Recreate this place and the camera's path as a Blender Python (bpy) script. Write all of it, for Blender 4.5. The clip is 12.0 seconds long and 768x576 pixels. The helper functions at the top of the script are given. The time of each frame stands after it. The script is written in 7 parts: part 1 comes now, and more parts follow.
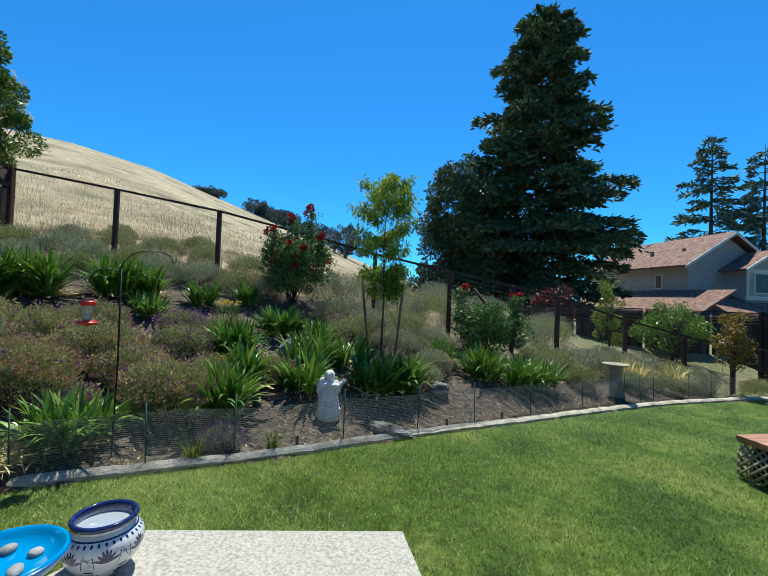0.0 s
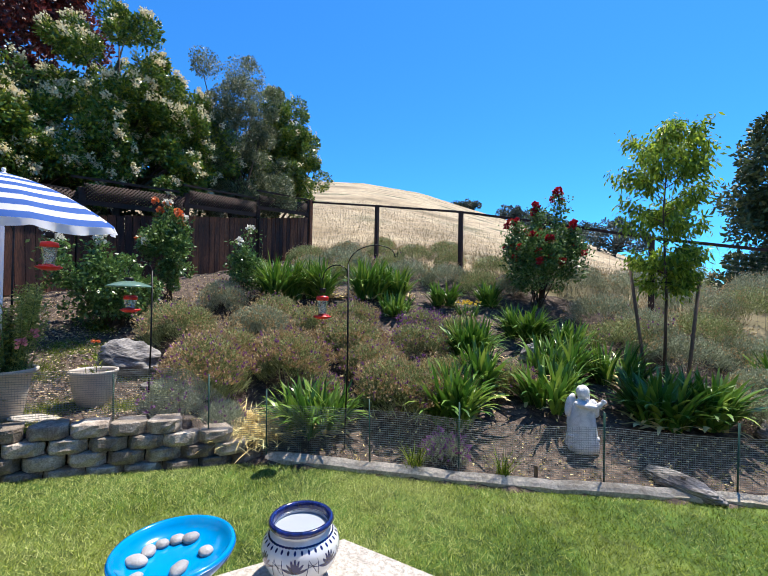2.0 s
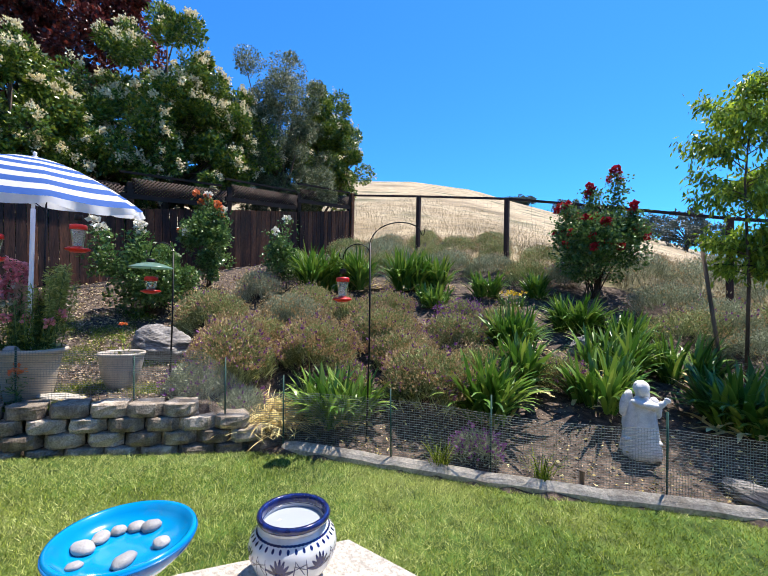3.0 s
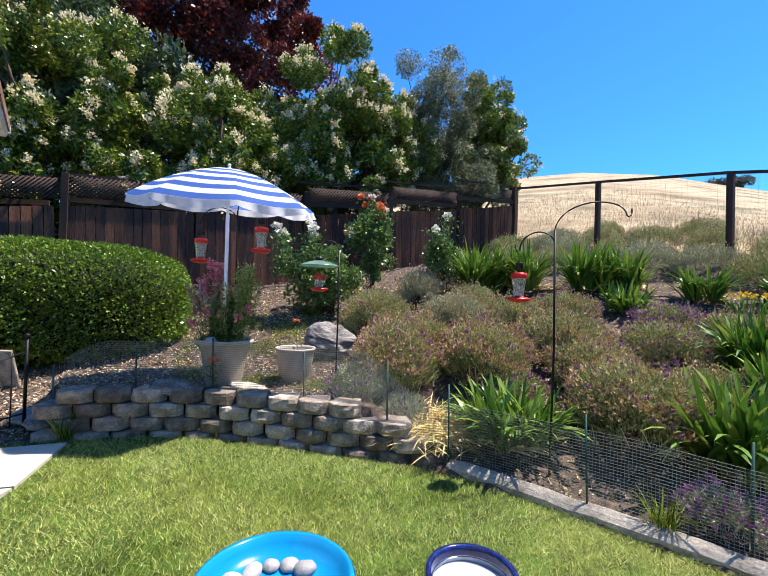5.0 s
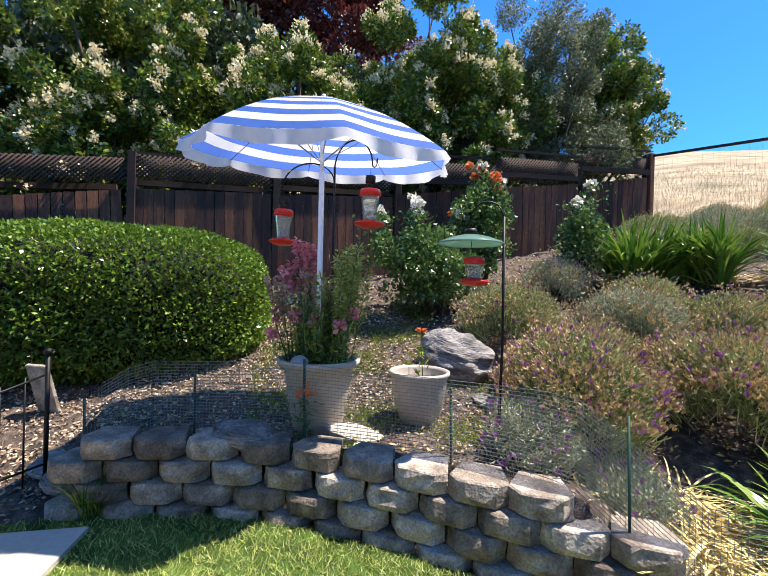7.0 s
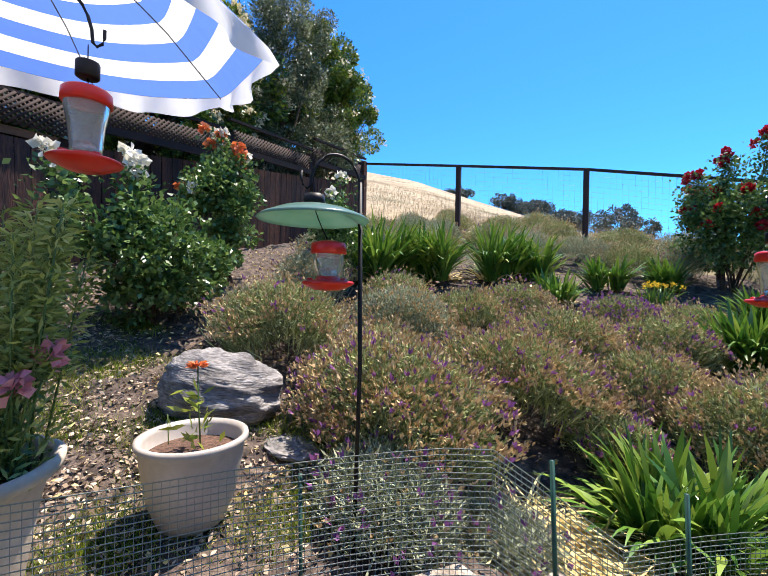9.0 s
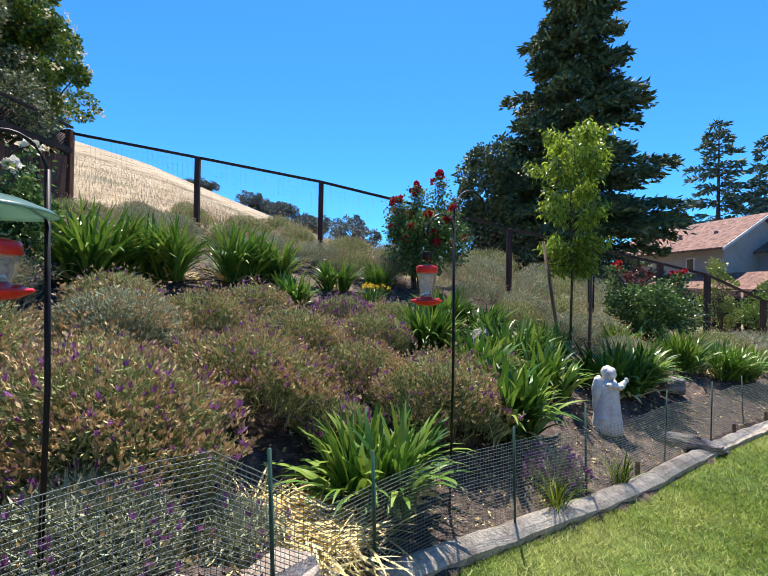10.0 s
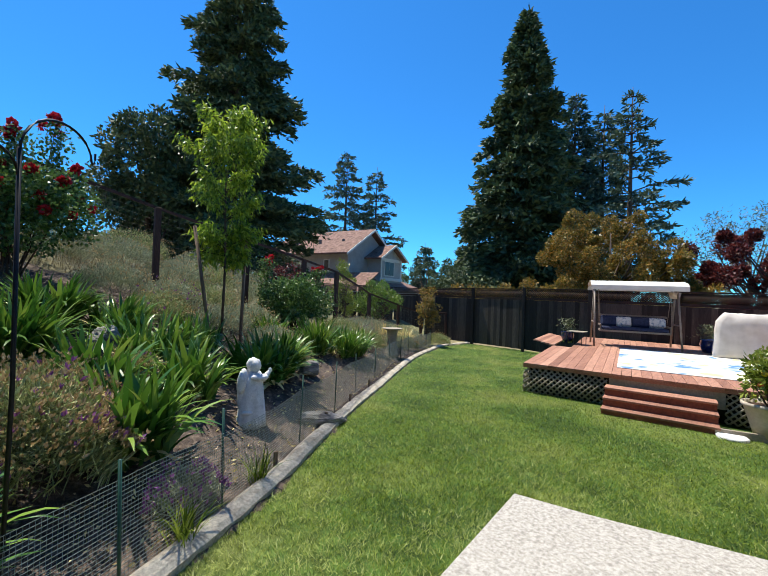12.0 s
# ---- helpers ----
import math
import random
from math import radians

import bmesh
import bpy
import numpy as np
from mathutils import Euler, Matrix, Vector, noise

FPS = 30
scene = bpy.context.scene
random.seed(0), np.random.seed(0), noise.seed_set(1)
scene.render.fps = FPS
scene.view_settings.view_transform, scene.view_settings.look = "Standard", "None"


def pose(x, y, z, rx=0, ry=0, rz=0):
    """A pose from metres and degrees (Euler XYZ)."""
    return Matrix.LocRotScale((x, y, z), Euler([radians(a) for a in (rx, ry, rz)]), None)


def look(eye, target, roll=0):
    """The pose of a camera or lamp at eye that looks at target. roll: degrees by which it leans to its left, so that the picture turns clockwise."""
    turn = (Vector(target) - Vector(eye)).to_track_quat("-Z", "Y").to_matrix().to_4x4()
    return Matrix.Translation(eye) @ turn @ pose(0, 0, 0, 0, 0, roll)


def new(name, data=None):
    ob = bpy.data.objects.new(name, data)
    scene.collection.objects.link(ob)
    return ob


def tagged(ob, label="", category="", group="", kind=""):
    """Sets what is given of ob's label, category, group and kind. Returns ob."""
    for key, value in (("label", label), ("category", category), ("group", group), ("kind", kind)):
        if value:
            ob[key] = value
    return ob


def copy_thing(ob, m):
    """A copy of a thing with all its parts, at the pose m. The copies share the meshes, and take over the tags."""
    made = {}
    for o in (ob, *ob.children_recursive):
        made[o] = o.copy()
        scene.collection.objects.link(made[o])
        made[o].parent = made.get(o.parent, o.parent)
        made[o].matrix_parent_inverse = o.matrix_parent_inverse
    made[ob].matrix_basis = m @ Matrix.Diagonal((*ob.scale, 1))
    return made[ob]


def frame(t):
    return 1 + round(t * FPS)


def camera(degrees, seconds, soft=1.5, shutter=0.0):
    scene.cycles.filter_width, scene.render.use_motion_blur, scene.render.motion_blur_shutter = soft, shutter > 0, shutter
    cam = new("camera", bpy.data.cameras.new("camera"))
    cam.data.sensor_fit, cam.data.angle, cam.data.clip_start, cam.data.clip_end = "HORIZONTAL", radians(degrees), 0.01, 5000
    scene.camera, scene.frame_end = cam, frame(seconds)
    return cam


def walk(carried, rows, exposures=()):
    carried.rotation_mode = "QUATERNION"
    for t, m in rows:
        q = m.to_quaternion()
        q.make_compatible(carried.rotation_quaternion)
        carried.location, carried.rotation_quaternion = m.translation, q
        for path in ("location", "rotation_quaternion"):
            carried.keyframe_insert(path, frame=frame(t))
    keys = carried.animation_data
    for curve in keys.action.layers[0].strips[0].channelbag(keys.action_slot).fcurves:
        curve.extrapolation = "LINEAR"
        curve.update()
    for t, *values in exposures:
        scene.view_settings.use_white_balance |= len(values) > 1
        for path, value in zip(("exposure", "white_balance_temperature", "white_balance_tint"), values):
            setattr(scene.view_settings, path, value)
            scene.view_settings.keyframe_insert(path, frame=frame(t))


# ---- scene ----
cam = camera(87.1, 12.0, 0.6)
# seconds, eye x y z, yaw, pitch and lean in degrees
PATH = [
    (0.0, 0.000, 0.000, 1.724, 0.03, 1.35, 2.27),
    (0.5, -0.012, 0.230, 1.720, 13.81, 1.45, 1.95),
    (1.0, 0.021, 0.452, 1.705, 23.59, 1.56, 1.63),
    (1.5, 0.043, 0.648, 1.620, 31.07, 1.41, 1.36),
    (2.0, 0.056, 0.896, 1.586, 35.43, 1.23, 1.16),
    (2.5, 0.058, 1.136, 1.471, 38.37, 1.04, 1.23),
    (4.5, -0.134, 1.558, 1.376, 59.69, 1.21, 1.37),
    (5.0, -0.411, 1.538, 1.380, 64.37, 0.84, 1.74),
    (5.5, -0.738, 1.517, 1.391, 67.57, 0.59, 1.78),
    (6.0, -1.174, 1.505, 1.369, 70.30, 0.37, 1.81),
    (6.5, -1.656, 1.486, 1.359, 74.25, -0.01, 1.73),
    (8.5, -3.156, 1.642, 1.391, 51.20, -0.42, 1.00),
    (9.0, -3.291, 1.603, 1.397, 32.81, -0.04, 1.13),
    (9.5, -3.287, 1.562, 1.411, 14.76, 0.30, 1.18),
    (10.0, -3.170, 1.521, 1.425, -1.91, 0.45, 0.96),
    (10.5, -3.023, 1.505, 1.418, -18.01, 0.31, 0.84),
    (11.0, -2.922, 1.512, 1.415, -31.46, 0.39, 1.22),
    (11.5, -2.860, 1.659, 1.406, -41.03, 0.42, 1.60),
    (12.0, -2.828, 1.902, 1.395, -47.26, 0.66, 2.05),
]


def eye_pose(x, y, z, yaw, pitch, lean):
    a, p = radians(yaw), radians(pitch)
    ahead = Vector((-math.sin(a) * math.cos(p), math.cos(a) * math.cos(p), math.sin(p)))
    return look((x, y, z), Vector((x, y, z)) + ahead, lean)


walk(cam, [(t, eye_pose(*row)) for t, *row in PATH], [(0.0, 0.38, 6150, -4), (1.0, 0.62, 6300, 5), (2.5, 0.85, 6400, 10), (5.5, 1.05, 6650, 13), (8.5, 1.15, 6600, 13), (10.5, 0.78, 6500, 12), (12.0, 0.55, 6450, 5)])

# ---- light ----
SUN_TOWARDS = Vector((0.04, 0.40, 0.92)).normalized()
world = bpy.data.worlds.new("sky")
scene.world = world
world.use_nodes = True
sky = world.node_tree.nodes.new("ShaderNodeTexSky")
sky.sky_type = "NISHITA"
sky.sun_disc = False
sky.sun_elevation = math.asin(SUN_TOWARDS.z)
sky.sun_rotation = math.atan2(SUN_TOWARDS.x, SUN_TOWARDS.y)
sky.air_density, sky.dust_density, sky.ozone_density, sky.altitude = 1.0, 0.2, 3.0, 600
back = world.node_tree.nodes["Background"]
back.inputs["Strength"].default_value = 0.086
deep = world.node_tree.nodes.new("ShaderNodeVectorMath")
deep.operation = "MULTIPLY"
deep.inputs[1].default_value = (0.31, 1.0, 1.62)
world.node_tree.links.new(sky.outputs[0], deep.inputs[0])
world.node_tree.links.new(deep.outputs[0], back.inputs[0])
sun = new("sun", bpy.data.lights.new("sun", "SUN"))
sun.data.energy, sun.data.angle, sun.data.color = 5.0, radians(0.53), (1.0, 0.92, 0.81)
sun.matrix_world = look(SUN_TOWARDS * 30, (0, 0, 0))

# ---- materials ----
def material(name, colors, rough=0.7, scale=8.0, metal=0.0, bump=0.0, bump_scale=60.0, island=0.0, object_vary=0.0, translucent=0.0,
             fine=0.0, stretch=(1, 1, 1), detail=4.0, coat=0.0, local=False, ior=1.5, through_color=None):
    """A surface from two to four colours, mottled at one size, with finer grain, wear and relief over it."""
    m = bpy.data.materials.new(name)
    m.use_nodes = True
    t = m.node_tree
    n, l = t.nodes, t.links
    b = n["Principled BSDF"]
    b.inputs["Roughness"].default_value, b.inputs["Metallic"].default_value = rough, metal
    b.inputs["Coat Weight"].default_value, b.inputs["IOR"].default_value = coat, ior
    c = n.new("ShaderNodeTexCoord")
    mp = n.new("ShaderNodeMapping")
    mp.inputs["Scale"].default_value = stretch
    l.new(c.outputs["Object"], mp.inputs[0]) if local else l.new(n.new("ShaderNodeNewGeometry").outputs["Position"], mp.inputs[0])
    if len(colors) > 1:
        no = n.new("ShaderNodeTexNoise")
        no.inputs["Scale"].default_value, no.inputs["Detail"].default_value = scale, detail
        l.new(mp.outputs[0], no.inputs[0])
        fac = no.outputs[0]
        if island or object_vary:
            src = n.new("ShaderNodeNewGeometry").outputs["Random Per Island"] if island else n.new("ShaderNodeObjectInfo").outputs["Random"]
            mix = n.new("ShaderNodeMix")
            mix.inputs[0].default_value = island or object_vary
            l.new(fac, mix.inputs[2]), l.new(src, mix.inputs[3])
            fac = mix.outputs[0]
        ramp = n.new("ShaderNodeValToRGB")
        l.new(fac, ramp.inputs[0])
        lo, hi = (0.12, 0.88) if (island or object_vary) > 0.5 else (0.33, 0.67)
        els = ramp.color_ramp.elements
        for i, col in enumerate(colors):
            at = lo + (hi - lo) * i / (len(colors) - 1)
            e = els[i] if i < 2 else els.new(at)
            e.position, e.color = at, (*col, 1)
        out = ramp.outputs[0]
    else:
        rgb = n.new("ShaderNodeRGB")
        rgb.outputs[0].default_value = (*colors[0], 1)
        out = rgb.outputs[0]
    if fine:
        no2 = n.new("ShaderNodeTexNoise")
        no2.inputs["Scale"].default_value, no2.inputs["Detail"].default_value = scale * 9, 5
        l.new(mp.outputs[0], no2.inputs[0])
        mr = n.new("ShaderNodeMapRange")
        mr.inputs[1].default_value, mr.inputs[2].default_value = 0.3, 0.7
        mr.inputs[3].default_value, mr.inputs[4].default_value = 1 - fine, 1 + fine
        l.new(no2.outputs[0], mr.inputs[0])
        mul = n.new("ShaderNodeVectorMath")
        mul.operation = "MULTIPLY"
        l.new(out, mul.inputs[0]), l.new(mr.outputs[0], mul.inputs[1])
        out = mul.outputs[0]
    l.new(out, b.inputs["Base Color"])
    if bump:
        no3 = n.new("ShaderNodeTexNoise")
        no3.inputs["Scale"].default_value, no3.inputs["Detail"].default_value = bump_scale, 6
        l.new(mp.outputs[0], no3.inputs[0])
        bp = n.new("ShaderNodeBump")
        bp.inputs["Strength"].default_value, bp.inputs["Distance"].default_value = bump, 0.01
        l.new(no3.outputs[0], bp.inputs["Height"]), l.new(bp.outputs[0], b.inputs["Normal"])
    if translucent:
        tr = n.new("ShaderNodeBsdfTranslucent")
        ms = n.new("ShaderNodeMixShader")
        ms.inputs[0].default_value = translucent
        l.new(out, tr.inputs[0]) if through_color is None else None
        if through_color is not None:
            tr.inputs[0].default_value = (*through_color, 1)
        l.new(b.outputs[0], ms.inputs[1]), l.new(tr.outputs[0], ms.inputs[2])
        l.new(ms.outputs[0], n["Material Output"].inputs[0])
    return m


def leafy(name, *colors, rough=0.45, translucent=0.25, scale=1.2):
    return material(name, colors, rough, scale, island=0.65, translucent=translucent)


M_LAWN = material("lawn_turf", [(0.03, 0.064, 0.009), (0.062, 0.112, 0.016), (0.13, 0.155, 0.036)], 0.9, 0.9, bump=1.0, bump_scale=90, fine=0.5)
M_BLADE = leafy("grass_blade", (0.008, 0.026, 0.003), (0.065, 0.122, 0.008), (0.22, 0.3, 0.024), (0.46, 0.5, 0.09), rough=0.75, translucent=0.35, scale=0.9)
M_DRYTURF = leafy("yellowed_grass_blade", (0.06, 0.09, 0.02), (0.27, 0.33, 0.07), (0.58, 0.63, 0.2), (0.78, 0.78, 0.4), rough=0.75, translucent=0.35, scale=1.3)
M_MULCH = material("bark_mulch", [(0.03, 0.02, 0.016), (0.075, 0.052, 0.04), (0.16, 0.118, 0.088)], 0.95, 14, bump=1.0, bump_scale=45, fine=0.6)
M_CHIP = leafy("mulch_chip", (0.05, 0.03, 0.022), (0.13, 0.085, 0.062), (0.3, 0.21, 0.15), (0.744, 0.58, 0.406), rough=0.9, translucent=0.0, scale=5)
M_DRY = material("dry_hill_grass", [(0.18, 0.135, 0.07), (0.32, 0.24, 0.135), (0.42, 0.33, 0.2), (0.14, 0.125, 0.058)], 0.95, 0.13, bump=0.8, bump_scale=3, fine=0.25, stretch=(1, 1, 2.5), detail=9)
M_DRYBLADE = leafy("dry_grass_blade", (0.13, 0.105, 0.05), (0.27, 0.215, 0.115), (0.44, 0.36, 0.22), rough=0.8, translucent=0.25, scale=0.5)
M_YARD = material("neighbour_yard", [(0.12, 0.13, 0.05), (0.22, 0.18, 0.1)], 0.95, 0.6, fine=0.3)
M_PATIO = material("exposed_aggregate", [(0.277, 0.251, 0.218), (0.409, 0.376, 0.33), (0.502, 0.469, 0.422)], 0.85, 42, bump=0.8, bump_scale=70, fine=0.3)
M_WALK = material("pale_concrete", [(0.432, 0.4, 0.344), (0.512, 0.48, 0.424)], 0.85, 3, bump=0.3, bump_scale=90, fine=0.08)
M_CURB = material("grey_curb_concrete", [(0.286, 0.243, 0.183), (0.469, 0.413, 0.322), (0.599, 0.523, 0.408)], 0.9, 5, bump=0.7, bump_scale=80, fine=0.3)
M_BLOCK = material("split_concrete_block", [(0.12, 0.094, 0.072), (0.25, 0.205, 0.16), (0.47, 0.405, 0.335)], 0.95, 9, bump=1.0, bump_scale=60, object_vary=0.3, fine=0.35)
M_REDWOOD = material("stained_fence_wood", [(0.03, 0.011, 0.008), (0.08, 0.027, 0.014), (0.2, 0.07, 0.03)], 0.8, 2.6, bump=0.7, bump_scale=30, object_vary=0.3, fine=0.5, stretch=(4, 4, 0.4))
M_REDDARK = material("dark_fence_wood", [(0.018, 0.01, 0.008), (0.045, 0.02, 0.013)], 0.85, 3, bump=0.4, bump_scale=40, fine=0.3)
# Weathered grey wood, its colour darkened for the shadow on the far fences.
M_GREYWOOD = material("weathered_wood_shade_tone", [(0.016, 0.012, 0.01), (0.034, 0.027, 0.023), (0.07, 0.056, 0.046)], 0.85, 2, bump=0.5, object_vary=0.5, fine=0.3, stretch=(3, 3, 0.4))
M_POST = material("brown_post_wood", [(0.035, 0.015, 0.012), (0.075, 0.032, 0.024)], 0.8, 3, bump=0.4, fine=0.3, stretch=(3, 3, 0.5))
M_WIRE = material("dull_steel_wire", [(0.2, 0.2, 0.19)], 0.5, metal=0.8)
M_NET = material("green_plastic_net", [(0.2, 0.23, 0.22)], 0.4)
M_STAKE = material("green_painted_stake", [(0.008, 0.05, 0.035), (0.02, 0.08, 0.06)], 0.55, 20)
M_IRON = material("black_iron", [(0.008, 0.008, 0.009), (0.02, 0.019, 0.018)], 0.5, 20, metal=0.6)
M_DECK = material("deck_boards", [(0.2, 0.085, 0.05), (0.36, 0.17, 0.11), (0.5, 0.27, 0.18)], 0.75, 1.6, bump=0.3, object_vary=0.55, fine=0.25, stretch=(0.4, 4, 4))
M_STEPRED = material("red_step_board", [(0.16, 0.04, 0.02), (0.26, 0.075, 0.04)], 0.7, 3, fine=0.25)
M_LATTICE = material("tan_lattice", [(0.26, 0.22, 0.16), (0.36, 0.31, 0.24)], 0.8, 4, fine=0.2)
# Near-black: stands for shade under deck and inside hedge; also the tree tie.
M_BLACK = material("black_shade_and_tie", [(0.012, 0.011, 0.01)], 0.95)
M_STATUE = material("weathered_white_stone", [(0.55, 0.54, 0.53), (0.72, 0.71, 0.7), (0.8, 0.79, 0.77)], 0.75, 12, bump=0.4, bump_scale=50, fine=0.12)
M_ROCK = material("grey_boulder", [(0.09, 0.082, 0.078), (0.21, 0.195, 0.182), (0.35, 0.325, 0.3)], 0.95, 5.0, bump=1.0, bump_scale=26, fine=0.5, stretch=(0.7, 0.7, 3.6), local=True)
M_PEBBLE = material("smooth_pebble", [(0.22, 0.22, 0.23), (0.42, 0.4, 0.39)], 0.6, 30, bump=0.3, object_vary=0.6, fine=0.2)
M_BLUE = material("turquoise_glaze", [(0.0, 0.2, 0.5), (0.0, 0.25, 0.56)], 0.15, 6, coat=0.6)
M_BLUERIM = material("deep_blue_glaze", [(0.0, 0.10, 0.36), (0.0, 0.15, 0.45)], 0.2, 6, coat=0.6)
M_COBALT = material("cobalt_glaze", [(0.005, 0.008, 0.055), (0.012, 0.022, 0.14)], 0.15, 30, coat=0.7)
M_GLAZE = material("white_glaze", [(0.6, 0.62, 0.66), (0.76, 0.78, 0.8)], 0.15, 12, coat=0.7)
M_POTTAN = material("cream_resin_pot", [(0.4, 0.33, 0.25), (0.52, 0.45, 0.36)], 0.7, 4, bump=0.15, fine=0.08)
M_POTGREY = material("warm_grey_glaze", [(0.4, 0.35, 0.3), (0.5, 0.45, 0.39)], 0.45, 4, fine=0.06, coat=0.2)
M_SOIL = material("potting_soil", [(0.05, 0.025, 0.016), (0.15, 0.08, 0.05)], 0.95, 50, bump=1.0, bump_scale=80)
M_RED = material("red_plastic", [(0.62, 0.02, 0.012)], 0.3, ior=1.45)
M_CANVASW = material("white_canvas", [(0.78, 0.79, 0.82), (0.84, 0.85, 0.86)], 0.8, 20, translucent=0.42)
M_CANVASB = material("blue_canvas", [(0.03, 0.13, 0.5), (0.045, 0.16, 0.56)], 0.8, 20, translucent=0.5, through_color=(0.11, 0.22, 0.66))
M_WHITE = material("white_painted_metal", [(0.78, 0.78, 0.78)], 0.4)
M_CREAM = material("cream_trim_paint", [(0.66, 0.63, 0.58), (0.74, 0.71, 0.66)], 0.6, 3)
M_STUCCO = material("pale_siding", [(0.38, 0.36, 0.33), (0.45, 0.43, 0.4)], 0.85, 2, fine=0.06)
M_SHINGLE = material("brown_shingles", [(0.12, 0.06, 0.045), (0.22, 0.12, 0.09), (0.3, 0.18, 0.14)], 0.9, 3.5, fine=0.45, bump=0.6, bump_scale=12)
M_GUTTER = material("grey_gutter", [(0.16, 0.15, 0.14)], 0.5, metal=0.3)
M_DARKGLASS = material("dark_window_glass", [(0.012, 0.014, 0.018)], 0.3)
M_BARK = material("brown_bark", [(0.05, 0.033, 0.023), (0.13, 0.09, 0.065)], 0.95, 9, bump=1.0, bump_scale=30, fine=0.3, stretch=(1, 1, 0.3))
M_POLEWOOD = material("tree_stake_wood", [(0.11, 0.07, 0.045), (0.22, 0.15, 0.1)], 0.85, 6, fine=0.25, stretch=(2, 2, 0.4))
M_TERRA = material("terracotta", [(0.36, 0.16, 0.09), (0.46, 0.24, 0.15)], 0.85, 8, fine=0.12)
M_CUSHION = material("navy_cushion", [(0.012, 0.02, 0.055), (0.025, 0.035, 0.09)], 0.9, 20)
M_PALECUSH = material("pale_print_cushion", [(0.2, 0.28, 0.4), (0.68, 0.68, 0.66), (0.74, 0.74, 0.72)], 0.9, 14)
M_RUG = material("floral_outdoor_rug", [(0.10, 0.24, 0.5), (0.62, 0.63, 0.6), (0.7, 0.69, 0.64), (0.66, 0.6, 0.3)], 0.95, 2.4, detail=2, fine=0.06)
M_COVER = material("beige_grill_cover", [(0.55, 0.5, 0.45), (0.65, 0.6, 0.55)], 0.8, 6)
M_WATER = material("still_water", [(0.35, 0.38, 0.42)], 0.03, coat=0.5, ior=1.33)
L_PHOTINIA = leafy("photinia_leaf", (0.02, 0.056, 0.01), (0.058, 0.128, 0.018), (0.17, 0.25, 0.03), (0.44, 0.46, 0.06), rough=0.3, translucent=0.15)
L_OLIVE = leafy("olive_leaf", (0.04, 0.06, 0.028), (0.11, 0.14, 0.062), (0.36, 0.38, 0.22))
L_EUC = leafy("willowy_leaf", (0.035, 0.07, 0.028), (0.084, 0.14, 0.056), (0.168, 0.224, 0.098))
L_PURPLE = leafy("purple_leaf", (0.033, 0.01, 0.013), (0.099, 0.02, 0.02), (0.281, 0.05, 0.033))
L_CONIFER = leafy("redwood_needles", (0.018, 0.04, 0.02), (0.06, 0.105, 0.045), (0.17, 0.22, 0.085), rough=0.7, translucent=0.1, scale=0.4)
L_CEDAR = leafy("cedar_needles", (0.03, 0.065, 0.05), (0.08, 0.135, 0.095), (0.17, 0.23, 0.14), rough=0.7, translucent=0.1, scale=0.4)
# Paler, greyer oak leaf for the trees on the hill's skyline.
L_FAROAK = leafy("pale_grey_oak_leaf", (0.05, 0.07, 0.06), (0.09, 0.12, 0.1), (0.16, 0.19, 0.16), rough=0.7, translucent=0.1, scale=0.5)
L_OAK = leafy("oak_leaf", (0.022, 0.043, 0.018), (0.054, 0.09, 0.036), (0.126, 0.171, 0.063), rough=0.6, translucent=0.15, scale=0.5)
L_BOX = leafy("hedge_leaf", (0.046, 0.104, 0.015), (0.125, 0.227, 0.027), (0.295, 0.392, 0.056), rough=0.3, scale=2.0)
L_ROSE = leafy("rose_leaf", (0.025, 0.07, 0.018), (0.09, 0.18, 0.04), (0.26, 0.36, 0.11), rough=0.32)
L_STRAP = leafy("strap_leaf", (0.02, 0.078, 0.01), (0.065, 0.165, 0.02), (0.16, 0.28, 0.035), (0.27, 0.35, 0.06), rough=0.34, translucent=0.2, scale=2)
L_LAV = leafy("lavender_stem", (0.1, 0.125, 0.05), (0.28, 0.32, 0.12), (0.58, 0.6, 0.28), rough=0.85, translucent=0.1, scale=2.5)
L_LAVDRY = leafy("dry_lavender_head", (0.22, 0.15, 0.07), (0.5, 0.36, 0.18), (0.72, 0.56, 0.32), rough=0.9, translucent=0.1, scale=3)
L_LAVBLUE = leafy("purple_lavender_head", (0.14, 0.045, 0.16), (0.36, 0.14, 0.38), rough=0.8, scale=3)
L_GREYLAV = leafy("grey_sage_leaf", (0.12, 0.14, 0.085), (0.3, 0.33, 0.2), (0.54, 0.57, 0.38), rough=0.9, translucent=0.1, scale=2)
L_LIME = leafy("young_lime_leaf", (0.07, 0.14, 0.014), (0.23, 0.34, 0.03), (0.5, 0.6, 0.07), translucent=0.45, scale=1.5)
L_RUST = leafy("rusty_leaf", (0.075, 0.075, 0.018), (0.225, 0.18, 0.03), (0.51, 0.255, 0.045), scale=0.8)
L_SNAP = leafy("snapdragon_leaf", (0.03, 0.07, 0.02), (0.08, 0.16, 0.04), (0.2, 0.28, 0.08), scale=3)
L_SEEDED = leafy("seeded_green_spire", (0.14, 0.2, 0.04), (0.34, 0.4, 0.1), (0.58, 0.6, 0.22), rough=0.7, scale=3)
L_FADED = leafy("faded_peach_petal", (0.4, 0.24, 0.18), (0.62, 0.42, 0.34), rough=0.8, scale=3)
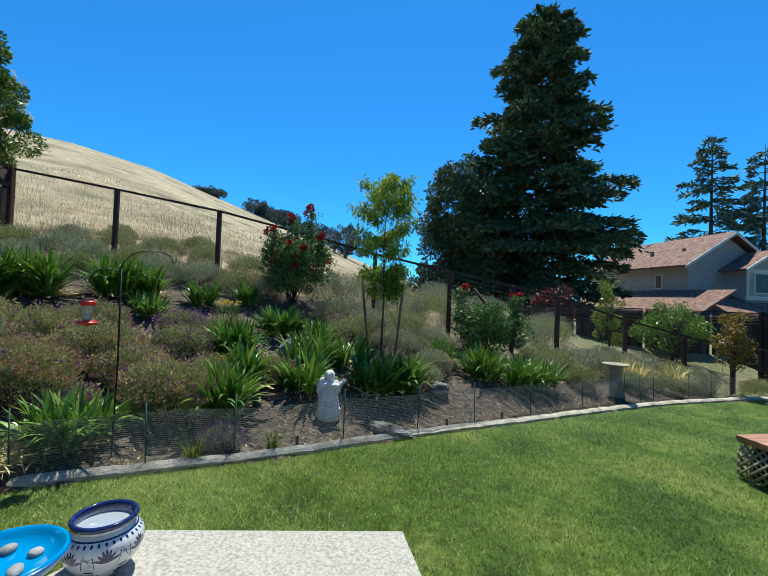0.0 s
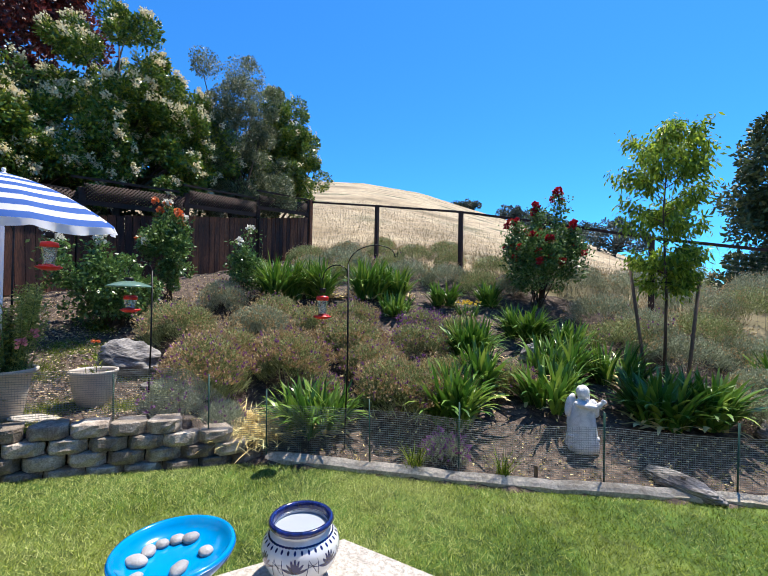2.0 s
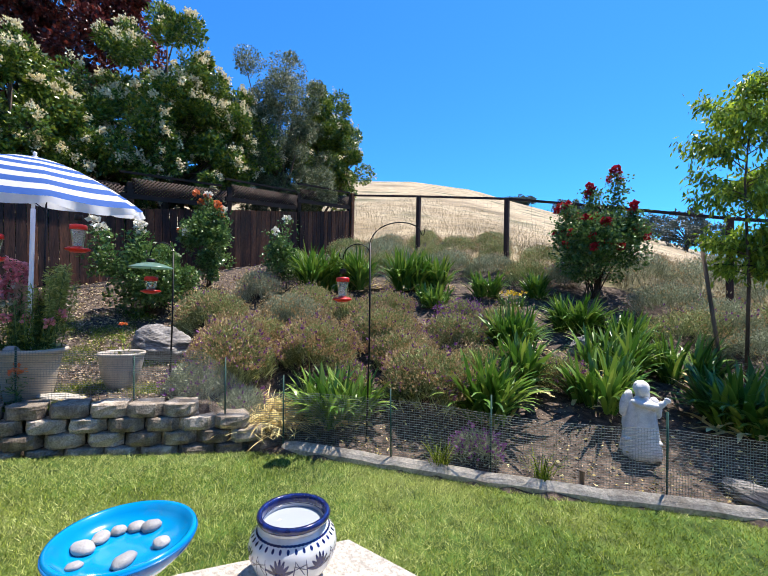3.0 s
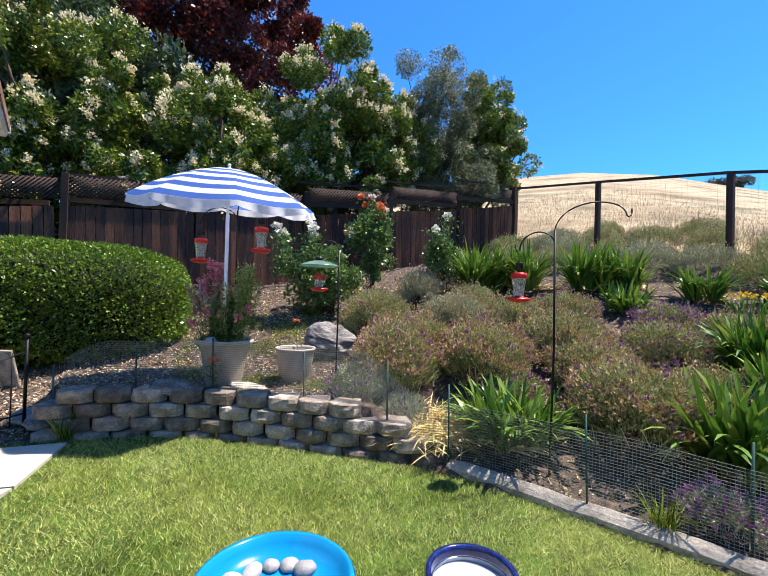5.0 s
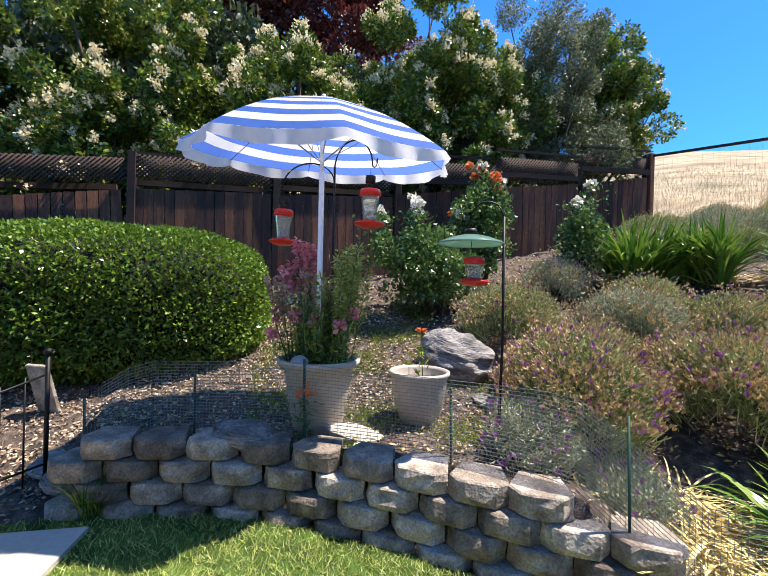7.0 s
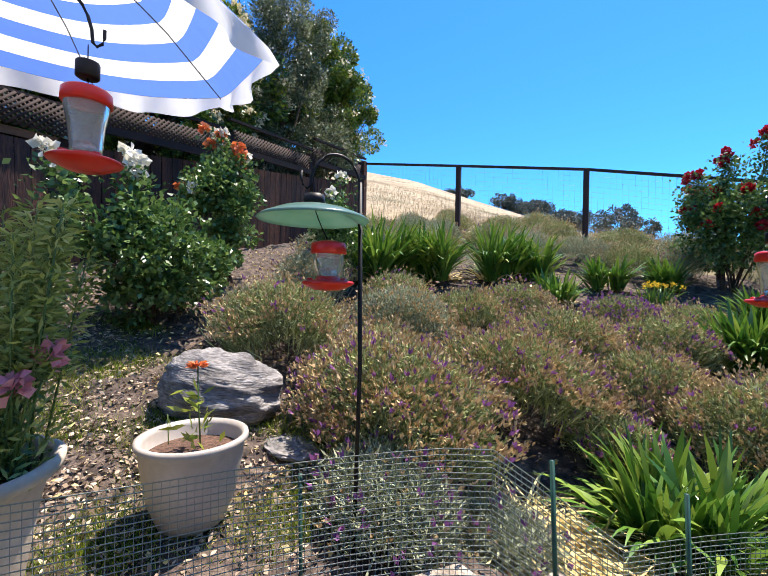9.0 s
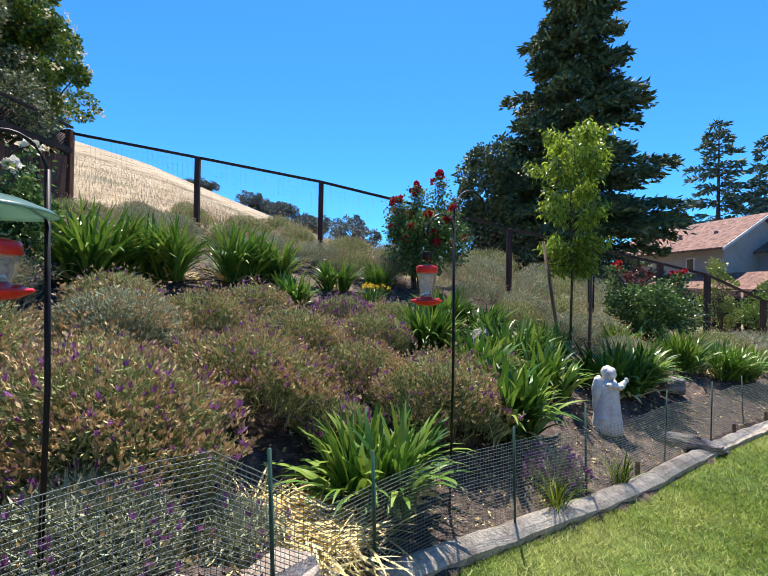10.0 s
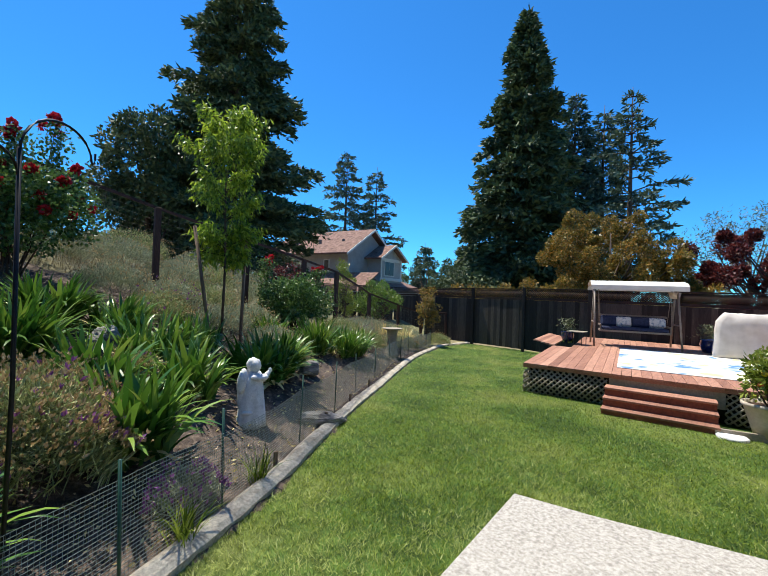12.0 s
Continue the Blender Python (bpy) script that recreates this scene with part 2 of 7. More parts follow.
L_CITRUS = leafy("citrus_leaf", (0.113, 0.18, 0.029), (0.36, 0.396, 0.058), rough=0.3)
L_STRAW = leafy("straw_leaf", (0.524, 0.393, 0.147), (0.773, 0.624, 0.277), (0.85, 0.785, 0.398), rough=0.7, scale=3)
L_LITTER = leafy("leaf_litter", (0.14, 0.1, 0.07), (0.4, 0.3, 0.2), (0.66, 0.56, 0.42), rough=0.9, translucent=0.0, scale=4)
L_CREAM = leafy("cream_blossom", (0.62, 0.5, 0.3), (0.82, 0.72, 0.46), (0.86, 0.82, 0.62), rough=0.8, scale=2)
L_PETALRED = leafy("crimson_petal", (0.3, 0.005, 0.015), (0.55, 0.015, 0.03), rough=0.6)
L_PETALWHITE = leafy("white_petal", (0.75, 0.72, 0.6), (0.82, 0.8, 0.74), rough=0.6)
L_PETALORANGE = leafy("coral_petal", (0.75, 0.14, 0.04), (0.8, 0.33, 0.12), rough=0.6)
L_PETALPINK = leafy("pink_petal", (0.62, 0.16, 0.22), (0.8, 0.36, 0.4), rough=0.6)
L_PETALYELLOW = leafy("yellow_petal", (0.75, 0.5, 0.02), (0.8, 0.62, 0.06), rough=0.6)


for turf in (M_LAWN, M_BLADE, M_DRYTURF):
    turf.node_tree.nodes["Principled BSDF"].inputs["Specular IOR Level"].default_value = 0.28


def glass_plastic(name, tint, rough=0.08):
    m = bpy.data.materials.new(name)
    m.use_nodes = True
    b = m.node_tree.nodes["Principled BSDF"]
    b.inputs["Base Color"].default_value = (*tint, 1)
    b.inputs["Transmission Weight"].default_value, b.inputs["Roughness"].default_value, b.inputs["IOR"].default_value = 0.85, rough, 1.2
    return m


M_CLEAR = glass_plastic("clear_feeder_glass", (0.85, 0.88, 0.86))
M_GREENDISC = material("green_tinted_dome", [(0.22, 0.38, 0.3), (0.3, 0.46, 0.38)], 0.25, 6, translucent=0.5, coat=0.4)


# ---- mesh helpers ----
def mesh_of(name, verts, faces, mat, smooth=False):
    """A mesh from arrays; faces is an n x k array. mat: a material or a list, with the faces' index as third part of a tuple."""
    me = bpy.data.meshes.new(name)
    verts, faces = np.asarray(verts, np.float32), np.asarray(faces, np.int32)
    k = faces.shape[1]
    me.vertices.add(len(verts)), me.loops.add(faces.size), me.polygons.add(len(faces))
    me.vertices.foreach_set("co", verts.ravel())
    me.loops.foreach_set("vertex_index", faces.ravel())
    me.polygons.foreach_set("loop_start", np.arange(0, faces.size, k, dtype=np.int32))
    if smooth:
        me.polygons.foreach_set("use_smooth", np.ones(len(faces), bool))
    me.materials.append(mat)
    me.update(calc_edges=True)
    return me


MASSES = {"leaves", "foliage", "dry_bloom", "purple_bloom", "stem_growth", "stems", "crown", "blossom", "blades", "boughs", "withered_leaves", "netting", "wire_mesh", "flowers"}


def part(name, me, parent=None, label="", mat=None, at=None):
    if isinstance(me, bmesh.types.BMesh):
        data = bpy.data.meshes.new(name)
        me.normal_update()
        me.to_mesh(data)
        me.free()
        data.materials.append(mat)
        me = data
    ob = new(name, me)
    if at is not None:
        ob.matrix_basis = at
    if parent is not None:
        ob.parent = parent
    return tagged(ob, label, kind="stuff" if name in MASSES else "")


def thing(name, x=0.0, y=0.0, z=0.0, label="", category="", group="", kind="", rz=0.0):
    ob = new(name)
    ob.empty_display_size = 0.1
    ob.matrix_basis = pose(x, y, z, 0, 0, rz)
    return tagged(ob, label, category, group, kind)


def box(bm, cx, cy, cz, sx, sy, sz, bevel=0.0, rot=None, shift=0.0):
    m = Matrix.Translation((cx, cy, cz)) @ (rot or Matrix()) @ Matrix.Diagonal((sx, sy, sz, 1))
    vs = bmesh.ops.create_cube(bm, size=1, matrix=m)["verts"]
    if bevel:
        es = list({e for v in vs for e in v.link_edges})
        bmesh.ops.bevel(bm, geom=es, offset=bevel, segments=1, affect="EDGES")
    return vs


def boxes(*rows, bevel=0.0):
    bm = bmesh.new()
    for row in rows:
        box(bm, *row[:6], bevel=bevel, rot=row[6] if len(row) > 6 else None)
    return bm


def lathe(profile, segments=40, wobble=0.0):
    """A body of revolution about z through (radius, height) pairs, smooth."""
    bm = bmesh.new()
    rings = []
    for r, z in profile:
        rings.append([bm.verts.new((r * math.cos(a) * (1 + wobble * math.sin(3 * a)), r * math.sin(a), z)) for a in (2 * math.pi * i / segments for i in range(segments))])
    for lo, hi in zip(rings, rings[1:]):
        for i in range(segments):
            bm.faces.new((lo[i], lo[(i + 1) % segments], hi[(i + 1) % segments], hi[i])).smooth = True
    return bm


def tubes(paths, sides=7):
    """Tapered tubes: each path is a list of (point, radius). Returns vertices and quads."""
    vs, fs = [], []
    for pts in paths:
        pts = [(Vector([float(c) for c in p]), float(r)) for p, r in pts]
        base = len(vs)
        for i, (p, r) in enumerate(pts):
            p = Vector(p)
            a, b = Vector(pts[max(i - 1, 0)][0]), Vector(pts[min(i + 1, len(pts) - 1)][0])
            d = (b - a).normalized()
            u = d.orthogonal().normalized() if abs(d.z) < 0.9 else Vector((1, 0, 0)).cross(d).normalized()
            v = d.cross(u)
            for k in range(sides):
                t = 2 * math.pi * k / sides
                vs.append(p + r * (math.cos(t) * u + math.sin(t) * v))
        for i in range(len(pts) - 1):
            for k in range(sides):
                a, b = base + i * sides + k, base + i * sides + (k + 1) % sides
                fs.append((a, b, b + sides, a + sides))
        vs += [Vector(pts[0][0]), Vector(pts[-1][0])]
        for k in range(sides):
            fs.append((base + (k + 1) % sides, base + k, len(vs) - 2, len(vs) - 2))
            e = base + (len(pts) - 1) * sides
            fs.append((e + k, e + (k + 1) % sides, len(vs) - 1, len(vs) - 1))
    return vs, fs


def tube_part(name, paths, mat, parent=None, label="", sides=7, at=None):
    vs, fs = tubes(paths, sides)
    me = bpy.data.meshes.new(name)
    me.from_pydata([tuple(v) for v in vs], [], [tuple(dict.fromkeys(f)) for f in fs])
    me.materials.append(mat)
    for p in me.polygons:
        p.use_smooth = True
    return part(name, me, parent, label, at=at)


def each_tube(name, paths, mat, parent, sides=5):
    for p in paths:
        tube_part(name, [p], mat, parent, sides=sides)


def unit(v):
    return v / np.maximum(np.linalg.norm(v, axis=1, keepdims=True), 1e-6)


def leaf_mesh(name, pts, out, length, width, mat, rng, droop=0.0, spread=0.9):
    """Small folded leaves at pts that point roughly along out."""
    n = len(pts)
    d = unit(out + rng.normal(0, spread, (n, 3)) + np.array([0, 0, -droop]))
    side = unit(np.cross(d, rng.normal(0, 1, (n, 3))))
    up = np.cross(side, d)
    ln = length * rng.uniform(0.65, 1.25, (n, 1))
    wd = width * rng.uniform(0.7, 1.2, (n, 1))
    mid = pts + d * ln * 0.5
    v = np.stack([pts, mid + side * wd / 2 + up * wd * 0.2, pts + d * ln, mid - side * wd / 2 + up * wd * 0.2], 1).reshape(-1, 3)
    return mesh_of(name, v, np.arange(4 * n).reshape(n, 4), mat)


def strap_mesh(name, base, az, length, width, lean, mat, rng, seg=5, curl=1.6, flat=0.0):
    """Arching strap leaves: each rises from its base, leans out by its azimuth and bows over."""
    n = len(base)
    s = np.linspace(0, 1, seg + 1)[None, :]
    lean, length, az = np.asarray(lean)[:, None], np.asarray(length)[:, None], np.asarray(az)[:, None]
    ang = lean + curl * lean * s ** 2
    step = length / seg
    r = np.cumsum(np.sin(ang) * step, 1) - np.sin(ang[:, :1]) * step
    h = np.cumsum(np.cos(ang) * step, 1) - np.cos(ang[:, :1]) * step
    mid = np.stack([r * np.cos(az), r * np.sin(az), h], 2) + base[:, None, :]
    if flat:
        mid[:, :, 2] = np.maximum(mid[:, :, 2], base[:, None, 2] + flat)
    w = width * rng.uniform(0.7, 1.2, (n, 1)) * (1 - s ** 4.5) * np.minimum(1, 0.5 + s * 2) / 2 + 0.0008
    tang = np.stack([-np.sin(az + rng.normal(0, 0.5, (n, 1))), np.cos(az + rng.normal(0, 0.5, (n, 1))), np.zeros((n, 1))], 2)
    a, b = mid + tang * w[..., None], mid - tang * w[..., None]
    v = np.stack([a, b], 2).reshape(-1, 3)
    i = (np.arange(n)[:, None] * (seg + 1) + np.arange(seg)[None, :]).ravel() * 2
    return mesh_of(name, v, np.stack([i, i + 1, i + 3, i + 2], 1), mat, True)


def blob_points(rng, n, centre, radii, clumps, clump_r, hollow=0.55, low=-1.0):
    """Points in leafy clumps that sit near the skin of an uneven ellipsoid, and their outward ways."""
    d = unit(rng.normal(0, 1, (clumps * 3, 3)))
    d = d[d[:, 2] > low][:clumps]
    c = d * rng.uniform(hollow, 1.0, (len(d), 1)) * np.array(radii)
    size = clump_r * rng.uniform(0.6, 1.4, len(c))
    k = rng.integers(0, len(c), n)
    o = unit(rng.normal(0, 1, (n, 3))) * rng.uniform(0.35, 1.0, (n, 1)) ** 0.6
    return c[k] + o * size[k, None] + np.array(centre), unit(o + 0.5 * d[k] + np.array([0, 0, 0.25])), c + np.array(centre), size


# ---- the lie of the land ----
EDGE = [(30, 10.9), (16, 10.9), (12, 10.95), (9.8, 10.6), (8.6, 10.0), (6.3, 9.0), (3.4, 7.3), (2.3, 6.62), (1.15, 5.97), (-0.3, 5.05), (-1.1, 4.5),
        (-2.2, 3.92), (-3.1, 3.42), (-3.35, 3.1), (-3.72, 2.6), (-4.0, 2.25), (-4.4, 1.66), (-4.62, 1.15), (-4.72, 0.55), (-5.2, 0.25), (-5.6, -0.4), (-5.8, -12)]
FENCE_Y = 10.2


def lawn_z(x):
    return -0.14 - 0.042 * np.clip(x, -6, 12)


def bank_z(x, y):
    x, y = np.clip(x, -10, 11), np.clip(y, -3, 12.3)
    return (-0.29041 + 0.07055 * x - 0.07049 * y + 0.02979 * x * x - 0.04541 * x * y + 0.02235 * y * y + 0.00046 * x ** 3
            - 0.003 * x * x * y + 0.0016 * x * y * y - 0.00013 * y ** 3)


def edge_distance(x, y):
    """The distance to the lawn's edge, positive up the bank."""
    best, sign = np.full(np.shape(x), 1e9), np.ones(np.shape(x))
    for (ax, ay), (bx, by) in zip(EDGE, EDGE[1:]):
        dx, dy = bx - ax, by - ay
        t = np.clip(((x - ax) * dx + (y - ay) * dy) / (dx * dx + dy * dy), 0, 1)
        d = np.hypot(x - ax - t * dx, y - ay - t * dy)
        s = np.sign(dy * (x - ax) - dx * (y - ay))
        near = d < best
        best, sign = np.where(near, d, best), np.where(near, s, sign)
    return best * sign


def smooth(t):
    t = np.clip(t, 0, 1)
    return t * t * (3 - 2 * t)


def hill_z(x, y):
    r = np.hypot(x + 1, y - 1.5)
    b = np.degrees(np.arctan2(x + 1, y - 1.5))
    g = np.interp(b, [-180, -130, -90, -60, -46, -38, -30, -24, -15, -7, 0, 8, 16, 35, 70, 180], [0, 0, 0.22, 0.262, 0.285, 0.285, 0.262, 0.226, 0.172, 0.12, 0.068, 0.022, -0.01, -0.06, -0.07, -0.02])
    far = np.minimum(r, 110)
    return 1.5 + far * g * (1 - np.exp(-(far - 4) / 17)) - np.maximum(r - 110, 0) * 0.1 * (g > 0.02)


def ground_z(x, y):
    x, y = np.asarray(x, float), np.asarray(y, float)
    s = edge_distance(x, y)
    lawn = lawn_z(x)
    bank = bank_z(x, y)
    walled = (x < -3.2) & (y > 0.28)
    foot = np.where(walled, 0.36 * smooth((3.35 - y) / 0.3) + 0.1 * (1 - smooth((3.35 - y) / 0.3)), lawn + 0.03)
    up = np.where(walled, np.maximum(foot + 0.02 * np.maximum(s, 0), foot + (bank - foot) * smooth((s - 0.35) / 0.9)), foot + (bank - foot) * smooth(s / 1.1))
    low = np.minimum(bank, 0.1 + 0.35 * np.maximum(s, 0))
    up = np.where(y < 0.3, low, up)
    z = np.where((s <= 0) | (walled & (s < 0.17)), lawn - 0.03, up)
    out = np.maximum(np.maximum(y - FENCE_Y - 0.05, -9.4 - x), 0)
    z = np.where((out > 0) & (x < 13), z + (hill_z(x, y) - z) * smooth(out / 9), z)
    z = np.where(x >= 12.6, z + (hill_z(x, y) - z) * smooth((x - 12.6) / 12), z)
    return np.where(y < -6, z + (0.0 - z) * smooth((-6 - y) / 20), z)


def G(x, y):
    return float(ground_z(x, y))


def steps(near_lo, near_hi, gap, far):
    a = list(np.arange(near_lo, near_hi, gap))
    d, x = gap, near_hi
    while x < far:
        a.append(x)
        d *= 1.09
        x += d
    d, x, b = gap, near_lo - gap, []
    while x > -far:
        b.append(x)
        d *= 1.09
        x -= d
    return np.array(b[::-1] + a)


gx, gy = steps(-12, 13, 0.13, 1500), steps(-2.5, 13, 0.13, 1500)
GX, GY = np.meshgrid(gx, gy)
GZ = ground_z(GX, GY)
rough = np.random.default_rng(4).normal(0, 0.012, GZ.shape)
GZ = GZ + np.where(edge_distance(GX, GY) > 0.15, rough, 0)
idx = np.arange(GX.size).reshape(GX.shape)
quads = np.stack([idx[:-1, :-1], idx[:-1, 1:], idx[1:, 1:], idx[1:, :-1]], -1).reshape(-1, 4)
me = mesh_of("ground", np.stack([GX, GY, GZ], -1).reshape(-1, 3), quads, M_MULCH, True)
me.materials.append(M_DRY), me.materials.append(M_YARD)
cxs, cys = GX.ravel()[quads].mean(1), GY.ravel()[quads].mean(1)
bearing = np.degrees(np.arctan2(cxs + 1, cys - 1.5))
mi = np.where((cys > FENCE_Y + 0.1) | (cxs < -9.5), 1, 0)
mi = np.where(((cys > FENCE_Y + 0.1) & (bearing > 12) & (cxs > 2.6)) | (cxs > 12.6) | (cys < -6), 2, mi)
me.polygons.foreach_set("material_index", mi.astype(np.int32))
part("ground", me)
bpy.data.objects["ground"]["kind"] = "structure"
tagged(bpy.data.objects["ground"], "dark mulched bank rising to a dry golden grass hill")

# the lawn: one sheet with its own edge


def lawn_edge_y(x):
    pts = sorted(EDGE[1:19])
    return np.interp(x, [p[0] for p in pts], [p[1] for p in pts])


cols = np.unique(np.concatenate([np.arange(-4.72, 12.4, 0.15), [p[0] for p in EDGE[2:19]]]))
vs, n = [], 40
for x in cols:
    top = lawn_edge_y(x) + 0.02
    for k in range(n + 1):
        y = -1.5 + (top + 1.5) * k / n
        vs.append((x, y, lawn_z(x) - 0.006))
ii = np.arange(len(cols) * (n + 1)).reshape(len(cols), n + 1)
part("lawn", mesh_of("lawn", vs, np.stack([ii[:-1, :-1], ii[1:, :-1], ii[1:, 1:], ii[:-1, 1:]], -1).reshape(-1, 4), M_LAWN, True))
tagged(bpy.data.objects["lawn"], "green mown lawn with yellower patches", kind="structure")


def slab(name, pts, mat, label, thick=0.1, rise=0.02):
    bm = bmesh.new()
    lo = [bm.verts.new((x, y, float(lawn_z(x)) + rise - thick)) for x, y in pts]
    hi = [bm.verts.new((x, y, float(lawn_z(x)) + rise)) for x, y in pts]
    bm.faces.new(hi), bm.faces.new(lo[::-1])
    for i in range(len(pts)):
        j = (i + 1) % len(pts)
        bm.faces.new((lo[i], lo[j], hi[j], hi[i]))
    bmesh.ops.recalc_face_normals(bm, faces=bm.faces)
    return tagged(part(name, bm, mat=mat), label, kind="structure")


PATIO = [(0.22, 3.26), (-0.75, 3.13), (-1.73, 3.0), (-2.1, 2.2), (-2.55, 1.15), (-2.9, 0.15), (-2.9, -0.78), (2.2, -0.78), (0.9, 0.9), (0.61, 1.82), (0.33, 2.75)]
slab("patio", PATIO, M_PATIO, "pale exposed-aggregate patio slab in the sun")
slab("path_slab", [(-4.56, 0.66), (-4.62, -0.05), (-4.66, -0.78), (-4.0, -0.78), (-3.86, 0.54)], M_WALK, "pale smooth concrete path slab at the bed's end")
slab("path_slab", [(-3.84, 0.535), (-3.985, -0.78), (-2.915, -0.78), (-2.915, 0.12)], M_WALK, "pale smooth concrete path slab beside the patio")


def inside(pts, x, y):
    r = np.zeros(np.shape(x), bool)
    for (ax, ay), (bx, by) in zip(pts, pts[1:] + pts[:1]):
        r ^= ((ay > y) != (by > y)) & (x < (bx - ax) * (y - ay) / (by - ay + 1e-12) + ax)
    return r


# ---- curb along the lawn ----
def along(pts, gap, start=0.0):
    """Points and directions at even steps along a line through pts."""
    out, left = [], start
    for (ax, ay), (bx, by) in zip(pts, pts[1:]):
        ln = math.hypot(bx - ax, by - ay)
        while left < ln:
            out.append((ax + (bx - ax) * left / ln, ay + (by - ay) * left / ln, (bx - ax) / ln, (by - ay) / ln))
            left += gap
        left -= ln
    return out


def rounded(pts, times=2):
    for _ in range(times):
        q = [pts[0]]
        for a, b in zip(pts, pts[1:]):
            q += [(a[0] * 0.75 + b[0] * 0.25, a[1] * 0.75 + b[1] * 0.25), (a[0] * 0.25 + b[0] * 0.75, a[1] * 0.25 + b[1] * 0.75)]
        pts = q + [pts[-1]]
    return pts


curb_line = rounded(EDGE[1:13][::-1])
curb = thing("lawn_curb", *curb_line[0], 0, "grey moulded concrete curb between lawn and planted bank", "curb", kind="structure")
curb.matrix_basis = Matrix()
cpts = along(curb_line, 0.15)
for s in range(0, len(cpts) - 1, 6):
    seg = cpts[s:s + 7]
    bm = bmesh.new()
    rows = []
    for k, (x, y, dx, dy) in enumerate(seg):
        z = float(lawn_z(x))
        inset = 0.012 if k in (0, len(seg) - 1) else 0
        prof = [(-0.005, -0.06), (-0.005, 0.035 - inset), (0.03, 0.06 - inset), (0.09, 0.075 - inset), (0.13, 0.06 - inset), (0.135, -0.06)]
        rows.append([bm.verts.new((x - dy * o, y + dx * o, z + h)) for o, h in prof])
    for a, b in zip(rows, rows[1:]):
        for i in range(5):
            bm.faces.new((a[i], b[i], b[i + 1], a[i + 1])).smooth = False
    bm.faces.new(rows[0]), bm.faces.new(rows[-1][::-1])
    bmesh.ops.recalc_face_normals(bm, faces=bm.faces)
    part("curb_section", bm, curb, mat=M_CURB)

# ---- retaining wall of split blocks ----
wall_line = rounded([(-3.22, 3.36), (-3.4, 3.05), (-3.72, 2.62), (-4.02, 2.25), (-4.4, 1.68), (-4.6, 1.15), (-4.73, 0.34)], 1)


def block_mesh(seed, w=0.292, d=0.235, h=0.116):
    """A split block: straight rough front with chamfered corners, sides that taper to the back."""
    rng = random.Random(seed)
    bm = bmesh.new()
    c = rng.uniform(0.04, 0.062)
    f = rng.uniform(0.03, 0.045)
    front = [(-w / 2, f + 0.02), (-w / 2 + c, -0.004), (-w / 6, -0.012), (w / 6, -0.012), (w / 2 - c, -0.004), (w / 2, f + 0.02)]
    tail = [(w * 0.34, d), (-w * 0.34, d)]
    rows = []
    for k, z in enumerate((0.003, h * 0.33, h * 0.68, h - 0.003)):
        ring = []
        for x, y in front:
            rough = 0.011 if 0 < k < 3 else 0.008
            out = -0.008 if k in (1, 2) else 0.004
            ring.append(bm.verts.new((x + rng.uniform(-0.006, 0.006), y + out + rng.uniform(-rough, rough), z + (rng.uniform(-0.008, 0.008) if 0 < k < 3 else 0))))
        ring += [bm.verts.new((x, y, z)) for x, y in tail]
        rows.append(ring)
    for lo, hi in zip(rows, rows[1:]):
        for i in range(8):
            bm.faces.new((lo[i], lo[(i + 1) % 8], hi[(i + 1) % 8], hi[i]))
    bm.faces.new(rows[-1]), bm.faces.new(rows[0][::-1])
    bmesh.ops.recalc_face_normals(bm, faces=bm.faces)
    rim = [e for e in bm.edges if all(v in rows[-1][:6] for v in e.verts)]
    bmesh.ops.bevel(bm, geom=rim, offset=0.007, segments=1, affect="EDGES")
    bmesh.ops.triangulate(bm, faces=[q for q in bm.faces if len(q.verts) > 4])
    me = bpy.data.meshes.new("block")
    bm.to_mesh(me), bm.free()
    me.materials.append(M_BLOCK)
    return me


blocks = [block_mesh(i) for i in range(12)]
wall = thing("retaining_wall", 0, 0, 0, "low curved retaining wall of weathered split concrete blocks", "retaining wall", kind="structure")
brng = random.Random(5)
for course in range(4):
    for i, (x, y, dx, dy) in enumerate(along(wall_line, 0.298, 0.15 * (course % 2) + 0.02)):
        if course == 3 and (y > 2.95 or y < 0.56):
            continue
        if course == 2 and y > 3.3:
            continue
        back = 0.022 * course
        back += brng.uniform(-0.008, 0.008)
        px, py = x + dy * back, y - dx * back
        z = 0.0 + 0.118 * course - 0.05 + 0.04 * smooth((3.0 - y) / 3)
        a = math.degrees(math.atan2(-dy, -dx)) + brng.uniform(-6, 6)
        part("wall_block", blocks[brng.randrange(12)], wall, at=pose(px, py, float(z), 0, 0, a))

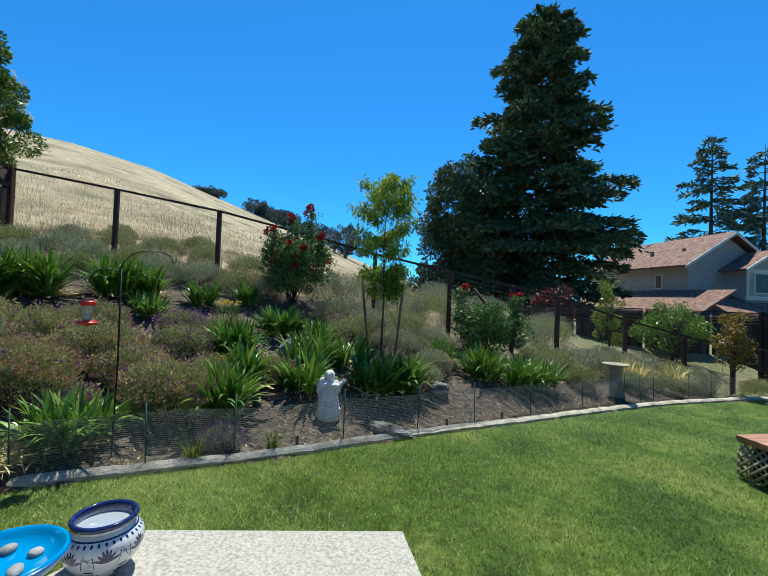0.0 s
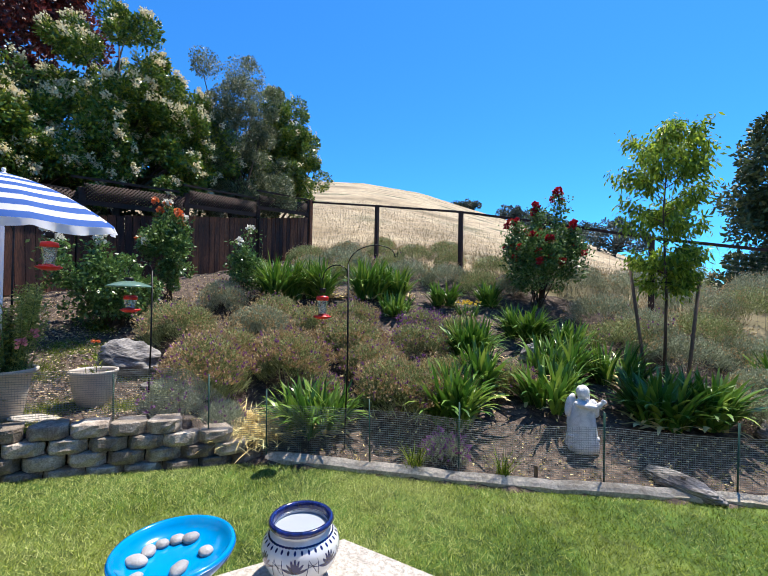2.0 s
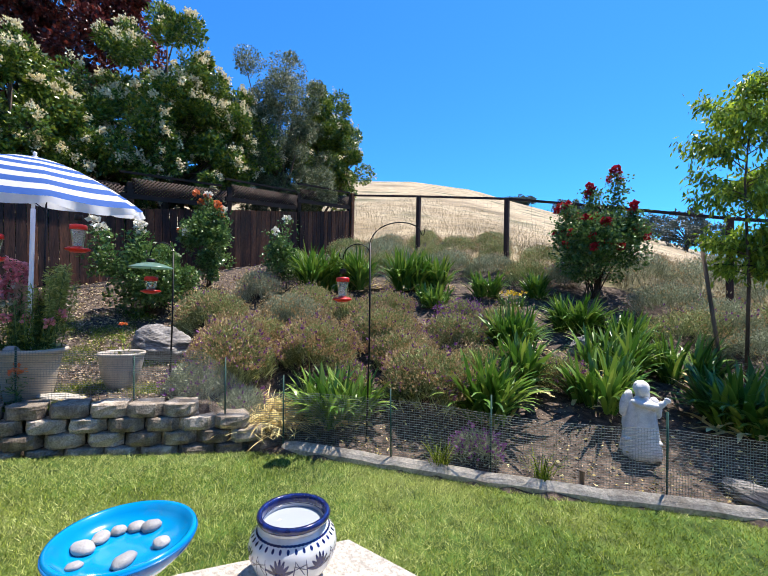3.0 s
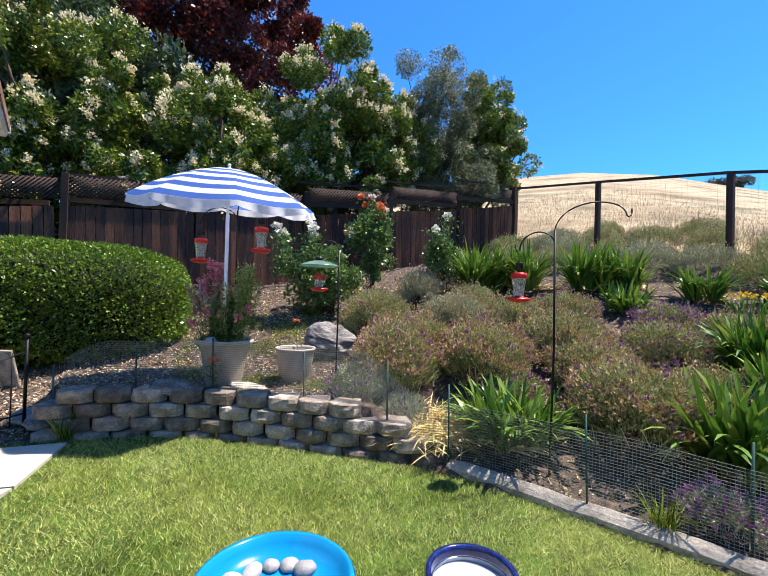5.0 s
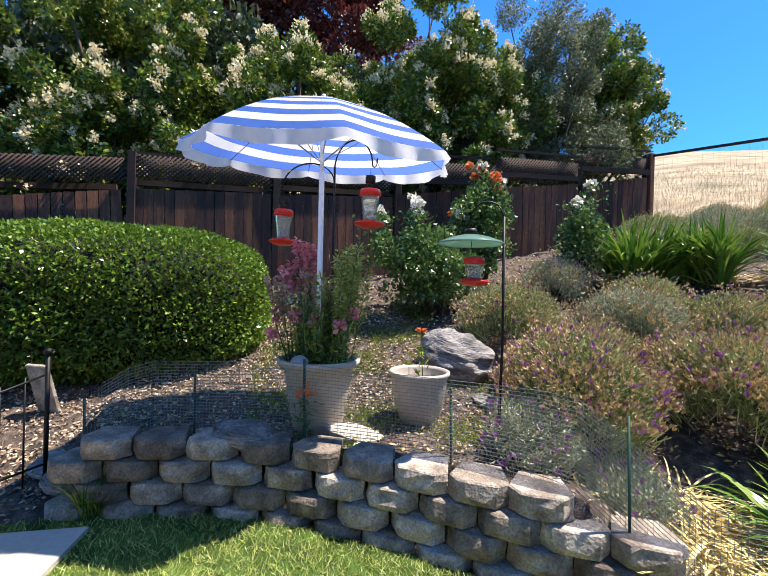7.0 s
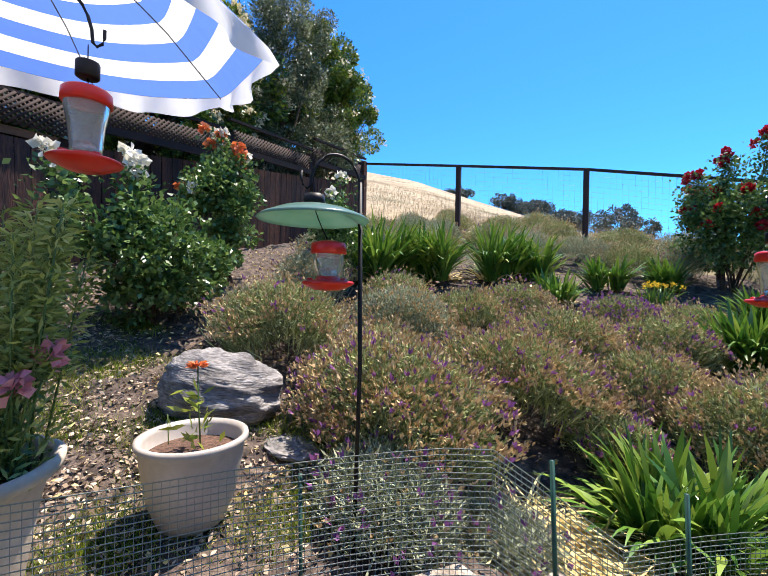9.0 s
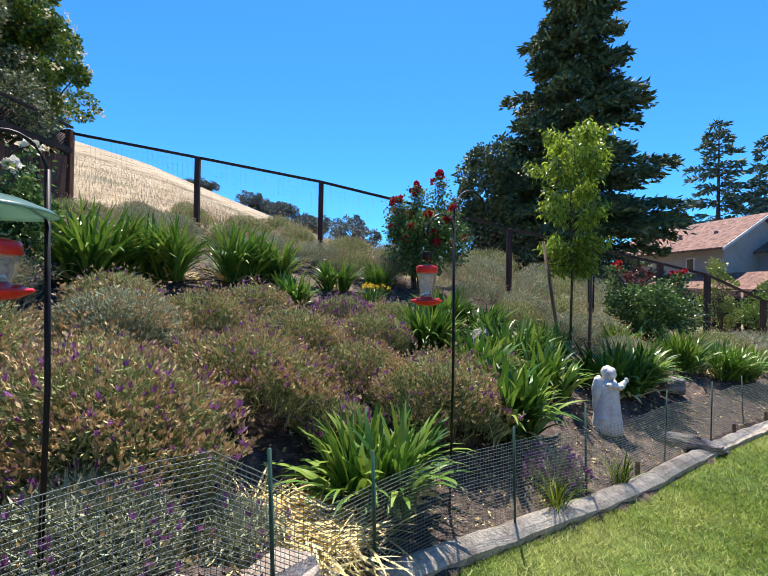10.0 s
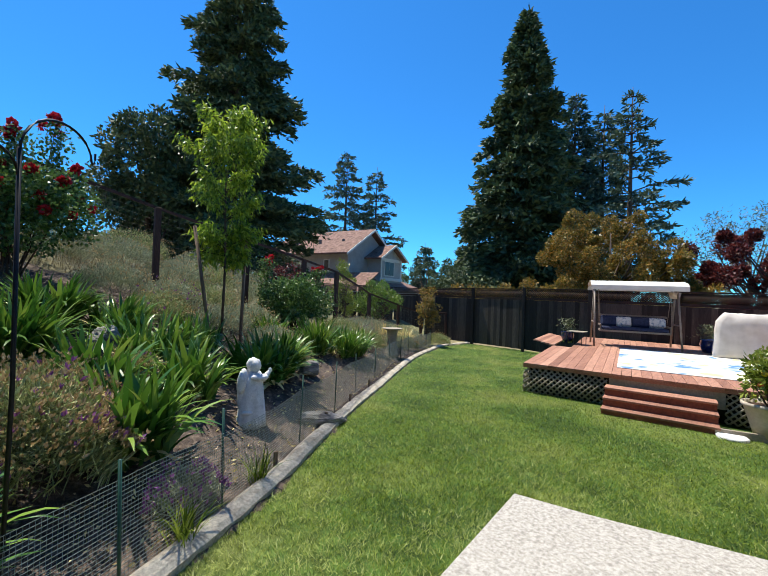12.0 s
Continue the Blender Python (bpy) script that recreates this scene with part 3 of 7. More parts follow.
# ---- wooden fence behind the bed ----
def lattice_mesh(name, w, h, mat, gap=0.085, slat=0.035, thick=0.008):
    """A diagonal lattice panel in the x-z plane, its foot at the origin."""
    vs, fs = [], []
    for sgn, off in ((1, 0.0), (-1, thick)):
        c = -h
        while c < w:
            a, b = max(0, c), min(w, c + h)
            if b - a > 0.01:
                p0, p1 = (a, a - c), (b, b - c)
                if sgn < 0:
                    p0, p1 = (w - p0[0], p0[1]), (w - p1[0], p1[1])
                k = slat / 2 * 0.707
                q = [(p0[0] - k * sgn, p0[1] + k), (p0[0] + k * sgn, p0[1] - k), (p1[0] + k * sgn, p1[1] - k), (p1[0] - k * sgn, p1[1] + k)]
                q = [(min(max(u, 0), w), min(max(v, 0), h)) for u, v in q]
                i = len(vs)
                vs += [(u, off, v) for u, v in q] + [(u, off + thick - 0.001, v) for u, v in q]
                fs += [(i, i + 1, i + 2, i + 3), (i + 7, i + 6, i + 5, i + 4), (i, i + 4, i + 5, i + 1), (i + 1, i + 5, i + 6, i + 2), (i + 2, i + 6, i + 7, i + 3), (i + 3, i + 7, i + 4, i)]
            c += gap
    return mesh_of(name, vs, fs, mat)


def board_meshes(name, w, t, mats, seed=1, n=4):
    out = []
    rng = random.Random(seed)
    for i in range(n):
        bm = boxes((0, 0, 0.5, w * rng.uniform(0.94, 1.0), t, 1.0))
        me = bpy.data.meshes.new(name)
        bm.to_mesh(me), bm.free()
        me.materials.append(mats)
        out.append(me)
    return out


FB = board_meshes("fence_board", 0.14, 0.018, M_REDWOOD, 3)


def fence_span(fence, ax, ay, az, bx, by, bz, h, lat, boards, m_dark, m_lat, face=1, seed=0):
    """A panel between two posts: upright boards below, rails, lattice on top. az, bz: the tops."""
    rng = random.Random(seed)
    ln, a = math.hypot(bx - ax, by - ay), math.atan2(by - ay, bx - ax)
    top = az
    slant = Matrix.Identity(4)
    slant[2][0] = (bz - az) / ln
    frame = Matrix.Translation((ax, ay, 0)) @ Matrix.Rotation(a, 4, "Z") @ slant
    lb = top - 0.04 - lat
    for z, hh in ((top - 0.02, 0.04), (lb, 0.09)):
        part("rail", boxes((ln / 2, 0, z, ln - 0.1, 0.06, hh)), fence, mat=m_dark, at=frame)
    part("lattice", lattice_mesh("lattice", ln - 0.1, lat - 0.05, m_lat, 0.07, 0.037), fence, at=frame @ Matrix.Translation((0.05, -0.005, lb + 0.045)))
    n = int((ln - 0.1) / 0.142)
    for i in range(n):
        x = 0.05 + (i + 0.5) * (ln - 0.1) / n
        hh = h - lat - 0.09
        dz = rng.uniform(-0.01, 0.0)
        part("board", boards[rng.randrange(len(boards))], fence, at=frame @ Matrix.Translation((x, face * (0.01 + 0.004 * rng.random()), lb - 0.05 - hh + dz)) @ Matrix.Diagonal((1, 1, hh, 1)))


def post(fence, x, y, z0, z1, mat, w=0.095, name="post"):
    bm = bmesh.new()
    box(bm, 0, 0, (z1 - z0) / 2, w, w, z1 - z0, bevel=0.006)
    part(name, bm, fence, mat=mat, at=pose(x, y, z0))


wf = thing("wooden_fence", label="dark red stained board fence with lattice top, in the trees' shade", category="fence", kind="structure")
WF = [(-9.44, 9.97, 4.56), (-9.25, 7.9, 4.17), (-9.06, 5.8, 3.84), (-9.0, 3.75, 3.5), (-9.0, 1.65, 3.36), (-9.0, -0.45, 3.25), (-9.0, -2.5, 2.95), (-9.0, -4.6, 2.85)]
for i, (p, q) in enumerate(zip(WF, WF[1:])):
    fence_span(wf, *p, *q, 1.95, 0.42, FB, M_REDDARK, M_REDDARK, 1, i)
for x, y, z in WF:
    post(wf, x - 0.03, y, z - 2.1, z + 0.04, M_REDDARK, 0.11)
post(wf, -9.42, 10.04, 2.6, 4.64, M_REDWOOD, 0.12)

# ---- wire fence along the foot of the hill ----
hf = thing("hill_fence", label="brown wooden posts and top rail with steel wire mesh", category="fence", kind="structure")
HF = [(-9.44, 10.06, 4.6), (-6.9, 10.25, 4.22), (-4.27, 10.26, 3.77), (-2.25, 10.15, 3.3), (-0.25, 9.98, 2.8), (1.65, 10.2, 2.46), (3.3, 10.35, 2.16), (4.52, 10.5, 1.93), (6.95, 11.6, 1.36), (8.95, 12.0, 0.95), (10.4, 12.0, 0.62), (12.2, 12.0, 0.6)]
for i, (x, y, z) in enumerate(HF):
    if i:
        post(hf, x, y, G(x, y) - 0.3, z, M_POST, 0.1)
wires = []
for (ax, ay, az), (bx, by, bz) in zip(HF, HF[1:]):
    ln = math.hypot(bx - ax, by - ay)
    up = Vector((0, 0, 1))
    d = (Vector((bx, by, bz)) - Vector((ax, ay, az)))
    rot = d.to_track_quat("X", "Z").to_matrix().to_4x4()
    bm = bmesh.new()
    box(bm, 0, 0, 0, d.length + 0.08, 0.04, 0.05)
    part("top_rail", bm, hf, mat=M_POST, at=Matrix.Translation((ax, ay, az - 0.01)) @ Matrix.Translation(d / 2) @ rot)
    n = int(ln / 0.1)
    slope = (bz - az) / ln
    dx, dy = (bx - ax) / ln, (by - ay) / ln
    for k in range(n + 1):
        s = k * ln / n
        wires.append((ax + dx * s, ay + dy * s, az + slope * s - 1.45, ax + dx * s, ay + dy * s, az + slope * s - 0.02, 0.0011))
    for k in range(15):
        h = -0.04 - k * 0.1
        wires.append((ax, ay, az + h, bx, by, bz + h, 0.0014))


def wire_mesh(name, wires, mat):
    w = np.array(wires)
    a, b, r = w[:, :3], w[:, 3:6], w[:, 6:7]
    d = unit(b - a)
    u = unit(np.cross(d, np.where(np.abs(d[:, 2:3]) > 0.8, np.array([[1.0, 0.3, 0]]), np.array([[0, 0, 1.0]]))))
    v = np.cross(d, u)
    ring = [(u * math.cos(t) + v * math.sin(t)) * r for t in (0, 2.094, 4.189)]
    vs = np.stack([a + ring[0], a + ring[1], a + ring[2], b + ring[0], b + ring[1], b + ring[2]], 1).reshape(-1, 3)
    i = np.arange(len(w))[:, None] * 6
    f = np.concatenate([i + np.array([[0, 1, 4, 3]]), i + np.array([[1, 2, 5, 4]]), i + np.array([[2, 0, 3, 5]])])
    return mesh_of(name, vs, f, mat)


wm = part("wire_mesh", wire_mesh("wire_mesh", wires, M_WIRE), hf)
brace = thing("gate_brace", label="slanting brown timber brace behind the wire fence", category="timber")
tube_part("bar", [[((2.35, 10.6, 2.05), 0.04), ((3.3, 10.55, 0.9), 0.04)]], M_POST, brace)

# ---- fence beyond the lawn's far end ----
ff = thing("far_fence", label="weathered board fence toned dark for shade, with lattice top, beyond the deck", category="fence", kind="structure")
GB = board_meshes("far_fence_board", 0.15, 0.018, M_GREYWOOD, 8)
FF = [(12.4, 13.2, 1.72), (12.4, 10.75, 1.72), (12.0, 8.35, 1.75), (11.85, 6.0, 1.74), (11.7, 3.6, 1.73), (11.6, 1.2, 1.72), (11.5, -1.2, 1.72), (11.4, -3.6, 1.72), (11.3, -6.0, 1.7)]
for i, (p, q) in enumerate(zip(FF, FF[1:])):
    fence_span(ff, *p, *q, 2.3, 0.34, GB, M_REDDARK, M_REDDARK, -1, 20 + i)
for x, y, z in FF:
    post(ff, x - 0.05, y, -0.7, z + 0.03, M_GREYWOOD, 0.1)
nf = thing("neighbour_fence", label="brown fence with lattice top below the neighbour's house", category="fence", kind="structure")
for i, (p, q) in enumerate(zip([(4.6, 15.0, 1.7), (7.2, 15.2, 1.7), (9.8, 15.2, 1.7), (12.4, 15.3, 1.7), (15.0, 15.3, 1.7)], [(7.2, 15.2, 1.7), (9.8, 15.2, 1.7), (12.4, 15.3, 1.7), (15.0, 15.3, 1.7), (17.6, 15.4, 1.7)])):
    fence_span(nf, *p, *q, 2.2, 0.32, GB, M_REDDARK, M_GREYWOOD, -1, 40 + i)


# ---- plants ----
def rng_for(x, y=0.0):
    return np.random.default_rng(int(abs(x * 1000) * 7 + abs(y * 1000)) % 99991)


def strap_clump(name, x, y, height, spread, n, label, category="clump of lily leaves", group="strap-leaved clumps on the bank", mat=None, width=0.034, z=None, flowers=None):
    """A clump of arching strap leaves, rising from several crowns."""
    r = rng_for(x, y)
    z = G(x, y) if z is None else z
    root = thing(name, x, y, z, label, category, group)
    n = int(n * 1.6)
    width *= 1.18
    height *= 0.93
    k = max(3, n // 26)
    cr = r.uniform(-1, 1, (k, 2)) * spread * 0.55
    w = r.integers(0, k, n)
    base = np.c_[cr[w] + r.normal(0, 0.03, (n, 2)), np.full(n, -0.01)]
    az = np.arctan2(base[:, 1], base[:, 0]) + r.normal(0, 1.1, n)
    part("leaves", strap_mesh("leaves", base, az, height * r.uniform(0.65, 1.35, n), width, r.uniform(0.08, 0.66, n), mat or L_STRAP, r, 7, 2.1), root)
    m = n // 9
    if m:
        base2 = np.c_[r.uniform(-1, 1, (m, 2)) * spread * 0.6, np.full(m, 0.0)]
        part("withered_leaves", strap_mesh("withered_leaves", base2, r.uniform(0, 6.3, m), height * r.uniform(0.4, 0.8, m), width, r.uniform(0.8, 1.3, m), L_STRAW, r, 5, 1.0, flat=0.01), root)
    if flowers:
        k = flowers[1]
        tips = np.c_[r.normal(0, spread * 0.45, (k, 2)), height * r.uniform(0.9, 1.15, k)]
        tube_part("flower_stem", [[((t[0] * 0.5, t[1] * 0.5, 0), 0.004), (tuple(t), 0.003)] for t in tips], L_STRAP, root, sides=4)
        pts = np.repeat(tips, 14, 0) + r.normal(0, 0.008, (k * 14, 3))
        part("flowers", leaf_mesh("flowers", pts, unit(r.normal(0, 1, pts.shape)) + np.array([0, 0, 0.5]), 0.035, 0.02, flowers[0], r), root)
    return root


def lavender(x, y, rx, ry, h, n, label, dry=0.5, blue=0.06, rz=0.0, grey=False, z=None, name="lavender_bush", category="lavender bush", group="lavender bushes on the bank"):
    """A rounded mound of fine upright stems with dry and purple heads."""
    r = rng_for(x, y)
    z = G(x, y) if z is None else z
    root = thing(name, x, y, z, label, category, group, rz=rz)
    # stems rise from the mound's inside and end at its uneven skin
    d = unit(r.normal(0, 1, (n, 3)))
    d[:, 2] = np.abs(d[:, 2])
    lump = 1 + 0.13 * np.sin(d[:, 0] * 7 + x) * np.cos(d[:, 1] * 6 + y) + r.normal(0, 0.06, n)
    tip = d * lump[:, None] * np.array([rx, ry, h])
    tip[:, 2] = h * (1 - np.abs(tip[:, :2] / np.array([rx, ry])).max(1).clip(0, 1) ** 2.2 * 0.75) * r.uniform(0.82, 1.1, n) * lump
    grow = unit(np.c_[d[:, :2] * 0.75, np.full(n, 0.75)] + r.normal(0, 0.22, (n, 3)))
    low = tip - grow * h * r.uniform(0.28, 0.5, (n, 1))
    lm = L_GREYLAV if grey else L_LAV
    side = unit(np.cross(tip - low, r.normal(0, 1, (n, 3)))) * r.uniform(0.002, 0.0045, (n, 1))
    bend = r.normal(0, 0.03, (n, 3))
    mid = (low + tip) / 2 + bend
    v = np.stack([low - side, low + side, mid + side, tip, mid - side], 1).reshape(-1, 3)
    i = np.arange(n)[:, None] * 5
    me = mesh_of("stem_growth", v, i + np.array([[0, 1, 2, 4]]), lm)
    part("stem_growth", me, root)
    # short leaves fill the mound
    k = int(n * 3.4)
    dd = unit(r.normal(0, 1, (k, 3)))
    dd[:, 2] = np.abs(dd[:, 2])
    pts = dd * r.uniform(0.55, 0.98, (k, 1)) * np.array([rx, ry, h])
    edge = np.abs(pts[:, :2] / np.array([rx, ry])).max(1).clip(0, 1)
    pts[:, 2] = h * (1 - edge ** 2.2 * 0.8) * r.uniform(0.25, 0.97, k) ** 0.6
    part("foliage", leaf_mesh("foliage", pts, dd * 0.6 + np.array([0, 0, 0.5]), 0.05, 0.009, lm, r, spread=0.8), root)
    for nm, share, mat, ln, wd in (("dry_bloom", dry, L_LAVDRY, 0.034, 0.015), ("purple_bloom", blue, L_LAVBLUE, 0.045, 0.02)):
        m = int(n * share * (0.95 if nm == "dry_bloom" else 1.2))
        if m:
            m = min(m, n)
            q = r.permutation(n)[:m]
            up = unit(tip[q] - low[q] + np.array([0, 0, 0.05]))
            p = tip[q] + up * r.uniform(0.0, 0.03, (m, 1))
            a = leaf_mesh(nm, np.repeat(p, 3, 0), np.repeat(up, 3, 0), ln, wd, mat, r, spread=0.28)
            part(nm, a, root)
    return root


def rose_bush(x, y, rx, ry, h, n, label, petals, count, canes=7, category="rose bush", stem_h=0.35, tall=(), z=None, petal_size=0.05):
    """A rose: canes from the ground, glossy leaves in clumps, and blooms of many petals."""
    r = rng_for(x, y)
    z = G(x, y) if z is None else z
    root = thing("rose_bush", x, y, z, label, category, "rose bushes")
    c = (0, 0, stem_h + (h - stem_h) / 2)
    n = int(n * 1.9)
    pts, out, cl, sz = blob_points(r, n, c, (rx, ry, (h - stem_h) / 2), 46, 0.16 * rx / 0.6 + 0.05, 0.45)
    for t in tall:
        k = int(n * 0.07)
        zz = r.uniform(0, 1, k)
        q = np.c_[t[0] + r.normal(0, 0.09, k), t[1] + r.normal(0, 0.09, k), c[2] + zz * (t[2] - c[2])]
        pts, out = np.r_[pts, q], np.r_[out, unit(r.normal(0, 1, (k, 3)))]
    part("leaves", leaf_mesh("leaves", pts, out, 0.062, 0.042, L_ROSE, r, 0.15), root)
    paths = []
    for i in range(canes):
        e = cl[r.integers(0, len(cl))]
        b = (r.normal(0, 0.06), r.normal(0, 0.06), -0.02)
        m = (e[0] * 0.35 + r.normal(0, 0.04), e[1] * 0.35 + r.normal(0, 0.04), e[2] * 0.5)
        paths.append([(b, 0.016), (m, 0.011), (tuple(e), 0.004)])
    for t in tall:
        paths.append([((0, 0, -0.02), 0.014), ((t[0] * 0.6, t[1] * 0.6, t[2] * 0.5), 0.009), (t, 0.004)])
    each_tube("cane", paths, M_BARK, root)
    top = cl[np.argsort(-cl[:, 2])][: max(3, len(cl) * 2 // 3)]
    for i in range(count):
        if i < len(tall):
            p = np.array(tall[i])
        elif i < len(tall) * 5 and len(tall):
            p = np.array(tall[i % len(tall)]) + r.normal(0, 0.09, 3)
        else:
            a = top[r.integers(0, len(top))]
            d = unit((a - np.array(c))[None])[0]
            p = a + d * 0.16 * r.uniform(0.6, 1.3)
        k = 26
        o = unit(r.normal(0, 1, (k, 3)) + np.array([0, 0, 0.5]))
        mat = petals[i % len(petals)]
        part("rose_bloom", leaf_mesh("rose_bloom", p + o * petal_size * 0.3, o, petal_size * 0.8, petal_size * 0.9, mat, r, spread=0.5), root)
    return root


def limbs(r, height, radius, crown, n, lean=0.0, trunk_r=0.12, fork=0.35):
    """A tapered, slightly crooked trunk with limbs that reach into the crown's clumps."""
    tip = (lean, 0, height)
    trunk = [((0, 0, -0.2), trunk_r * 1.3), ((lean * 0.2, 0.03, height * 0.2), trunk_r), ((lean * 0.5, -0.04, height * 0.55), trunk_r * 0.7), (tip, trunk_r * 0.12)]
    br = []
    for e in crown[r.permutation(len(crown))[:n]]:
        h0 = min(max(e[2] * r.uniform(0.4, 0.75), height * fork * 0.6), height * 0.85)
        f = h0 / height
        s = (lean * f, 0, h0)
        m = tuple(float(q) for q in (np.array(s) * 0.5 + e * 0.5) + r.normal(0, 0.08, 3) * radius + np.array([0, 0, -0.06 * radius]))
        br.append([(s, trunk_r * 0.42 * (1 - f * 0.5)), (m, trunk_r * 0.25), (tuple(e), trunk_r * 0.06)])
    return trunk, br


def round_tree(name, x, y, z, height, crowns, n, leaf, wid, mat, label, category="tree", group="", blossom=None, clumps=70, clump_r=0.35, trunk_r=0.12, bark=None, low=-1.0, droop=0.2):
    """A broad-leaved tree: trunk, limbs, leafy clumps over one or more uneven crowns, and blossom heads."""
    r = rng_for(x, y)
    root = thing(name, x, y, z, label, category, group)
    P, O, C, S = [], [], [], []
    tot = sum(c[3] * c[4] * c[5] for c in crowns) ** 1.0
    for cx, cy, cz, rx, ry, rz in crowns:
        share = rx * ry * rz / tot
        p, o, c, s = blob_points(r, int(n * share), (cx, cy, cz), (rx, ry, rz), max(12, int(clumps * share)), clump_r, 0.5, low)
        P.append(p), O.append(o), C.append(c), S.append(s)
    P, O, C, S = np.concatenate(P), np.concatenate(O), np.concatenate(C), np.concatenate(S)
    trunk, br = limbs(r, height * 0.85, 1.0, C, min(len(C), 26), 0.1, trunk_r)
    tube_part("trunk", [trunk], bark or M_BARK, root, sides=9)
    each_tube("limb", br, bark or M_BARK, root)
    part("crown", leaf_mesh("crown", P, O, leaf, wid, mat, r, droop), root)
    if blossom is not None:
        centre = np.array([0, 0, np.mean([c[2] for c in crowns])])
        pts, out = [], []
        for c, s in zip(C, S):
            d = unit((c - centre)[None])[0]
            for _ in range(blossom[1]):
                if r.random() < 0.75:
                    u = unit((d + r.normal(0, 0.55, 3) + np.array([0, 0, 0.45]))[None])[0]
                    b = c + u * s * 1.12
                    k = blossom[2]
                    pts.append(b + r.normal(0, 0.038, (k, 3)) * np.array([1, 1, 1.2]))
                    out.append(np.tile(u, (k, 1)))
        pts, out = np.concatenate(pts), np.concatenate(out)
        part("blossom", leaf_mesh("blossom", pts, out, 0.06, 0.044, blossom[0], r, spread=0.8), root)
    return root


def conifer(name, x, y, z, height, radius, n, label, mat, group="tall conifers", shape=0.8, droop=0.25, sparse=0.0, sprig=0.34, width=0.13, low=0.06, whorls=34, lop=None, category="conifer"):
    """A conifer: a straight trunk, whorls of boughs that shorten upward, and sprigs along each bough."""
    r = rng_for(x, y)
    root = thing(name, x, y, z, label, category, group)
    tube_part("trunk", [[((0, 0, -0.3), height * 0.017), ((0, 0, height * 0.5), height * 0.009), ((0, 0, height), 0.02)]], M_BARK, root, sides=8)
    P, O, boughs = [], [], []
    for i in range(whorls):
        f = low + (1 - low) * (i + r.uniform(-0.3, 0.3)) / whorls
        if not 0.02 < f < 0.995:
            continue
        reach = radius * min(1.0, ((1 - f) ** shape) * 1.12 + 0.03) * (0.75 + 0.25 * min(1, f / 0.15))
        m = int(r.integers(5, 9) * (1 - sparse * 0.4))
        a0 = r.uniform(0, 6.3)
        for j in range(m):
            a = a0 + 6.283 * j / m + r.normal(0, 0.25)
            ln = reach * r.uniform(0.55, 1.15) * (1.0 if lop is None else lop(a, f))
            if sparse and r.random() < sparse * 0.35:
                ln *= 0.5
            s = np.linspace(0, 1, 12)
            hx, hy = np.cos(a) * ln * s, np.sin(a) * ln * s
            hz = f * height + ln * (0.25 * s - droop * 2 * s ** 2)
            boughs.append([((hx[k], hy[k], hz[k]), 0.045 * (1 - s[k]) * height / 20 + 0.012) for k in (0, 4, 8, 11)])
            q = max(6, int(n * ln / (radius * whorls * 3.4)))
            t = r.uniform(0.12 + sparse * 0.15, 1, q) ** 0.8
            w = ln * 0.2 * (1 - t * 0.6) * (1 - sparse * 0.55)
            off = r.normal(0, 1, q) * w
            px = np.interp(t, s, hx) - np.sin(a) * off
            py = np.interp(t, s, hy) + np.cos(a) * off
            pz = np.interp(t, s, hz) - np.abs(off) * 0.25 + r.normal(0, 0.12, q) * (1 - sparse)
            P.append(np.c_[px, py, pz])
            O.append(np.c_[np.cos(a) + r.normal(0, 0.5, q), np.sin(a) + r.normal(0, 0.5, q), r.normal(0.1 - droop, 0.3, q)])
    tube_part("boughs", boughs, M_BARK, root, sides=4)
    part("crown", leaf_mesh("crown", np.concatenate(P), unit(np.concatenate(O)), sprig, width, mat, r, droop * 0.6, 0.35), root)
    return root


# trees behind the wooden fence
CREAM = (L_CREAM, 5, 30)
PH = "photinia trees behind the fence"
round_tree("photinia_tree", -10.7, -1.1, 1.0, 5.0, [(0, 0, 4.0, 1.6, 2.2, 2.4), (0.4, -0.6, 1.9, 1.3, 1.9, 1.4), (0.3, -3.0, 3.0, 1.4, 1.8, 2.4)], 78000, 0.1, 0.048, L_PHOTINIA, "glossy photinia tree thick with cream blossom over the board fence", group=PH, blossom=(L_CREAM, 6, 30), clumps=170, clump_r=0.3)
round_tree("photinia_tree", -10.4, 2.35, 1.3, 4.4, [(0, 0, 3.5, 1.25, 1.35, 1.45), (0.1, -1.3, 2.5, 1.15, 1.5, 1.6), (0, 1.2, 2.4, 1.15, 1.4, 1.6)], 70000, 0.1, 0.048, L_PHOTINIA, "lower photinia tree with pale cream flower heads behind the umbrella", group=PH, blossom=CREAM, clumps=150, clump_r=0.28)
round_tree("photinia_tree", -10.6, 4.9, 1.6, 5.9, [(0, -0.2, 4.85, 1.6, 1.4, 1.75), (0.2, 1.1, 4.3, 1.3, 1.2, 1.4), (0.3, 0.9, 3.1, 1.4, 1.7, 1.8), (0.1, 1.5, 3.5, 1.2, 1.2, 1.4), (0.2, -0.8, 3.0, 1.3, 1.3, 1.5)], 78000, 0.1, 0.048, L_PHOTINIA, "tall photinia tree in cream bloom above the lattice fence", group=PH, blossom=CREAM, clumps=170, clump_r=0.28)
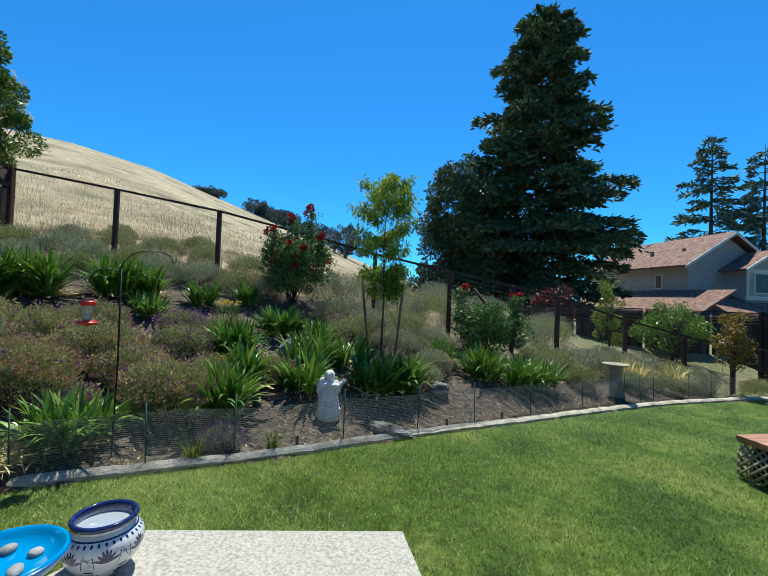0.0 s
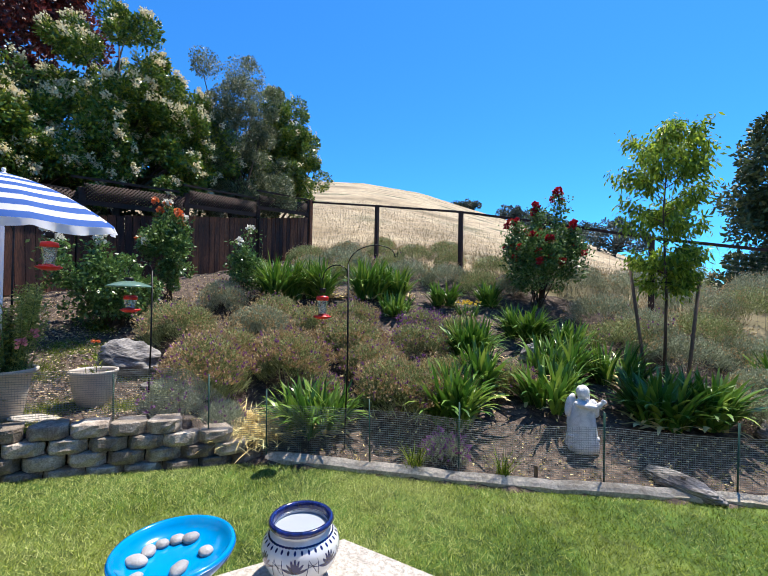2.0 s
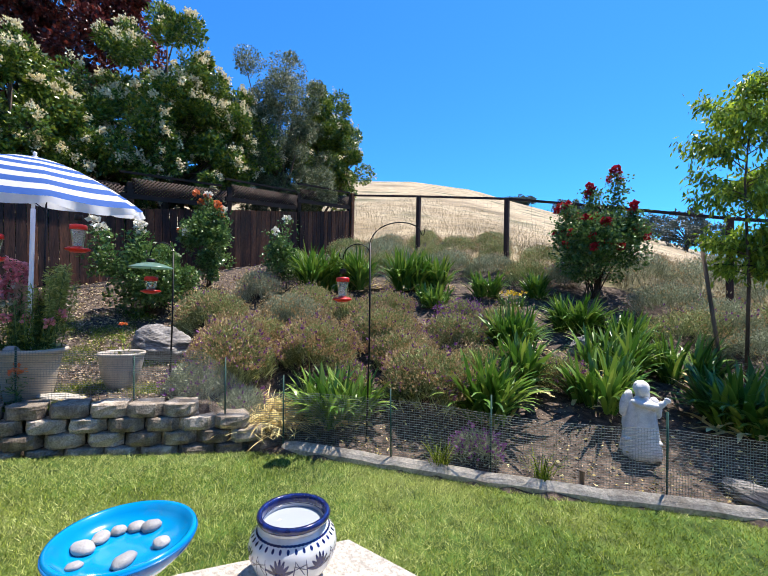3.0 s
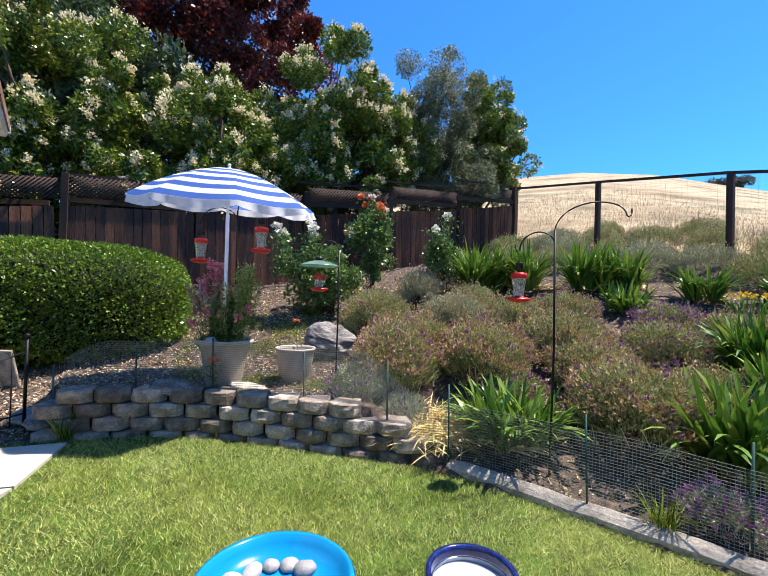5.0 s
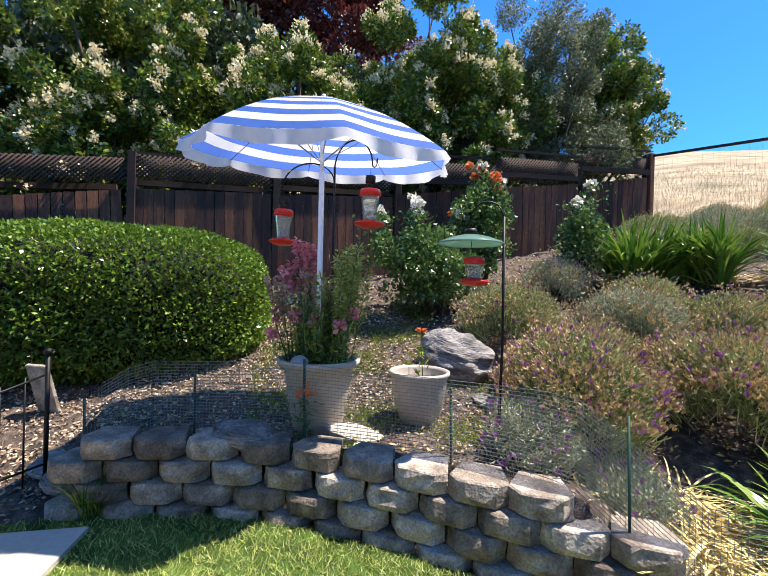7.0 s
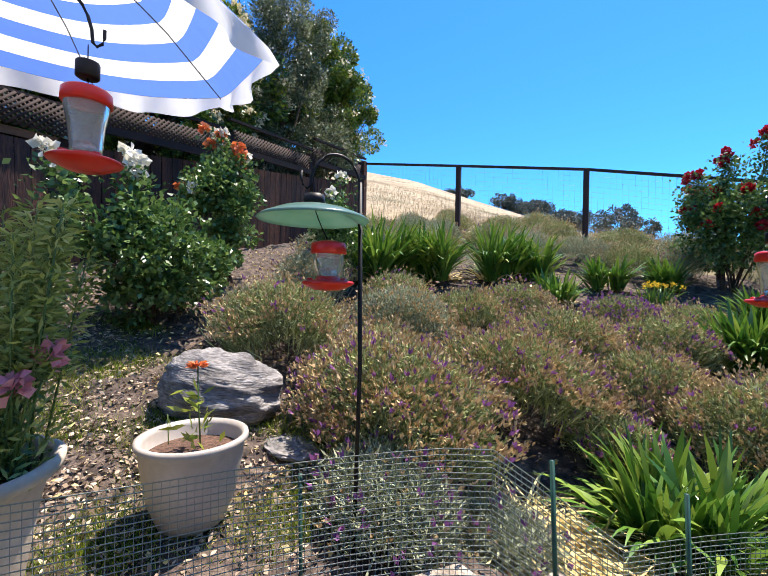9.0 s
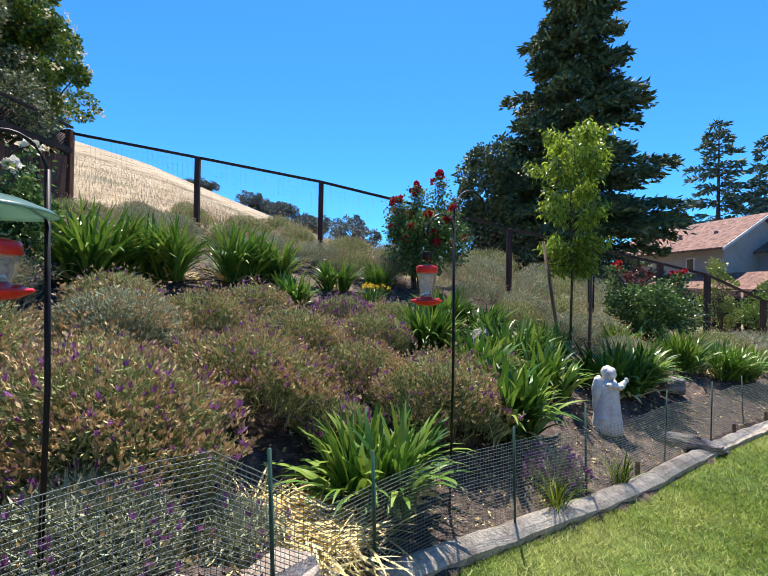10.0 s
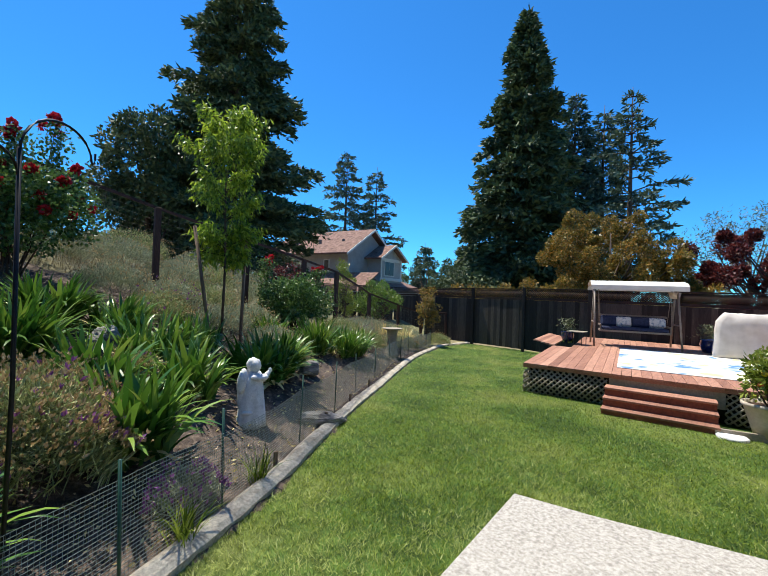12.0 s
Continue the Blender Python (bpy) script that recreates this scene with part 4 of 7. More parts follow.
round_tree("olive_tree", -10.5, 7.95, 2.0, 5.9, [(0, -0.1, 4.6, 1.35, 1.5, 1.9), (0.3, 0.2, 2.6, 1.35, 1.35, 1.6), (0.1, -1.3, 3.4, 1.1, 0.8, 1.5)], 78000, 0.07, 0.026, L_OLIVE, "grey-green olive tree with fine leaves above the fence", clumps=150, clump_r=0.3)
round_tree("photinia_tree", -10.9, 9.85, 2.4, 5.9, [(0, -0.1, 4.6, 1.25, 1.1, 1.75), (0.1, 0.1, 3.7, 1.35, 1.2, 1.3), (0.5, 0.3, 3.0, 1.3, 1.0, 1.1), (0, -0.9, 2.9, 1.2, 1.2, 1.6)], 66000, 0.1, 0.048, L_PHOTINIA, "sunlit yellow-green photinia tree at the fence's corner", group=PH, blossom=(L_CREAM, 2, 12), clumps=130, clump_r=0.28)
round_tree("purple_plum_tree", -15.2, 1.2, 1.0, 12.0, [(0, -0.3, 8.8, 2.9, 3.4, 5.0), (0.5, 2.3, 8.2, 2.5, 2.4, 4.0), (0.5, -2.2, 7.5, 2, 2.4, 3.4)], 110000, 0.14, 0.085, L_PURPLE, "tall dark purple-leaved plum tree behind the photinias", clumps=190, clump_r=0.45, trunk_r=0.2)
round_tree("willowy_tree", -14.2, -4.2, 1.0, 10.5, [(0, 0, 8.0, 2.8, 3.6, 5.0), (0.5, 2.4, 6.6, 2.0, 2.4, 3.6)], 80000, 0.17, 0.045, L_EUC, "tall green willowy tree rising behind the blossoming hedge trees", clumps=130, clump_r=0.5, trunk_r=0.2, droop=0.9)
round_tree("shade_tree", -12.4, 6.6, 1.0, 6.0, [(0, 0, 3.4, 1.6, 3.2, 3.0), (0, -6.5, 3.4, 1.5, 4.0, 3.4), (0.2, -11.0, 3.0, 1.5, 3.2, 3.0)], 70000, 0.18, 0.11, L_OAK, "dark evergreen tree filling the gaps behind the photinias", clumps=150, clump_r=0.55)

# tall conifers and trees beyond the garden
conifer("redwood_tree", 11.55, 30.9, -1.2, 26.0, 6.5, 70000, "tall dark green redwood beside the neighbour's house", L_CONIFER, shape=0.5, whorls=38, sprig=0.5, width=0.18, droop=0.14, sparse=0.12)
conifer("redwood_tree", 26.4, 15.0, -1.8, 25.0, 5.2, 46000, "slender dark redwood spire beyond the board fence", L_CONIFER, shape=0.72, whorls=44, sprig=0.55, width=0.2, droop=0.22)
conifer("redwood_tree", 32.6, 13.4, -2.0, 20.8, 3.6, 12000, "smaller shaded conifer standing beside the redwood spire", L_CEDAR, shape=0.65, whorls=30, sprig=0.5, width=0.16)
conifer("redwood_tree", 34.2, 11.6, -2.0, 19.8, 3.8, 12000, "grey-green conifer with ragged branch tips", L_CEDAR, shape=0.6, whorls=28, sprig=0.5, width=0.14, sparse=0.3)
conifer("cedar_tree", 31.0, 8.9, -2.0, 19.2, 6.2, 12000, "open deodar cedar with long drooping bough tips", L_CEDAR, shape=0.85, whorls=22, sprig=0.5, width=0.15, sparse=0.75, droop=0.12, low=0.2)
conifer("cedar_tree", 46.8, 58.1, -3.0, 30.5, 8.4, 14000, "distant blue-green cedar above the neighbour's roof", L_CEDAR, shape=0.7, whorls=26, sprig=0.9, width=0.26, sparse=0.55, droop=0.14)
conifer("cedar_tree", 51.2, 54.6, -3.0, 27.9, 6.8, 11000, "narrower distant cedar beside its taller twin", L_CEDAR, shape=0.7, whorls=24, sprig=0.9, width=0.26, sparse=0.6, droop=0.14)
conifer("spruce_tree", 68.9, 56.2, -4.0, 16.8, 4.8, 4000, "small far bluish spruce above the fence", L_CEDAR, shape=0.7, whorls=16, sprig=1.0, width=0.35)
conifer("spruce_tree", 63.0, 42.0, -4.0, 16.5, 5.0, 4000, "far dark conifer half hidden by the redwood", L_CONIFER, shape=0.7, whorls=16, sprig=1.0, width=0.4)
round_tree("evergreen_oak", 5.6, 30.4, -0.6, 13.0, [(0, 0, 8.6, 2.9, 3.0, 4.6), (-0.6, 0, 4.6, 3.2, 3.0, 3.4), (3.0, 0, 4.0, 3.0, 3.0, 3.6)], 42000, 0.3, 0.15, L_OAK, "broad dark evergreen tree beside the redwood's foot", clumps=150, clump_r=0.8, trunk_r=0.3)
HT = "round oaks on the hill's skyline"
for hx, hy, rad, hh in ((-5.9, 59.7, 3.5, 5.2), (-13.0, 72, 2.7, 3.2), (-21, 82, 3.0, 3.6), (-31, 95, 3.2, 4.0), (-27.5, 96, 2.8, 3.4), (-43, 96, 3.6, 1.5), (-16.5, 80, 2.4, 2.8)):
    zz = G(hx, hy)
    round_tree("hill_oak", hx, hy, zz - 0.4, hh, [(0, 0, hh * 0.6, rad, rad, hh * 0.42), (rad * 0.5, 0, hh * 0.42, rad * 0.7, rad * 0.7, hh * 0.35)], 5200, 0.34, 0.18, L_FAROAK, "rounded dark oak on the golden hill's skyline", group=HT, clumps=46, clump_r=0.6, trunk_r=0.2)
round_tree("rusty_tree", 14.0, 6.0, -0.8, 5.6, [(0, 0, 3.7, 1.6, 2.4, 2.2), (0, 1.4, 2.6, 1.4, 1.8, 1.9), (0, -1.4, 2.7, 1.4, 1.8, 1.9)], 60000, 0.1, 0.06, L_RUST, "rounded shrub-like tree with orange and green leaves behind the fence", clumps=130, clump_r=0.3)
round_tree("purple_shrub", 16.6, 1.6, -1.0, 5.0, [(0, 0.3, 3.5, 1.6, 2.6, 2.0), (0, -2.6, 3.3, 1.6, 2.6, 2.0)], 46000, 0.12, 0.075, L_PURPLE, "dark purple-leaved tree over the far fence", clumps=80, clump_r=0.35)
round_tree("bare_branched_tree", 22.2, 2.2, -1.0, 7.0, [(0, 0, 5.2, 2.2, 2.4, 1.8)], 5000, 0.16, 0.04, L_OLIVE, "thin grey tree with mostly bare twigs beyond the fence", clumps=70, clump_r=0.5)
for px, py, rr, hh in ((17.5, 13.5, 2.4, 3.6), (21, 17, 2.6, 4.4), (30, 22, 3.5, 6.5), (19.5, 9.5, 2.2, 3.6), (40, 34, 5, 7.5), (48, 33, 5, 8.0)):
    round_tree("garden_shrub", px, py, -1.5, hh, [(0, 0, hh * 0.6, rr, rr, hh * 0.42)], 7000, 0.2, 0.1, L_RUST if rr in (2.4, 2.2) else L_OAK, "leafy shrub in the yards beyond the fence", group="shrubs beyond the fence", category="shrub", clumps=50, clump_r=0.5)
round_tree("climbing_plum", 7.4, 17.6, -0.8, 3.6, [(0, 0, 2.2, 0.8, 0.7, 0.9), (-0.4, 0, 1.3, 0.6, 0.5, 0.8)], 6000, 0.12, 0.06, L_PURPLE, "reddish shrub at the redwood's foot", category="shrub", clumps=30)
round_tree("hedge_mound", 10.2, 14.2, -0.8, 3.0, [(0, 0, 1.9, 1.5, 0.8, 0.75)], 7000, 0.07, 0.04, L_BOX, "bright green clipped shrub over the neighbour's fence", category="shrub", clumps=50, clump_r=0.25)
round_tree("slim_shrub", 7.6, 13.6, -0.6, 3.2, [(0, 0, 2.0, 0.45, 0.45, 1.3)], 3000, 0.08, 0.04, L_CITRUS, "slim light green sapling behind the wire fence", category="sapling", clumps=24, clump_r=0.2, trunk_r=0.03)
round_tree("young_maple", 9.6, 11.1, G(9.6, 11.1), 2.2, [(0, 0, 1.45, 0.42, 0.42, 0.7)], 2600, 0.07, 0.045, L_RUST, "small yellow-green sapling at the end of the bed", category="sapling", clumps=26, clump_r=0.18, trunk_r=0.025)

# clipped hedge
def hedge(x, y, rx, ry, h):
    r = np.random.default_rng(12)
    z = 0.28
    root = thing("clipped_hedge", x, y, z, "large clipped rounded hedge with small glossy bright green leaves", "hedge")
    n = 78000
    d = unit(r.normal(0, 1, (n, 3)))
    e = 3.2
    k = (np.abs(d[:, 0]) ** e + np.abs(d[:, 1]) ** e + np.abs(d[:, 2]) ** e) ** (1 / e)
    p = d / k[:, None]
    p = p[p[:, 2] > -0.95]
    n = len(p)
    wob = 1 + 0.02 * np.sin(p[:, 1] * 9) * np.cos(p[:, 2] * 7 + p[:, 0] * 5)
    q = p * wob[:, None] * np.array([rx, ry, h / 2]) * r.uniform(0.9, 1.0, (n, 1)) + np.array([0, 0, h / 2])
    part("leaves", leaf_mesh("leaves", q, p, 0.046, 0.029, L_BOX, r, spread=0.8), root)
    # Added black solid: stands in for the shade deep inside the leaves.
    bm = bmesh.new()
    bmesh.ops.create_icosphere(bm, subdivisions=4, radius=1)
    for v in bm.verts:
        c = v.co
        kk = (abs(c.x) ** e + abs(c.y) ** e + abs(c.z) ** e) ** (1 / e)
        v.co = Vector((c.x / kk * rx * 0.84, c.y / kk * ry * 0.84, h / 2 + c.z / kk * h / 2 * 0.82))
    part("shade_core", bm, root, mat=M_BLACK)


hedge(-7.45, -0.05, 1.25, 1.62, 1.68)

def straw_heap(x, y, label):
    r = rng_for(x, y)
    root = thing("straw_heap", x, y, G(x, y), label, "dead plant clump", "collapsed straw clumps")
    n = 640
    base = np.c_[r.normal(0, 0.13, (n, 2)), r.uniform(0, 0.1, n)]
    az = r.normal(-0.9, 1.3, n)
    part("leaves", strap_mesh("leaves", base, az, r.uniform(0.18, 0.4, n), 0.011, r.uniform(1.15, 1.65, n), L_STRAW, r, 6, 0.25, flat=-0.1), root)
    m = 40
    part("withered_leaves", strap_mesh("withered_leaves", np.c_[r.normal(0, 0.06, (m, 2)), np.zeros(m)], r.uniform(0, 6.3, m), r.uniform(0.3, 0.5, m), 0.014, r.uniform(0.4, 1.0, m), L_STRAW, r, 7, 2.2), root)


# strap-leaved clumps
AG = "lush green strap-leaved lily clump on the mulched bank"
strap_clump("lily_clump", -3.1, 4.08, 0.5, 0.36, 270, "arching bright green lily clump behind the net's corner", width=0.034)
strap_clump("lily_clump", -6.55, 6.4, 0.85, 0.55, 260, "tall lily clump below the wooden fence")
strap_clump("lily_clump", -5.95, 7.15, 0.8, 0.5, 230, "tall lily clump among lavender near the fence's corner")
strap_clump("lily_clump", -5.25, 7.75, 0.8, 0.5, 220, "tall lily clump with yellow tips high on the bank")
strap_clump("lily_clump", -4.75, 8.2, 0.7, 0.4, 160, AG)
strap_clump("lily_clump", -3.75, 8.5, 0.5, 0.3, 110, "short lily clump near the yellow flowers")
strap_clump("lily_clump", -4.25, 7.4, 0.42, 0.36, 130, "low lily clump in open mulch")
strap_clump("lily_clump", -3.0, 9.0, 0.5, 0.25, 90, "small lily clump at the top of the bank")
strap_clump("lily_clump", -2.45, 6.75, 0.62, 0.4, 200, "dense lily clump in front of the red rose")
strap_clump("lily_clump", -2.0, 8.0, 0.55, 0.42, 190, "lily clump spreading beneath the red rose")
strap_clump("lily_clump", -1.35, 7.9, 0.5, 0.4, 150, AG)
strap_clump("lily_clump", -1.95, 5.12, 0.62, 0.36, 170, "fresh green lily clump just above the net fence", width=0.048)
strap_clump("lily_clump", -1.95, 5.95, 0.6, 0.36, 140, "lily clump with budding stems amid the bank", width=0.046)
strap_clump("lily_clump", -1.2, 6.1, 0.55, 0.36, 120, "lily clump with pale dry leaf bases", width=0.046)
strap_clump("lily_clump", -1.25, 6.95, 0.6, 0.45, 160, AG, width=0.034)
strap_clump("lily_clump", -0.55, 7.35, 0.55, 0.4, 140, "lily clump at the young tree's stakes", width=0.034)
strap_clump("lily_clump", -0.05, 6.55, 0.6, 0.42, 190, "dark green lily clump behind the white statue", width=0.05)
strap_clump("lily_clump", 0.35, 6.85, 0.6, 0.36, 130, "dark green lily clump with yellowing lower leaves", width=0.05)
strap_clump("lily_clump", 1.3, 8.6, 0.5, 0.32, 110, "light green lily clump near the boulder")
strap_clump("lily_clump", 2.1, 8.15, 0.68, 0.42, 200, "tall lily clump below the pale rose", width=0.026)
strap_clump("lily_clump", 2.75, 8.15, 0.6, 0.42, 190, "lily clump leaning toward the lawn", width=0.026)
strap_clump("lily_clump", 3.35, 8.4, 0.55, 0.42, 170, "spreading lily clump beside the stone bird bath", width=0.026)
straw_heap(-3.5, 3.58, "collapsed clump of bleached yellow straw leaves by the net")
straw_heap(-3.78, 3.66, "flattened bleached straw leaves at the lavender's foot")
strap_clump("flax_clump", 6.3, 10.2, 0.6, 0.36, 120, "yellow-green grassy clump near the bed's far end", "grass clump", "far grassy clumps", L_STRAW, 0.022)
strap_clump("flax_clump", 7.6, 10.6, 0.6, 0.36, 100, "pale grassy clump among grey lavender", "grass clump", "far grassy clumps", L_STRAW, 0.022)
strap_clump("marigold_clump", -3.15, 8.2, 0.3, 0.26, 60, "low plant with bright yellow daisy flowers", "flowering plant", "", L_STRAP, 0.012, flowers=(L_PETALYELLOW, 16))

# lavender bushes
LV = "rounded lavender bush with dry brown flower heads"
lavender(-4.62, 3.72, 0.78, 0.5, 0.62, 5200, "big lavender mound with brown heads and a few purple spikes", 0.6, 0.05, -25)
lavender(-4.25, 3.12, 0.42, 0.3, 0.34, 2200, "low grey-green lavender with purple spikes behind the net", 0.03, 0.035, -30, grey=True)
lavender(-3.85, 3.45, 0.36, 0.26, 0.3, 1500, "low grey-green lavender beside the straw clump", 0.03, 0.03, -30, grey=True)
lavender(-5.95, 4.05, 0.62, 0.52, 0.62, 3600, "rounded lavender bush behind the grey boulder", 0.35, 0.01)
lavender(-5.3, 5.0, 0.55, 0.48, 0.55, 3000, "silvery rounded lavender bush mid-bank", 0.3, 0.0, grey=True)
lavender(-4.15, 4.62, 0.72, 0.48, 0.56, 4200, "broad lavender bush with dense brown heads", 0.7, 0.04, -20)
lavender(-3.95, 5.65, 0.58, 0.48, 0.52, 3000, "lavender bush with dry heads mid-bank", 0.5, 0.02)
lavender(-2.62, 4.95, 0.62, 0.42, 0.56, 3800, "lavender bush beside the feeder pole", 0.5, 0.03, -20)
lavender(-2.35, 5.65, 0.5, 0.42, 0.42, 2300, "tan-headed lavender bush above its neighbour", 0.6, 0.02)
lavender(-3.15, 6.35, 0.5, 0.42, 0.46, 2200, "green lavender bush with purple blooms at its foot", 0.35, 0.06)
lavender(-6.75, 5.3, 0.5, 0.42, 0.55, 2000, "grey lavender bush under the white rose", 0.25, 0.02, grey=True)
lavender(-7.7, 6.7, 0.6, 0.5, 0.55, 1800, "grey lavender bush at the wooden fence's foot", 0.2, 0.0, grey=True)
lavender(-3.55, 7.2, 0.42, 0.36, 0.34, 1400, "small lavender bush with many purple blooms", 0.1, 0.16)
lavender(-4.6, 6.5, 0.5, 0.4, 0.42, 1800, LV, 0.5, 0.05)
lavender(-1.75, 4.55, 0.22, 0.18, 0.24, 500, "small purple-tipped lavender by the curb", 0.0, 0.25, grey=True)
lavender(-5.05, 4.35, 0.45, 0.36, 0.42, 1900, LV, 0.5, 0.03)
lavender(-3.3, 5.35, 0.5, 0.4, 0.44, 2100, "brown-headed lavender bush above the feeder pole", 0.6, 0.04)
lavender(-4.9, 5.75, 0.5, 0.42, 0.45, 2000, "dense lavender bush under the tall lilies", 0.45, 0.02)
lavender(-5.75, 5.7, 0.45, 0.4, 0.45, 1700, "green lavender bush under the tall lilies", 0.3, 0.02)
lavender(-3.45, 4.5, 0.3, 0.26, 0.3, 1000, "small dark lavender bush in the bank's shade", 0.3, 0.1)
lavender(-2.9, 7.3, 0.42, 0.36, 0.38, 1500, "lavender bush by the yellow flowers", 0.4, 0.05)
lavender(-1.65, 6.3, 0.36, 0.3, 0.32, 1100, "low lavender bush between lily clumps", 0.4, 0.03)
k = 0
for px, py, s in ((-8.6, 9.2, 0.7), (-7.7, 9.6, 0.7), (-6.9, 9.3, 0.75), (-6.0, 9.7, 0.7), (-5.2, 9.3, 0.75), (-4.3, 9.6, 0.7), (-3.5, 9.7, 0.65), (-2.9, 9.9, 0.6), (-7.6, 8.3, 0.65), (-6.6, 8.5, 0.6),
                  (-1.0, 9.6, 0.75), (-0.3, 9.2, 0.8), (0.4, 9.6, 0.8), (1.0, 9.1, 0.7), (0.2, 8.5, 0.7), (-0.6, 8.6, 0.7), (1.0, 8.0, 0.6), (0.7, 7.3, 0.5), (3.9, 9.7, 0.75), (4.6, 9.9, 0.8), (5.3, 10.3, 0.8), (4.4, 9.1, 0.6),
                  (6.0, 10.9, 0.85), (6.9, 11.1, 0.85), (7.9, 11.2, 0.8), (8.8, 11.4, 0.8), (5.9, 9.7, 0.55), (7.0, 10.1, 0.55), (8.2, 10.6, 0.5), (3.6, 9.2, 0.6), (10.6, 11.3, 0.7)):
    k += 1
    lavender(px, py, s * 0.95, s * 0.7, s * 0.72, 1500, "grey-brown lavender bush along the wire fence" if px < 3 else "silvery dry lavender bush at the lower wire fence", 0.22, 0.0 if k % 4 else 0.02, k * 37, grey=k % 3 != 1, group="lavender bushes along the wire fence")

for px, py, s in ((-1.6, 10.9, 0.8), (-0.6, 11.2, 0.85), (0.4, 10.8, 0.85), (1.3, 11.3, 0.9), (2.2, 10.9, 0.85), (3.1, 11.5, 0.95), (4.0, 11.3, 0.9), (4.9, 12.0, 0.95), (-0.1, 12.3, 0.9), (1.6, 12.8, 1.0), (3.2, 13.2, 1.0), (5.4, 13.4, 1.0), (-2.6, 11.0, 0.7), (-3.7, 10.9, 0.6), (-4.9, 10.95, 0.6), (-6.1, 11.0, 0.6), (-7.3, 10.9, 0.6), (-8.4, 10.8, 0.6), (-5.5, 11.9, 0.6), (-7.9, 12.0, 0.6)):
    lavender(px, py, s * 1.0, s * 0.7, s * 0.75, 1300, "dry grey-brown scrub beyond the wire fence", 0.3, 0.0, px * 53, grey=int(px * 10) % 2 == 0, name="scrub_bush", category="shrub", group="scrub beyond the wire fence")

# roses
rose_bush(-2.15, 9.55, 0.8, 0.7, 1.75, 5600, "large red rose bush in full bloom at the wire fence", [L_PETALRED], 74, stem_h=0.3, tall=((-0.1, 0.1, 2.1), (0.35, 0, 2.3), (-0.5, -0.1, 1.8), (0.6, 0.1, 1.6)), petal_size=0.08)
rose_bush(2.55, 9.6, 0.85, 0.6, 1.35, 5200, "leafy rose bush with sunlit pale leaves and few red blooms", [L_PETALRED], 8, stem_h=0.15, tall=((0.6, 0, 1.45), (-0.7, 0.1, 1.6)), petal_size=0.07)
rose_bush(-7.05, 3.58, 0.55, 0.74, 1.1, 4300, "rose bush with large white blooms before the wooden fence", [L_PETALWHITE], 5, stem_h=0.1, tall=((0.1, -0.25, 1.32), (-0.1, -0.7, 1.3)), petal_size=0.1)
rose_bush(-7.7, 4.75, 0.42, 0.42, 1.5, 3000, "tall rose bush with coral and white blooms", [L_PETALORANGE, L_PETALORANGE, L_PETALWHITE], 12, stem_h=0.25, tall=((-0.1, 0.0, 1.85), (0.1, 0.15, 1.6)), petal_size=0.085)
rose_bush(-6.75, 5.75, 0.32, 0.3, 1.1, 1300, "slender rose bush with a single white bloom", [L_PETALWHITE], 2, stem_h=0.3, tall=((0.1, -0.2, 1.2), (0.0, 0.1, 1.5)), petal_size=0.09)

# ---- young staked tree ----
def young_tree(x, y):
    z = G(x, y)
    r = np.random.default_rng(31)
    root = thing("young_tree", x, y, z, "slim young tree with bright lime leaves, tied to stakes", "young tree")
    tube_part("trunk", [[((0, 0, -0.05), 0.022), ((0.02, 0, 1.2), 0.018), ((-0.02, 0, 2.4), 0.012), ((0.05, 0, 3.55), 0.004)]], M_BARK, root)
    P, O, B = [], [], []
    for i in range(46):
        h = r.uniform(1.2, 3.45)
        a = r.uniform(0, 6.28)
        ln = 0.5 * math.sin(math.pi * min(1, (3.85 - h) / 2.9)) ** 0.8 * r.uniform(0.5, 1.15) + 0.08
        e = np.array([math.cos(a) * ln, math.sin(a) * ln, h + ln * 0.65])
        s = np.array([0, 0, h])
        B.append([(tuple(s), 0.008), (tuple((s + e) / 2 + np.array([0, 0, -0.03])), 0.005), (tuple(e), 0.002)])
        k = 200
        t = r.uniform(0.2, 1.1, (k, 1)) ** 0.7
        P.append(s + (e - s) * t + r.normal(0, 0.062, (k, 3)) + np.array([0, 0, -0.05]) * t * t)
        O.append(np.tile((e - s) / np.linalg.norm(e - s), (k, 1)) * 0.4 + np.array([0, 0, -0.5]) * 1.5 + r.normal(0, 0.45, (k, 3)))
    each_tube("limb", B, M_BARK, root, 4)
    part("crown", leaf_mesh("crown", np.concatenate(P), unit(np.concatenate(O)), 0.095, 0.031, L_LIME, r, 0.3, 0.35), root)


young_tree(-0.02, 7.78)
st = thing("tree_stake", label="brown timber stake leaning beside the young tree", category="stake", group="stakes of the young tree")
tube_part("stake", [[((-0.2, 7.62, 0.3), 0.024), ((-0.46, 7.8, 2.25), 0.024)]], M_POLEWOOD, st, sides=6)
st2 = thing("tree_stake", label="brown timber stake tied to the young tree", category="stake", group="stakes of the young tree")
tube_part("stake", [[((0.22, 7.66, 0.3), 0.024), ((0.38, 7.9, 2.0), 0.024)]], M_POLEWOOD, st2, sides=6)
tube_part("tie", [[((-0.43, 7.8, 1.9), 0.006), ((0.0, 7.74, 1.86), 0.006), ((0.37, 7.88, 1.9), 0.006)]], M_BLACK, st2, sides=4)


